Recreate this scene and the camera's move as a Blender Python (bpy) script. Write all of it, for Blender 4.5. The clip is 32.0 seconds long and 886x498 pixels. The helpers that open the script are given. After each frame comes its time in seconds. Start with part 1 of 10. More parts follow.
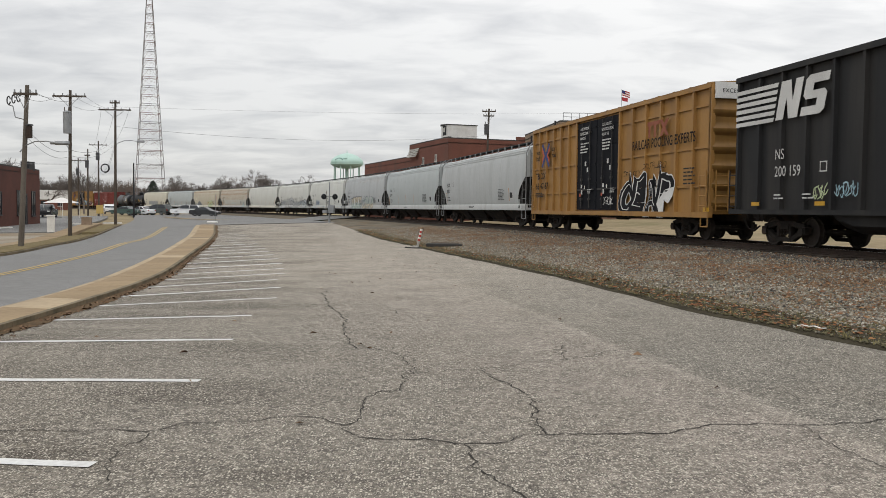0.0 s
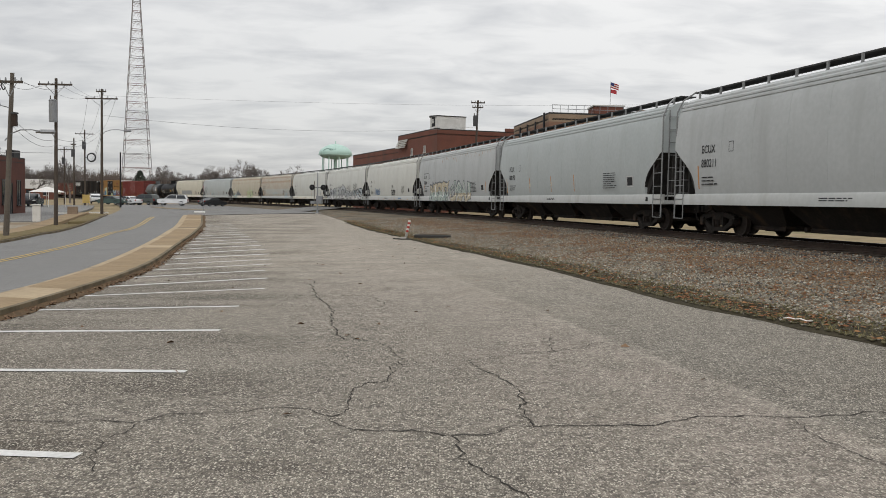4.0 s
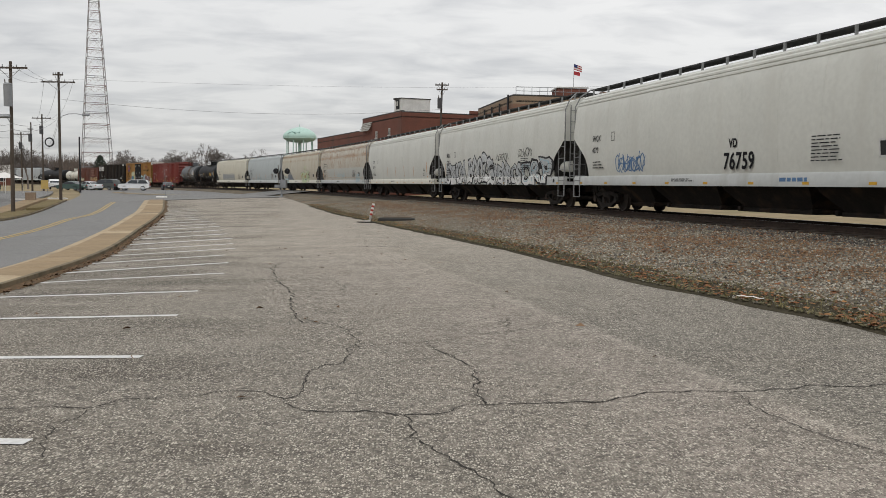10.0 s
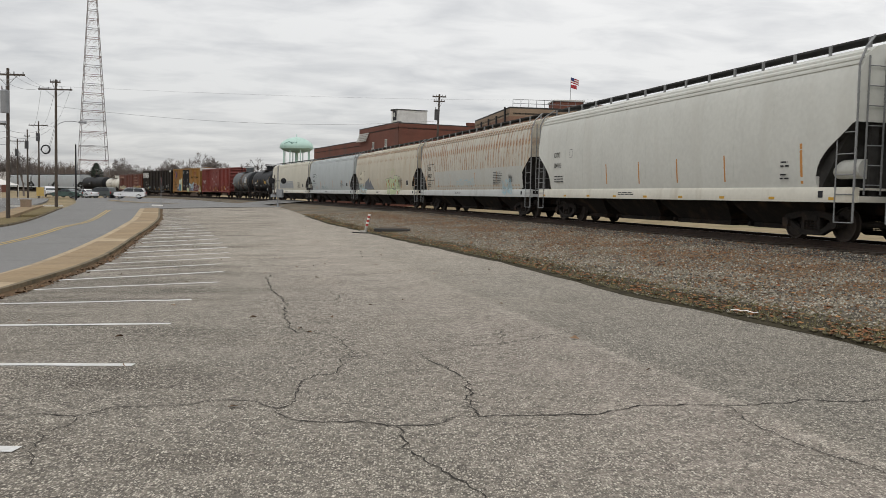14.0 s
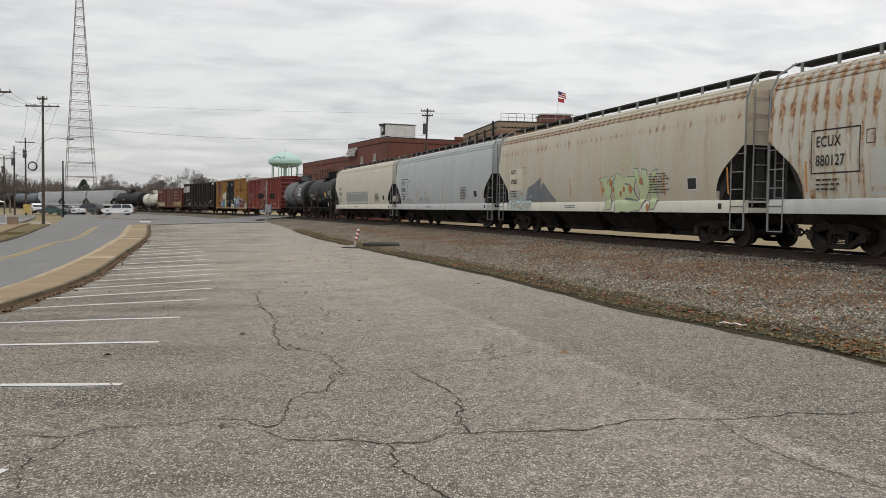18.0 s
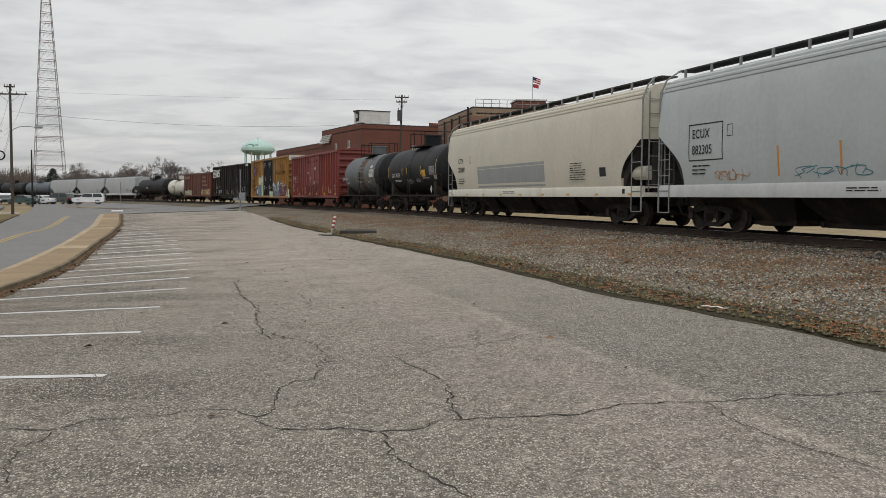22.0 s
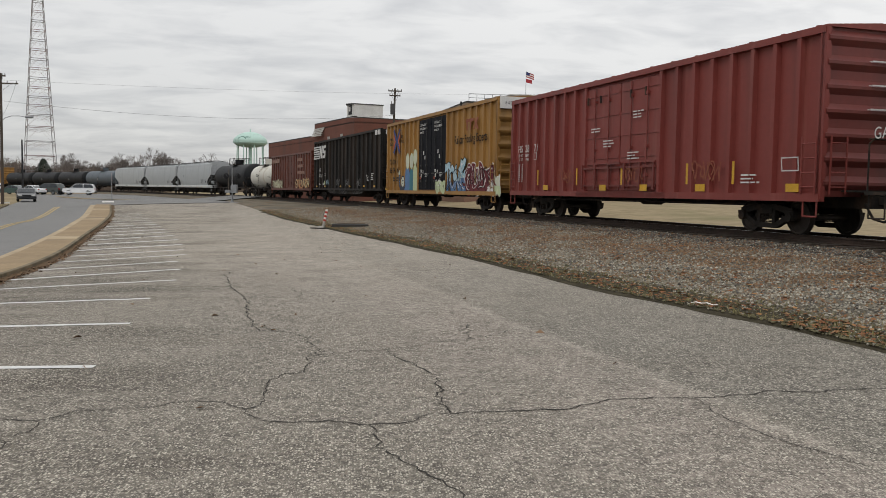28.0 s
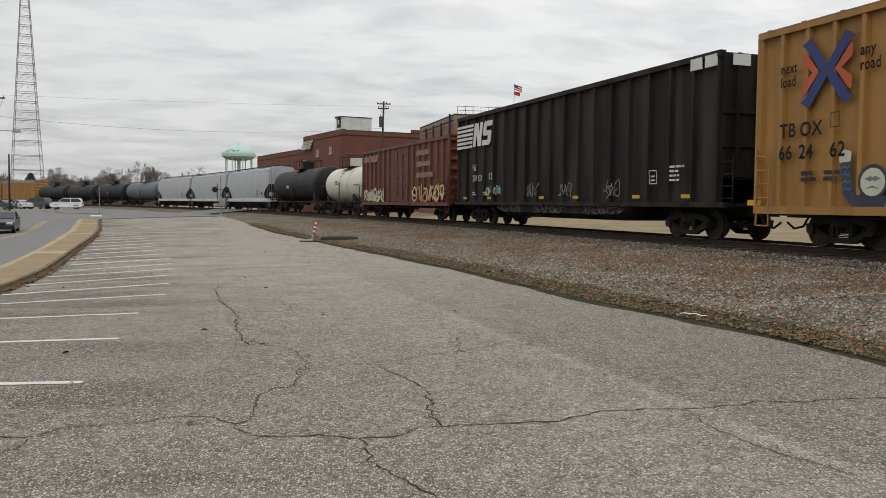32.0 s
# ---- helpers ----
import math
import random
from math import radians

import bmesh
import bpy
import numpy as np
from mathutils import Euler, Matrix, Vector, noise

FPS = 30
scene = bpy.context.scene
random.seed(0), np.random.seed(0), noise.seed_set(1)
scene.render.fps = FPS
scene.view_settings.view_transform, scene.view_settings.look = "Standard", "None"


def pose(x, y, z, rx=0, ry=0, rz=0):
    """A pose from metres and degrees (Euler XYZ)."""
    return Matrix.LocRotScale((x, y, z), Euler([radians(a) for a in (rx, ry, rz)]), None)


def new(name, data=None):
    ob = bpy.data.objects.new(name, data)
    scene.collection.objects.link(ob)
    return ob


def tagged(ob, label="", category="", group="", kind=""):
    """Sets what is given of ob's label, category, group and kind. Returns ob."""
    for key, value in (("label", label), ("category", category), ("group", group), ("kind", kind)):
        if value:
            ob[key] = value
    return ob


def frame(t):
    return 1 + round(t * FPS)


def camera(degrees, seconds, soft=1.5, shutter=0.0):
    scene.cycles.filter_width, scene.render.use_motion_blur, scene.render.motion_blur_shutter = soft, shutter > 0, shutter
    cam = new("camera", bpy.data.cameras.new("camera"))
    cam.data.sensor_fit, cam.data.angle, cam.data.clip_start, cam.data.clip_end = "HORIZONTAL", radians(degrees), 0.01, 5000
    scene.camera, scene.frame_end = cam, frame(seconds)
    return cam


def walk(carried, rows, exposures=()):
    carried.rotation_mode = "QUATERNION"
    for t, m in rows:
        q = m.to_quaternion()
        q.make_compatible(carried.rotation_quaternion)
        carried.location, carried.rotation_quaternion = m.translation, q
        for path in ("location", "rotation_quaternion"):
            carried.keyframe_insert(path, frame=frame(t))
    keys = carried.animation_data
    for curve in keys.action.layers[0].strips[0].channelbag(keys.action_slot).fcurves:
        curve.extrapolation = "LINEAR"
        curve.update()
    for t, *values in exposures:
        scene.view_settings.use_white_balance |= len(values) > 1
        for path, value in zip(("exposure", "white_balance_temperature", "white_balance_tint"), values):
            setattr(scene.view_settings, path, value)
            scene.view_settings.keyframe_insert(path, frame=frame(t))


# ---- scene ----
# camera
cam = camera(54.87, 32.0, soft=0.45, shutter=0.08)
PATH = [
    (0.0, pose(0.000, 0.000, 1.600, 87.22, -0.75, 0.00)),
    (0.5, pose(-0.001, 0.011, 1.598, 87.15, -0.73, -0.02)),
    (1.0, pose(0.006, 0.016, 1.601, 86.84, -0.87, 0.15)),
    (1.5, pose(0.001, 0.018, 1.601, 86.74, -0.85, 0.26)),
    (2.0, pose(0.007, 0.015, 1.603, 87.01, -0.94, -0.10)),
    (2.5, pose(0.002, 0.014, 1.600, 86.94, -1.40, -0.78)),
    (3.0, pose(0.000, 0.026, 1.594, 86.83, -1.38, -0.77)),
    (3.5, pose(0.002, 0.019, 1.597, 86.61, -1.16, -0.66)),
    (5.5, pose(-0.015, 0.030, 1.599, 86.94, -0.93, -1.77)),
    (6.0, pose(-0.010, 0.034, 1.604, 86.96, -1.17, -2.35)),
    (6.5, pose(0.010, 0.011, 1.608, 86.92, -1.35, -2.34)),
    (7.0, pose(0.057, -0.020, 1.606, 86.81, -0.88, -2.51)),
    (7.5, pose(0.083, -0.036, 1.604, 86.57, -0.55, -2.29)),
    (8.0, pose(0.092, -0.039, 1.599, 86.39, -0.65, -2.44)),
    (8.5, pose(0.095, -0.034, 1.596, 86.17, -0.92, -2.79)),
    (9.0, pose(0.097, -0.039, 1.598, 86.28, -1.00, -2.92)),
    (9.5, pose(0.103, -0.039, 1.597, 86.03, -0.63, -2.80)),
    (10.0, pose(0.108, -0.039, 1.595, 85.54, -0.63, -3.04)),
    (10.5, pose(0.109, -0.026, 1.591, 85.27, -1.17, -3.47)),
    (11.0, pose(0.111, -0.028, 1.589, 85.69, -1.16, -4.13)),
    (11.5, pose(0.113, -0.035, 1.595, 86.31, -0.64, -3.68)),
    (12.0, pose(0.115, -0.039, 1.595, 86.62, -0.40, -2.56)),
    (12.5, pose(0.113, -0.039, 1.593, 86.55, -0.44, -2.45)),
    (13.0, pose(0.119, -0.037, 1.593, 86.35, -0.65, -2.92)),
    (13.5, pose(0.122, -0.035, 1.591, 86.34, -1.08, -3.18)),
    (14.0, pose(0.119, -0.033, 1.589, 86.31, -1.24, -3.29)),
    (14.5, pose(0.122, -0.020, 1.589, 86.26, -1.28, -3.50)),
    (16.5, pose(0.127, -0.023, 1.594, 86.43, -1.10, -4.24)),
    (17.0, pose(0.127, -0.026, 1.593, 86.61, -0.86, -4.40)),
    (17.5, pose(0.130, -0.029, 1.603, 86.99, -0.48, -4.13)),
    (18.0, pose(0.121, -0.036, 1.611, 87.24, -0.80, -4.03)),
    (18.5, pose(0.096, -0.023, 1.621, 87.02, -1.26, -4.15)),
    (19.0, pose(0.059, -0.000, 1.617, 87.06, -1.36, -4.89)),
    (19.5, pose(0.026, 0.020, 1.612, 87.04, -0.90, -5.42)),
    (20.0, pose(0.017, 0.019, 1.606, 86.87, -0.48, -5.48)),
    (20.5, pose(0.013, 0.013, 1.607, 86.77, -0.36, -5.56)),
    (21.0, pose(0.007, 0.015, 1.611, 86.95, -0.40, -5.61)),
    (21.5, pose(0.010, 0.012, 1.608, 86.63, -0.24, -5.71)),
    (22.0, pose(0.010, 0.012, 1.605, 86.36, -0.36, -5.75)),
    (22.5, pose(0.015, 0.014, 1.604, 86.34, -0.51, -5.98)),
    (23.0, pose(0.019, 0.013, 1.602, 86.29, -0.49, -6.16)),
    (23.5, pose(0.022, 0.005, 1.605, 86.19, -0.39, -5.92)),
    (24.0, pose(0.018, 0.007, 1.602, 85.96, -0.33, -5.56)),
    (24.5, pose(0.017, 0.009, 1.599, 85.86, -0.27, -5.22)),
    (25.0, pose(0.020, 0.006, 1.600, 86.08, 0.07, -5.02)),
    (25.5, pose(0.022, 0.005, 1.603, 86.07, 0.12, -5.28)),
    (27.5, pose(0.019, 0.004, 1.601, 86.16, -0.79, -6.10)),
    (28.0, pose(0.017, 0.010, 1.602, 85.99, -0.95, -6.26)),
    (28.5, pose(0.015, 0.007, 1.603, 85.90, -0.84, -6.16)),
    (29.0, pose(0.016, 0.003, 1.603, 86.00, -0.79, -6.23)),
    (29.5, pose(0.013, -0.001, 1.603, 86.33, -0.69, -6.39)),
    (30.0, pose(0.014, -0.005, 1.605, 86.47, -0.53, -6.46)),
    (30.5, pose(0.012, -0.009, 1.606, 86.58, -0.55, -6.63)),
    (31.0, pose(0.014, 0.001, 1.606, 86.61, -0.51, -6.79)),
    (31.5, pose(0.015, -0.005, 1.607, 86.62, -0.60, -6.92)),
    (32.0, pose(0.015, -0.002, 1.608, 86.82, -0.65, -6.99)),
]
walk(cam, PATH, [(t, e, 6540, 10) for t, e in ((0, 0.02), (2, -0.06), (7, -0.1), (11, -0.11), (13, -0.09), (18, -0.08), (20, -0.16), (22, -0.2), (25, -0.14), (28, -0.14), (32, -0.12))])

# ---- sky and light: high overcast ----
def make_world():
    w = bpy.data.worlds.new("overcast_sky")
    scene.world = w
    w.use_nodes = True
    nt = w.node_tree
    nt.nodes.clear()
    N, L = nt.nodes.new, nt.links.new
    out = N("ShaderNodeOutputWorld")
    bg = N("ShaderNodeBackground")
    sky = N("ShaderNodeTexSky")
    sky.sky_type, sky.sun_disc = "NISHITA", False
    sky.sun_elevation, sky.sun_rotation = radians(38), radians(150)
    tc = N("ShaderNodeTexCoord")
    sep = N("ShaderNodeSeparateXYZ")
    L(tc.outputs["Generated"], sep.inputs[0])
    up = N("ShaderNodeMath"); up.operation = "MAXIMUM"; up.inputs[1].default_value = 0.0
    L(sep.outputs[2], up.inputs[0])
    den = N("ShaderNodeMath"); den.operation = "ADD"; den.inputs[1].default_value = 0.16
    L(up.outputs[0], den.inputs[0])
    flat = N("ShaderNodeVectorMath"); flat.operation = "DIVIDE"
    comb = N("ShaderNodeCombineXYZ")
    for i in range(3):
        L(den.outputs[0], comb.inputs[i])
    L(tc.outputs["Generated"], flat.inputs[0]); L(comb.outputs[0], flat.inputs[1])
    mp = N("ShaderNodeMapping"); mp.inputs["Scale"].default_value = (1.0, 1.5, 1.0); mp.inputs["Rotation"].default_value = (0, 0, radians(-14))
    L(flat.outputs[0], mp.inputs[0])
    n1 = N("ShaderNodeTexNoise"); n1.inputs["Scale"].default_value = 3.0; n1.inputs["Detail"].default_value = 7; n1.inputs["Roughness"].default_value = 0.52
    n1.inputs["Distortion"].default_value = 0.35
    L(mp.outputs[0], n1.inputs["Vector"])
    n2 = N("ShaderNodeTexNoise"); n2.inputs["Scale"].default_value = 0.28; n2.inputs["Detail"].default_value = 3
    L(mp.outputs[0], n2.inputs["Vector"])
    add = N("ShaderNodeMath"); add.operation = "MULTIPLY_ADD"; add.inputs[1].default_value = 0.55
    L(n1.outputs["Fac"], add.inputs[0])
    m2 = N("ShaderNodeMath"); m2.operation = "MULTIPLY"; m2.inputs[1].default_value = 0.45
    L(n2.outputs["Fac"], m2.inputs[0]); L(m2.outputs[0], add.inputs[2])
    ramp = N("ShaderNodeValToRGB")
    e = ramp.color_ramp.elements
    e[0].position, e[0].color = 0.36, (0.63, 0.64, 0.66, 1)
    e[1].position, e[1].color = 0.58, (0.92, 0.92, 0.915, 1)
    L(add.outputs[0], ramp.inputs[0])
    # an overcast dome is brighter towards the zenith
    gain = N("ShaderNodeMath"); gain.operation = "MULTIPLY_ADD"; gain.inputs[1].default_value = 1.05; gain.inputs[2].default_value = 0.86
    L(up.outputs[0], gain.inputs[0])
    # and thicker to the west
    west = N("ShaderNodeMapRange"); west.inputs[1].default_value, west.inputs[2].default_value, west.inputs[3].default_value, west.inputs[4].default_value = -0.7, 0.5, 0.86, 1.06
    L(sep.outputs[0], west.inputs[0])
    both = N("ShaderNodeMath"); both.operation = "MULTIPLY"; L(gain.outputs[0], both.inputs[0]); L(west.outputs[0], both.inputs[1])
    mul = N("ShaderNodeVectorMath"); mul.operation = "SCALE"
    L(ramp.outputs[0], mul.inputs[0]); L(both.outputs[0], mul.inputs["Scale"])
    sk = N("ShaderNodeVectorMath"); sk.operation = "SCALE"; sk.inputs["Scale"].default_value = 0.08
    L(sky.outputs[0], sk.inputs[0])
    mix = N("ShaderNodeMix"); mix.data_type = "RGBA"; mix.inputs[0].default_value = 0.9
    L(sk.outputs[0], mix.inputs[6]); L(mul.outputs[0], mix.inputs[7])
    L(mix.outputs[2], bg.inputs[0])
    bg.inputs[1].default_value = 1.0
    L(bg.outputs[0], out.inputs[0])


make_world()
sun = new("sun", bpy.data.lights.new("sun", "SUN"))
sun.data.energy, sun.data.angle, sun.data.color = 0.7, radians(25), (1.0, 0.97, 0.93)
sun.rotation_euler = (radians(48), 0, radians(-30))

# ---- materials ----
def mat(name, col, col2=None, rough=0.8, metal=0.0, grain=30.0, blot=1.2, amount=0.5, bump=0.15, bumpscale=None, spec=0.3,
        stain=None, stain_scale=(0.6, 0.6, 0.15), stain_at=(0.55, 0.75), rand=0.0, stain2=None, stain2_scale=(3, 3, 0.25), stain2_at=(0.58, 0.72)):
    """A weathered surface: two colours mixed by a coarse and a fine noise, one or two stains, and relief."""
    m = bpy.data.materials.new(name)
    m.use_nodes = True
    nt = m.node_tree
    N, L = nt.nodes.new, nt.links.new
    p = nt.nodes["Principled BSDF"]
    tc = N("ShaderNodeTexCoord")
    col2 = col2 or tuple(c * 0.72 for c in col)
    n1 = N("ShaderNodeTexNoise"); n1.inputs["Scale"].default_value = blot; n1.inputs["Detail"].default_value = 4
    n2 = N("ShaderNodeTexNoise"); n2.inputs["Scale"].default_value = grain; n2.inputs["Detail"].default_value = 2
    L(tc.outputs["Object"], n1.inputs["Vector"]); L(tc.outputs["Object"], n2.inputs["Vector"])
    mm = N("ShaderNodeMath"); mm.operation = "ADD"
    L(n1.outputs["Fac"], mm.inputs[0]); L(n2.outputs["Fac"], mm.inputs[1])
    mr = N("ShaderNodeMapRange"); mr.inputs[1].default_value = 1 - amount * 0.5; mr.inputs[2].default_value = 1 + amount * 0.5
    mr.clamp = True
    L(mm.outputs[0], mr.inputs[0])
    mix = N("ShaderNodeMix"); mix.data_type = "RGBA"
    mix.inputs[6].default_value, mix.inputs[7].default_value = (*col2, 1), (*col, 1)
    L(mr.outputs[0], mix.inputs[0])
    last = mix.outputs[2]
    for s, sc, at in ((stain, stain_scale, stain_at), (stain2, stain2_scale, stain2_at)):
        if not s:
            continue
        mp = N("ShaderNodeMapping"); mp.inputs["Scale"].default_value = sc
        L(tc.outputs["Object"], mp.inputs[0])
        ns = N("ShaderNodeTexNoise"); ns.inputs["Scale"].default_value = 1.0; ns.inputs["Detail"].default_value = 5
        L(mp.outputs[0], ns.inputs["Vector"])
        rs = N("ShaderNodeMapRange"); rs.inputs[1].default_value, rs.inputs[2].default_value = at
        L(ns.outputs["Fac"], rs.inputs[0])
        mx = N("ShaderNodeMix"); mx.data_type = "RGBA"; mx.inputs[7].default_value = (*s, 1)
        L(rs.outputs[0], mx.inputs[0]); L(last, mx.inputs[6])
        last = mx.outputs[2]
    if rand:
        oi = N("ShaderNodeObjectInfo")
        rr = N("ShaderNodeMapRange"); rr.inputs[3].default_value, rr.inputs[4].default_value = 1 - rand, 1 + rand
        L(oi.outputs["Random"], rr.inputs[0])
        sc = N("ShaderNodeVectorMath"); sc.operation = "SCALE"
        L(last, sc.inputs[0]); L(rr.outputs[0], sc.inputs["Scale"])
        last = sc.outputs[0]
    L(last, p.inputs["Base Color"])
    p.inputs["Roughness"].default_value, p.inputs["Metallic"].default_value = rough, metal
    p.inputs["Specular IOR Level"].default_value = spec
    if bump:
        b = N("ShaderNodeBump"); b.inputs["Strength"].default_value = bump; b.inputs["Distance"].default_value = 0.02
        if bumpscale:
            n3 = N("ShaderNodeTexNoise"); n3.inputs["Scale"].default_value = bumpscale; n3.inputs["Detail"].default_value = 3
            L(tc.outputs["Object"], n3.inputs["Vector"]); L(n3.outputs["Fac"], b.inputs["Height"])
        else:
            L(n2.outputs["Fac"], b.inputs["Height"])
        L(b.outputs[0], p.inputs["Normal"])
    return m


def asphalt(name, col, stone, wear, tyre, chips=70, share=0.45, band=False, mottle=1.0):
    """Old asphalt: pale chips in a darker binder, worn and stained patches."""
    m = mat(name, col, tuple(c * 0.82 for c in col), rough=0.92, grain=2.3, blot=0.22, amount=0.75, bump=0.0, spec=0.2)
    nt = m.node_tree
    N, L = nt.nodes.new, nt.links.new
    p = nt.nodes["Principled BSDF"]
    last = p.inputs["Base Color"].links[0].from_socket
    tc = next(n for n in nt.nodes if n.type == "TEX_COORD")
    def rng(src, a, b, c=0.0, d=1.0):
        n = N("ShaderNodeMapRange")
        n.inputs[1].default_value, n.inputs[2].default_value, n.inputs[3].default_value, n.inputs[4].default_value = a, b, c, d
        L(src, n.inputs[0])
        return n.outputs[0]
    def math2(op, a, b):
        n = N("ShaderNodeMath"); n.operation = op
        for i, v in enumerate((a, b)):
            if isinstance(v, (int, float)):
                n.inputs[i].default_value = v
            else:
                L(v, n.inputs[i])
        return n.outputs[0]
    def blend(fac, colour, how="MIX"):
        nonlocal last
        n = N("ShaderNodeMix"); n.data_type = "RGBA"; n.blend_type = how
        n.inputs[7].default_value = (*colour, 1)
        L(fac, n.inputs[0]); L(last, n.inputs[6])
        last = n.outputs[2]
    vo = N("ShaderNodeTexVoronoi"); vo.inputs["Scale"].default_value = chips
    mpc = N("ShaderNodeMapping"); mpc.inputs["Scale"].default_value = (1.0, 0.6, 1.0)
    L(tc.outputs["Object"], mpc.inputs[0]); L(mpc.outputs[0], vo.inputs["Vector"])
    sp = N("ShaderNodeSeparateColor"); L(vo.outputs["Color"], sp.inputs[0])
    body = rng(vo.outputs["Distance"], 0.30, 0.55, 1.0, 0.0)
    # stains and worn stretches first, chips over them
    for colour, scale, lo, hi in ((wear, (0.35, 0.16, 1), 0.46, 0.66), (tyre, (0.55, 1.3, 1), 0.55, 0.72), (tyre, (2.4, 2.0, 1), 0.62, 0.78)):
        mp = N("ShaderNodeMapping"); mp.inputs["Scale"].default_value = scale
        L(tc.outputs["Object"], mp.inputs[0])
        ns = N("ShaderNodeTexNoise"); ns.inputs["Scale"].default_value = 0.55; ns.inputs["Detail"].default_value = 6; ns.inputs["Roughness"].default_value = 0.6
        L(mp.outputs[0], ns.inputs["Vector"])
        blend(rng(ns.outputs["Fac"], lo, hi, 0.0, 0.55), colour, "MULTIPLY")
    if band:
        sx = N("ShaderNodeSeparateXYZ"); L(tc.outputs["Object"], sx.inputs[0])
        wob = N("ShaderNodeTexNoise"); wob.inputs["Scale"].default_value = 1.1; wob.inputs["Detail"].default_value = 5
        L(tc.outputs["Object"], wob.inputs["Vector"])
        # two paving lanes meet in a seam: a warmer one towards the stalls, a greyer one towards the track
        d = math2("ADD", math2("ADD", sx.outputs[0], math2("MULTIPLY", sx.outputs[1], 0.2)), math2("MULTIPLY", wob.outputs["Fac"], 0.35))
        warm = math2("MULTIPLY", rng(d, 4.25, 4.37, 1.0, 0.0), rng(d, 1.6, 3.4, 0.0, 1.0))
        blend(math2("MULTIPLY", warm, rng(wob.outputs["Fac"], 0.35, 0.65, 0.2, 0.62)), (0.25, 0.214, 0.186))
        blend(rng(d, 4.27, 4.6, 0.0, 1.0), (0.92, 0.94, 0.955), "MULTIPLY")
        blend(rng(math2("ABSOLUTE", math2("SUBTRACT", d, 4.31), 0.0), 0.02, 0.14, 0.34, 0.0), (0.34, 0.305, 0.26))
        big = N("ShaderNodeTexNoise"); big.inputs["Scale"].default_value = 0.42; big.inputs["Detail"].default_value = 7; big.inputs["Roughness"].default_value = 0.68
        L(tc.outputs["Object"], big.inputs["Vector"])
        # bleached stretch farther up the lot
        blend(math2("MULTIPLY", rng(sx.outputs[1], 9.0, 24.0, 0.0, 1.0), rng(wob.outputs["Fac"], 0.3, 0.62, 0.35, 0.8)), (0.33, 0.29, 0.24))
        blend(rng(big.outputs["Fac"], 0.54, 0.70, 0.0, 0.45), (0.70, 0.66, 0.61), "MULTIPLY")
        # oil and tyre dirt in the stalls
        mp = N("ShaderNodeMapping"); mp.inputs["Scale"].default_value = (0.35, 1.15, 1)
        L(tc.outputs["Object"], mp.inputs[0])
        oil = N("ShaderNodeTexNoise"); oil.inputs["Scale"].default_value = 0.8; oil.inputs["Detail"].default_value = 5
        L(mp.outputs[0], oil.inputs["Vector"])
        # tyre streaks that follow the slanting stalls farther up
        turn = N("ShaderNodeMapping"); turn.inputs["Rotation"].default_value = (0, 0, radians(-36))
        L(tc.outputs["Object"], turn.inputs[0])
        mp2 = N("ShaderNodeMapping"); mp2.inputs["Scale"].default_value = (0.28, 1.7, 1)
        L(turn.outputs[0], mp2.inputs[0])
        streak = N("ShaderNodeTexNoise"); streak.inputs["Scale"].default_value = 1.0; streak.inputs["Detail"].default_value = 4
        L(mp2.outputs[0], streak.inputs["Vector"])
        stalls = rng(math2("ADD", sx.outputs[0], math2("MULTIPLY", sx.outputs[1], 0.25)), 1.5, -0.6, 0.0, 1.0)
        blend(math2("MULTIPLY", math2("MULTIPLY", rng(streak.outputs["Fac"], 0.44, 0.58, 0.0, 0.9), stalls), rng(sx.outputs[1], 11.0, 16.0, 0.0, 1.0)), (0.45, 0.43, 0.41), "MULTIPLY")
        left = rng(math2("ADD", sx.outputs[0], math2("MULTIPLY", sx.outputs[1], 0.12)), 0.6, -1.6, 0.0, 1.0)
        blend(math2("MULTIPLY", rng(oil.outputs["Fac"], 0.46, 0.62, 0.0, 0.95), left), (0.46, 0.44, 0.42), "MULTIPLY")
    # mottling at hand and foot size
    for sc, lo, hi in ((30, 0.66, 1.36), (11.0, 0.84, 1.17), (2.4, 0.95, 1.05)):
        v2 = N("ShaderNodeTexVoronoi"); v2.inputs["Scale"].default_value = sc
        L(tc.outputs["Object"], v2.inputs["Vector"])
        s2 = N("ShaderNodeSeparateColor"); L(v2.outputs["Color"], s2.inputs[0])
        k2 = N("ShaderNodeVectorMath"); k2.operation = "SCALE"
        L(last, k2.inputs[0]); L(rng(s2.outputs[0], 0.0, 1.0, 1 + (lo - 1) * mottle, 1 + (hi - 1) * mottle), k2.inputs["Scale"])
        last = k2.outputs[0]
    blend(math2("MULTIPLY", rng(sp.outputs[1], 0.0, 0.4, 0.75, 0.0), body), tuple(c * 0.35 for c in col))
    blend(math2("MULTIPLY", rng(sp.outputs[0], 1 - share, 1.0), body), stone)
    # a finer grit between the chips, denser in some stretches
    vf = N("ShaderNodeTexVoronoi"); vf.inputs["Scale"].default_value = chips * 1.9
    L(mpc.outputs[0], vf.inputs["Vector"])
    sf = N("ShaderNodeSeparateColor"); L(vf.outputs["Color"], sf.inputs[0])
    fine = rng(vf.outputs["Distance"], 0.35, 0.6, 1.0, 0.0)
    blend(math2("MULTIPLY", rng(sf.outputs[0], 0.45, 0.95, 0.0, 0.8), fine), stone)
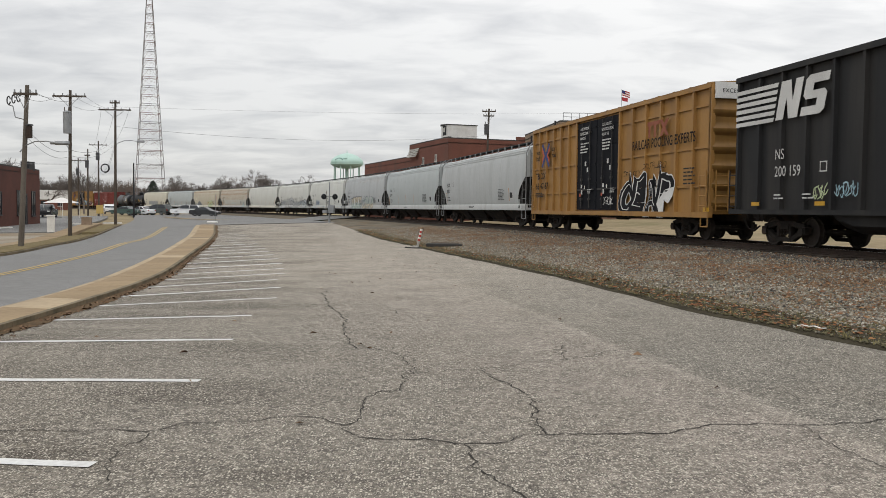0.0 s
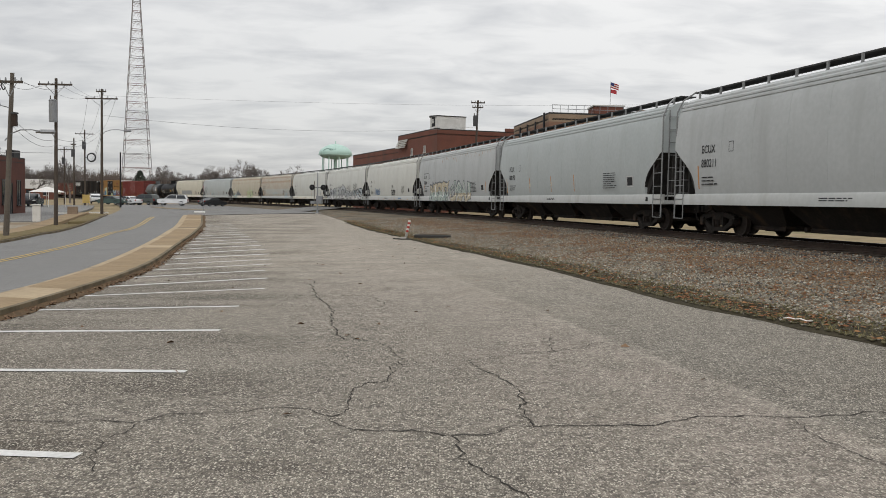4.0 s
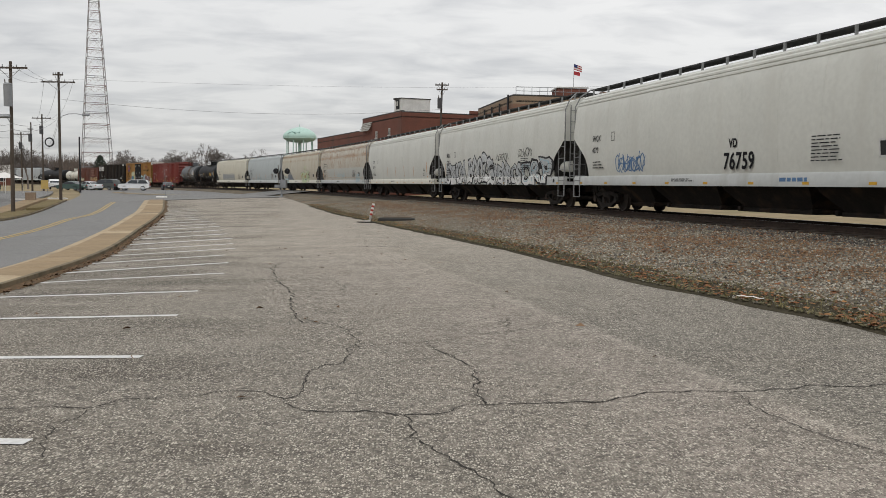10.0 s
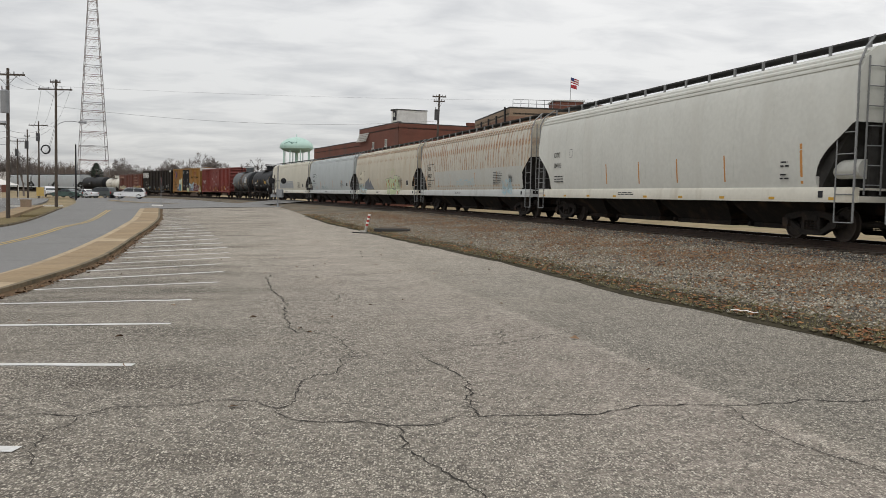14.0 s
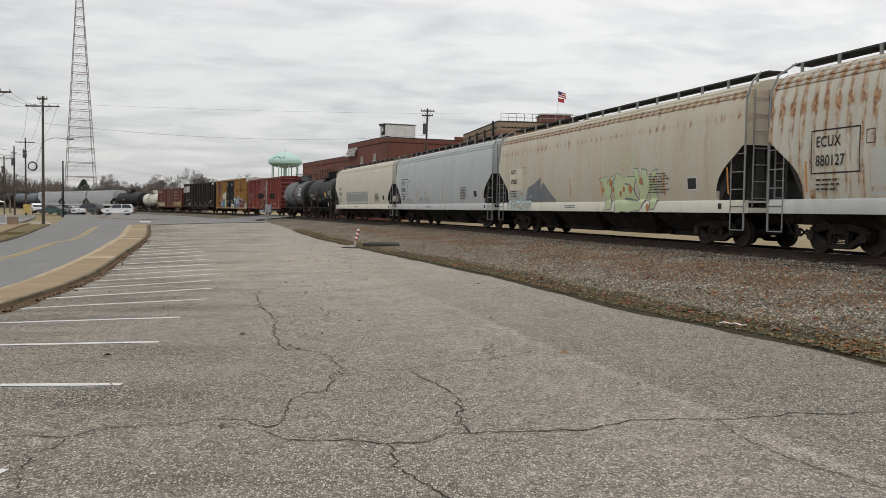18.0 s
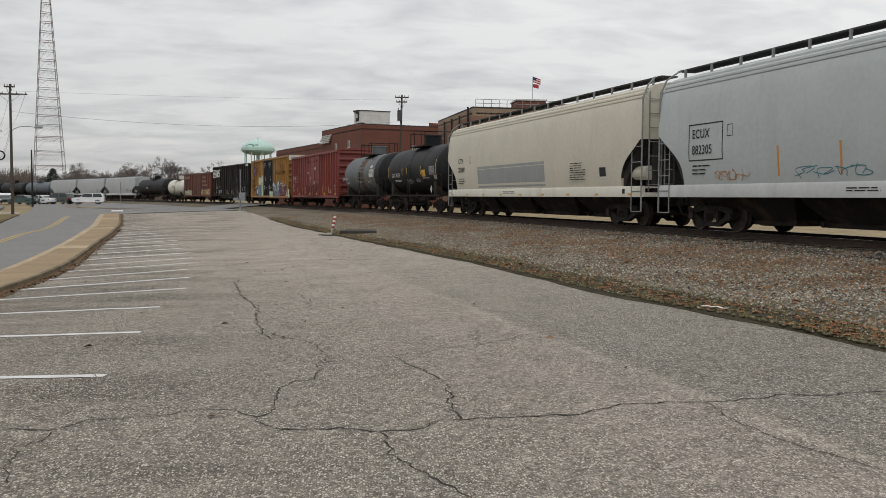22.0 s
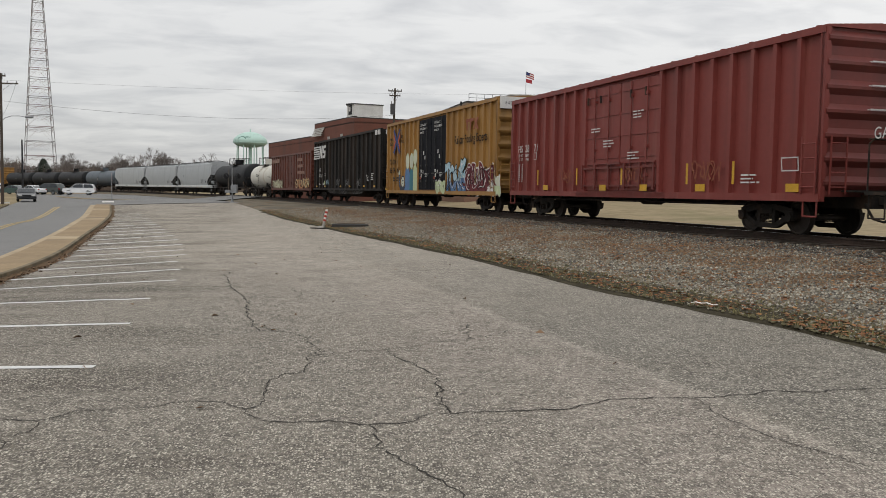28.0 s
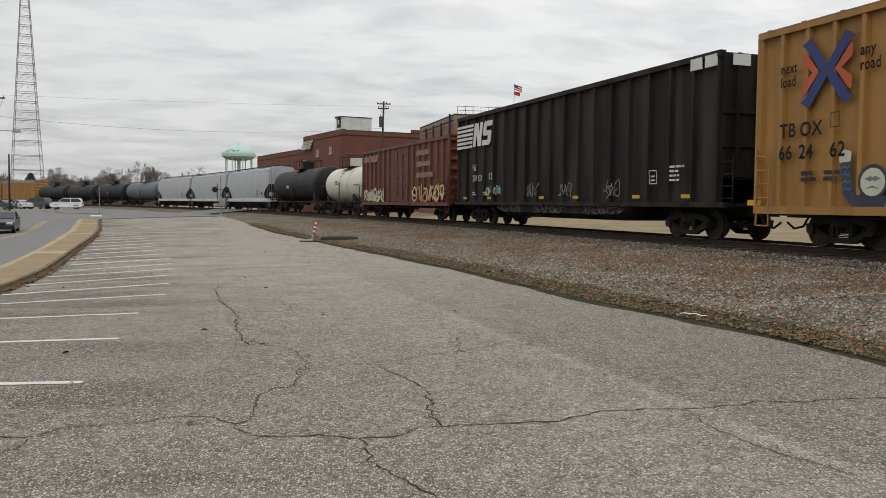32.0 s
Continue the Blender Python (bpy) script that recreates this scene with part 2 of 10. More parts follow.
    blend(math2("MULTIPLY", rng(sf.outputs[1], 0.1, 0.5, 0.8, 0.0), fine), tuple(c * 0.32 for c in col))
    L(last, p.inputs["Base Color"])
    b = N("ShaderNodeBump"); b.inputs["Strength"].default_value = 0.6; b.inputs["Distance"].default_value = 0.006
    L(vo.outputs["Distance"], b.inputs["Height"]); b.invert = True
    L(b.outputs[0], p.inputs["Normal"])
    return m


def glossy(name, col, rough=0.25, metal=0.0, coat=0.0):
    m = mat(name, col, tuple(c * 0.85 for c in col), rough=rough, metal=metal, bump=0.0, spec=0.5, amount=0.3)
    m.node_tree.nodes["Principled BSDF"].inputs["Coat Weight"].default_value = coat
    return m


M_LOT = asphalt("lot_asphalt", (0.168, 0.150, 0.125), (0.575, 0.53, 0.447), (0.86, 0.82, 0.76), (0.66, 0.62, 0.58), 58, 0.6, True)
M_ROAD = asphalt("road_asphalt", (0.215, 0.212, 0.205), (0.27, 0.266, 0.258), (0.80, 0.79, 0.78), (0.70, 0.70, 0.70), 60, 0.3, mottle=0.35)
M_CRACK = mat("crack", (0.04, 0.036, 0.031), rough=1, bump=0)
M_PATCH = mat("crack_grit", (0.12, 0.11, 0.1), (0.06, 0.055, 0.05), rough=1, grain=60)
M_WHITE = mat("line_paint", (0.72, 0.72, 0.70), (0.45, 0.44, 0.42), rough=0.75, grain=28, blot=3, amount=0.9, bump=0.1)
M_WORN = mat("worn_line_paint", (0.60, 0.59, 0.55), (0.34, 0.33, 0.31), rough=0.85, grain=24, blot=4, amount=0.8, bump=0.1)
M_YELLOW = mat("yellow_paint", (0.52, 0.36, 0.10), (0.38, 0.28, 0.12), rough=0.75, grain=20, blot=2, amount=0.8)
M_KERB = mat("grimy_kerb_concrete", (0.22, 0.17, 0.105), (0.11, 0.09, 0.06), rough=0.95, grain=11, blot=1.6, amount=0.9, bump=0.3, stain=(0.07, 0.06, 0.035), stain_scale=(1.2, 1.2, 1.2), stain_at=(0.45, 0.7))
M_SIDEWALK = mat("tan_concrete", (0.315, 0.23, 0.135), (0.215, 0.155, 0.09), rough=0.92, grain=9, blot=0.7, amount=0.8, bump=0.15, stain=(0.17, 0.135, 0.09), stain_scale=(0.5, 0.5, 1), rand=0.05)
M_GUTTER = mat("gutter_concrete", (0.44, 0.345, 0.225), (0.31, 0.24, 0.155), rough=0.92, grain=9, blot=0.9, amount=0.8, stain=(0.2, 0.16, 0.11), stain_scale=(0.7, 0.7, 1), rand=0.06)
M_FORE = mat("dusty_forecourt", (0.33, 0.30, 0.25), (0.19, 0.165, 0.125), rough=0.95, grain=5, blot=0.35, amount=0.7, stain=(0.20, 0.15, 0.095), stain_scale=(0.25, 0.25, 1), stain_at=(0.45, 0.7))
M_CONC = mat("grey_concrete", (0.42, 0.40, 0.36), (0.30, 0.285, 0.26), rough=0.9, grain=8, blot=0.8, amount=0.8)
M_DIRT = mat("dry_ground", (0.32, 0.255, 0.16), (0.18, 0.145, 0.085), rough=1, grain=1.6, blot=0.08, amount=0.7, bump=0.3, bumpscale=9, stain=(0.13, 0.125, 0.06), stain_scale=(0.12, 0.12, 1), spec=0.1)
M_VERGE = mat("dormant_grass", (0.21, 0.165, 0.09), (0.11, 0.09, 0.045), rough=1, grain=12, blot=0.9, amount=0.8, bump=0.6, bumpscale=45, spec=0.1)
M_LITTER = mat("leaf_litter", (0.17, 0.11, 0.06), (0.06, 0.045, 0.03), rough=1, grain=40, blot=2.5, amount=0.9, bump=0.6, bumpscale=35, spec=0.1)
# base darkened: shade in the gaps between loose stones put into the colour
M_BANK = mat("gravel_bank", (0.20, 0.175, 0.135), (0.075, 0.065, 0.05), rough=1, grain=22, blot=0.5, amount=0.5, bump=1.0, bumpscale=22, stain=(0.17, 0.115, 0.07), stain_scale=(0.6, 0.6, 1), stain_at=(0.5, 0.75), spec=0.1)
M_SOIL = mat("mossy_soil", (0.075, 0.064, 0.04), (0.022, 0.019, 0.013), rough=1, grain=18, blot=2, amount=0.9, bump=0.8, bumpscale=30, spec=0.1)
# oily tone lowered further: shade under the cars put into the colour
M_BALLAST = mat("track_ballast", (0.06, 0.052, 0.044), (0.022, 0.019, 0.016), rough=1, grain=24, blot=0.8, amount=0.6, bump=0.9, bumpscale=20, spec=0.1)
M_TIE = mat("creosoted_timber", (0.07, 0.055, 0.043), (0.035, 0.028, 0.022), rough=0.95, grain=20, rand=0.2)
# dark rust, lowered further to hold shade on the rail's side
M_RAIL = mat("rusty_rail", (0.05, 0.033, 0.025), (0.024, 0.017, 0.013), rough=0.85, grain=12)
M_RAILTOP = mat("worn_rail_head", (0.35, 0.34, 0.33), rough=0.3, metal=0.9, bump=0)
M_BRICK = mat("red_brick", (0.185, 0.077, 0.054), (0.12, 0.05, 0.037), rough=0.92, grain=14, blot=0.5, amount=0.8, bump=0.2, stain=(0.12, 0.062, 0.048), stain_scale=(0.4, 0.4, 0.1))
# red brick lowered in tone: shade on the shop's walls put into the colour
M_SHOPBRICK = mat("shaded_red_brick", (0.12, 0.044, 0.032), (0.062, 0.028, 0.022), rough=0.92, grain=14, blot=0.6, amount=0.8, bump=0.2)
M_BRICK2 = mat("brown_brick", (0.225, 0.135, 0.095), (0.16, 0.092, 0.065), rough=0.92, grain=14, blot=0.5, amount=0.8, bump=0.2)
M_TRIM = mat("white_trim", (0.55, 0.54, 0.50), (0.40, 0.39, 0.36), rough=0.7)
M_SHEDW = mat("white_clapboard_paint", (0.72, 0.71, 0.68), (0.55, 0.54, 0.51), rough=0.7)
M_ROOFING = mat("dark_roofing", (0.05, 0.048, 0.045), rough=0.9)
M_GLASS = glossy("window_glass", (0.03, 0.035, 0.04), 0.08)
M_POLE = mat("weathered_pole", (0.10, 0.08, 0.064), (0.055, 0.045, 0.037), rough=0.95, grain=16, blot=1, amount=0.8, stain=(0.05, 0.04, 0.032), stain_scale=(6, 6, 0.3), bump=0.3)
M_POLEGREY = mat("grey_pole", (0.15, 0.13, 0.108), (0.09, 0.078, 0.065), rough=0.95, grain=16, stain=(0.09, 0.075, 0.06), stain_scale=(6, 6, 0.3), bump=0.3)
M_WIRE = mat("cable", (0.26, 0.265, 0.275), rough=0.7, bump=0)
M_GALV = mat("galvanised_steel", (0.30, 0.31, 0.32), rough=0.55, metal=0.5, bump=0.05)
M_TOWERRED = mat("faded_red_lattice", (0.29, 0.205, 0.19), rough=0.8, bump=0)
M_TOWERWHT = mat("dirty_white_lattice", (0.27, 0.265, 0.265), rough=0.8, bump=0)
M_AQUA = mat("pale_green_tank", (0.47, 0.64, 0.57), (0.37, 0.53, 0.47), rough=0.5, grain=2, blot=0.2, amount=0.7, bump=0, stain=(0.30, 0.45, 0.38), stain_scale=(0.6, 0.6, 0.08))
M_TWIG = mat("bare_twigs", (0.17, 0.148, 0.135), (0.115, 0.10, 0.092), rough=1, bump=0, rand=0.25)
M_CONIFER = mat("conifer_needles", (0.05, 0.062, 0.045), (0.03, 0.04, 0.03), rough=1, bump=0)
M_BRUSH = mat("far_brush", (0.17, 0.135, 0.11), (0.10, 0.08, 0.068), rough=1, grain=3, blot=0.5, bump=0)
M_RED = mat("red_reflector", (0.45, 0.05, 0.035), rough=0.5)
M_WHITEP = mat("white_plastic", (0.72, 0.70, 0.66), (0.6, 0.58, 0.54), rough=0.5)
M_BLACK = mat("black_enamel", (0.018, 0.018, 0.02), rough=0.5, bump=0)
M_TIMBER = mat("old_timber", (0.16, 0.125, 0.09), (0.09, 0.07, 0.05), rough=0.95, grain=14)

# ---- mesh helpers ----
class G:
    """A growing list of vertices and faces."""

    def __init__(self):
        self.v, self.f = [], []

    def box(self, x0, x1, y0, y1, z0, z1):
        n = len(self.v)
        self.v += [(x, y, z) for z in (z0, z1) for y in (y0, y1) for x in (x0, x1)]
        self.f += [tuple(n + i for i in q) for q in ((0, 2, 3, 1), (4, 5, 7, 6), (0, 1, 5, 4), (2, 6, 7, 3), (0, 4, 6, 2), (1, 3, 7, 5))]
        return self

    def cbox(self, x0, x1, y0, y1, z0, z1, c=0.02):
        """A box with chamfered upright edges and top."""
        r = [(x0 + c, y0), (x1 - c, y0), (x1, y0 + c), (x1, y1 - c), (x1 - c, y1), (x0 + c, y1), (x0, y1 - c), (x0, y0 + c)]
        mx, my = (x0 + x1) / 2, (y0 + y1) / 2
        def inset(q):
            return (q[0] + math.copysign(min(c, abs(mx - q[0])), mx - q[0]), q[1] + math.copysign(min(c, abs(my - q[1])), my - q[1]))
        return self.loft([[(x, y, z0) for x, y in r], [(x, y, z1 - c) for x, y in r], [(*inset(q), z1) for q in r]])

    def loft(self, rings, caps=True, closed=True):
        n, k = len(self.v), len(rings[0])
        for r in rings:
            self.v += [tuple(p) for p in r]
        for i in range(len(rings) - 1):
            a, b = n + i * k, n + (i + 1) * k
            for j in range(k if closed else k - 1):
                j2 = (j + 1) % k
                self.f.append((a + j, a + j2, b + j2, b + j))
        if caps:
            self.f.append(tuple(n + j for j in reversed(range(k))))
            self.f.append(tuple(n + (len(rings) - 1) * k + j for j in range(k)))
        return self

    def tube(self, p, q, r0, r1=None, n=6, caps=True):
        p, q = Vector(p), Vector(q)
        r1 = r0 if r1 is None else r1
        d = (q - p)
        if d.length < 1e-6:
            return self
        d.normalize()
        a = d.orthogonal().normalized()
        b = d.cross(a)
        rings = [[tuple(c + (a * math.cos(2 * math.pi * i / n) + b * math.sin(2 * math.pi * i / n)) * r) for i in range(n)] for c, r in ((p, r0), (q, r1))]
        return self.loft(rings, caps)

    def pipe(self, pts, r, n=5):
        for p, q in zip(pts, pts[1:]):
            self.tube(p, q, r, r, n)
        return self

    def disc(self, c, axis, r, t, n=16):
        """A short cylinder centred on c along axis 'x', 'y' or 'z'."""
        d = {"x": (t / 2, 0, 0), "y": (0, t / 2, 0), "z": (0, 0, t / 2)}[axis]
        return self.tube([c[i] - d[i] for i in range(3)], [c[i] + d[i] for i in range(3)], r, r, n)

    def prism(self, outline, axis, lo, hi):
        """Extrude a 2D outline: along 'y' it lies in (x, z), along 'x' in (y, z), along 'z' in (x, y)."""
        def at(p, h):
            return {"y": (p[0], h, p[1]), "x": (h, p[0], p[1]), "z": (p[0], p[1], h)}[axis]
        return self.loft([[at(p, lo) for p in outline], [at(p, hi) for p in outline]])

    def sheet(self, lefts, rights, across=1):
        """A ruled strip between two lines of points."""
        n = len(self.v)
        for a, b in zip(lefts, rights):
            self.v += [tuple(a[i] + (b[i] - a[i]) * j / across for i in range(3)) for j in range(across + 1)]
        k = across + 1
        for i in range(len(lefts) - 1):
            for j in range(across):
                q = n + i * k + j
                self.f.append((q, q + 1, q + k + 1, q + k))
        return self

    def turned(self, m, other):
        """Add another G, moved by the matrix m."""
        n = len(self.v)
        self.v += [tuple(m @ Vector(p)) for p in other.v]
        self.f += [tuple(n + i for i in q) for q in other.f]
        return self

    def mesh(self, name, material, smooth=35):
        me = bpy.data.meshes.new(name)
        me.from_pydata(self.v, [], self.f)
        if material:
            me.materials.append(material)
        bm = bmesh.new()
        bm.from_mesh(me)
        bmesh.ops.recalc_face_normals(bm, faces=bm.faces)
        bm.to_mesh(me)
        bm.free()
        if smooth:
            me.polygons.foreach_set("use_smooth", [True] * len(me.polygons))
            me.set_sharp_from_angle(angle=radians(smooth))
        return me


def part(name, g, material, parent=None, label="", smooth=35, m=None):
    """Link a G, or a ready mesh, as one mesh object under a thing or a part."""
    me = g if isinstance(g, bpy.types.Mesh) else g.mesh(name, material, smooth)
    ob = new(name, me)
    if parent:
        ob.parent = parent
    if m is not None:
        ob.matrix_basis = m
    if label:
        ob["label"] = label
    return ob


def thing(name, label, category, m=None, group="", kind=""):
    ob = new(name)
    ob.empty_display_size = 0.3
    if m is not None:
        ob.matrix_basis = m
    return tagged(ob, label, category, group, kind)


def lettering(name, text, size, material, parent, m, depth=0.0, align="LEFT", stretch=1.0, bold=0.0):
    cu = bpy.data.curves.new(name, "FONT")
    cu.body, cu.size, cu.align_x, cu.align_y, cu.space_character = text, size, align, "CENTER", 1.06
    cu.offset = bold
    ob = bpy.data.objects.new(name, cu)
    scene.collection.objects.link(ob)
    me = bpy.data.meshes.new_from_object(ob)
    bpy.data.objects.remove(ob)
    if stretch != 1:
        for v in me.vertices:
            v.co.x *= stretch
    me.materials.clear()
    me.materials.append(material)
    return part(name, me, None, parent, m=m)


def smooth_line(pts, step=1.0):
    """Points every step metres on a Catmull-Rom line through pts (2D)."""
    P = [np.array(p, float) for p in pts]
    P = [2 * P[0] - P[1]] + P + [2 * P[-1] - P[-2]]
    out = []
    for i in range(1, len(P) - 2):
        n = max(1, int(np.linalg.norm(P[i + 1] - P[i]) / step))
        for j in range(n):
            u = j / n
            out.append(0.5 * (2 * P[i] + (P[i + 1] - P[i - 1]) * u + (2 * P[i - 1] - 5 * P[i] + 4 * P[i + 1] - P[i + 2]) * u * u
                              + (3 * P[i] - P[i - 1] - 3 * P[i + 1] + P[i + 2]) * u ** 3))
    out.append(P[-2])
    return np.array(out)


def resample(line, n):
    d = np.concatenate([[0], np.cumsum(np.linalg.norm(np.diff(line, axis=0), axis=1))])
    u = np.linspace(0, d[-1], n)
    return np.stack([np.interp(u, d, line[:, k]) for k in range(line.shape[1])], 1)


def offset_line(line, d):
    """The 2D line moved d metres to its left."""
    t = np.gradient(line, axis=0)
    t /= np.linalg.norm(t, axis=1)[:, None]
    return line + d * np.stack([-t[:, 1], t[:, 0]], 1)

# ---- the lie of the land: gentle heights round the lot, the road lower on its far side ----
HEIGHTS = np.array([(0, 0, 0), (5, 10, 0), (-2.2, 7.6, 0), (-3, 15, -.06), (-5.5, 27.6, -.3), (-4, 40, -.2), (-8, 57, -.1), (-14, 75, 0), (0, 34, 0), (-7, 66, 0), (3, 22, 0),
                    (-6, 14, -.17), (-8.5, 28, -.45), (-12.5, 45, -.4), (-19, 70, -.1), (-9, 12, -.35), (-13, 25, -.65), (-18.5, 36, -.95), (-21, 58, -.75), (-28, 57, -1.4),
                    (-27.7, 63.5, -1.0), (-29, 75.6, -.4), (-33, 90, -.4), (-39, 110, -.45), (-42, 143, -.25), (-60, 150, -.4), (-14, 98, -.15), (12, 0, 0), (-40, 40, -1.6),
                    (-45, 80, -.8), (-20, 20, -.9), (-20, 0, -.8),
                    (27, 38, .6), (22, 66, 1.0), (32, 18, .4), (42, 60, 1.1), (12, 108, .5), (26, 98, 1.0), (60, 50, 1.1), (40, 0, .3), (2, 135, .0)])


def gz(x, y):
    d2 = (HEIGHTS[:, 0] - x) ** 2 + (HEIGHTS[:, 1] - y) ** 2
    h = 5 + 0.05 * abs(y)
    w = np.exp(-d2 / (2 * h * h)) + 1e-5 / (1 + d2 / 400)
    return float((w @ HEIGHTS[:, 2]) / w.sum())


def on(line, dz=0.0):
    return [(p[0], p[1], gz(p[0], p[1]) + dz) for p in line]


# ---- the railway line: almost straight beside the lot, then bending left ----
S = np.arange(-420.0, 720.0, 0.5)


def heading(s):
    s = np.asarray(s, float)
    mid = -.2054 - .0611 * s / 100 - .1561 * (s / 100) ** 2 + .0448 * (s / 100) ** 3
    far = -.6266 - .20 * (np.minimum(s, 420) - 230) / 100
    return np.where(s < 0, -.2054 - .0611 * np.maximum(s, -60) / 100, np.where(s < 230, mid, far))


_th = heading(S)
RX = np.concatenate([[0], np.cumsum((np.sin(_th)[1:] + np.sin(_th)[:-1]) / 2)]) * 0.5
RY = np.concatenate([[0], np.cumsum((np.cos(_th)[1:] + np.cos(_th)[:-1]) / 2)]) * 0.5
_k = int(np.argmin(abs(S)))
RX, RY = RX - RX[_k] + 9.783, RY - RY[_k] + 25.073


def rail_z(s):
    return 0.606 - 0.0029 * float(np.clip(s, -60, 220))


def rail_at(s, side=0.0, dz=0.0):
    """A point of the line at s metres along it, side metres to the left, dz above the rail heads."""
    x, y, a = np.interp(s, S, RX), np.interp(s, S, RY), np.interp(s, S, _th)
    return (float(x - (side - 1.2) * np.cos(a)), float(y + (side - 1.2) * np.sin(a)), rail_z(s) + dz)

# ---- ground, lot, road, pavements ----
KERB = smooth_line([(-5.5, -40), (-5.4, -12), (-5.5, 3), (-5.93, 11.4), (-6.45, 17), (-7.3, 21.8), (-8.7, 28.3), (-10.3, 35.5), (-12.5, 45.7), (-15.6, 58.5), (-20.4, 76.5)], 0.75)
ROAD_R = smooth_line([(-7.4, -40), (-7.2, -12), (-7.2, 3), (-7.25, 11), (-7.6, 15.5), (-8.15, 18.8), (-9.3, 24), (-10.7, 30.5), (-12.5, 38.4), (-14.4, 46.5), (-17.8, 59.8), (-22.4, 77.5)], 0.75)
YELLOW = smooth_line([(-12.2, -40), (-12.1, -10), (-12.1, 8), (-12.35, 18), (-12.95, 25), (-14.0, 31.2), (-15.8, 40), (-18.3, 50.5), (-21.0, 62), (-24.0, 74.0)], 0.75)
ROAD_L = smooth_line([(-18.6, -40), (-18.2, -10), (-18.0, 10), (-18.2, 26), (-18.9, 37), (-20.0, 43), (-23.1, 53.5), (-27.3, 70.5), (-32.5, 88), (-40.5, 112), (-52, 142), (-70, 185)], 0.75)
LOT_R = smooth_line([(13.5, -40), (9.2, -12), (6.6, 3), (5.4, 10.0), (4.75, 12.3), (4.3, 14.0), (3.85, 16.3), (3.4, 19.0), (2.5, 23.6), (1.7, 27.5), (0.2, 33.2), (-2.3, 44), (-5.9, 60), (-11.6, 88)], 0.75)


def build_land():
    g = G()
    xs = np.unique(np.concatenate([np.arange(-60, 41, 4.0), np.linspace(-1500, -60, 13), np.linspace(40, 1500, 13)]))
    ys = np.unique(np.concatenate([np.arange(-48, 161, 4.0), np.linspace(-900, -48, 9), np.linspace(160, 2600, 15)]))
    for y in ys:
        for x in xs:
            g.v.append((x, y, gz(x, y) - 0.14))
    k = len(xs)
    for i in range(len(ys) - 1):
        for j in range(k - 1):
            g.f.append((i * k + j, i * k + j + 1, (i + 1) * k + j + 1, (i + 1) * k + j))
    tagged(part("ground", g, M_DIRT), "dry tan winter ground with thin dormant grass", "ground", kind="structure")


def strip(name, a, b, n, across, material, label, category, dz=0.0, parent=None):
    a, b = resample(a, n), resample(b, n)
    g = G()
    k = across + 1
    for p, q in zip(a, b):
        for j in range(k):
            x, y = p + (q - p) * j / across
            g.v.append((x, y, gz(x, y) + dz))
    for i in range(n - 1):
        for j in range(across):
            o = i * k + j
            g.f.append((o, o + 1, o + k + 1, o + k))
    ob = part(name, g, material, parent)
    return tagged(ob, label, category, kind="structure") if not parent else ob


build_land()
lot = strip("parking_lot", KERB, LOT_R, 170, 16, M_LOT, "worn grey asphalt parking lot with cracks and faded stall lines", "parking lot")
road = strip("road", ROAD_L[: len(ROAD_L) - 40], np.concatenate([ROAD_R, smooth_line([(-22.4, 77.5), (-30, 98), (-38, 122), (-45, 142)], 1.0)[1:]]), 200, 10, M_ROAD,
             "blue-grey asphalt street curving away", "road", dz=0.004)


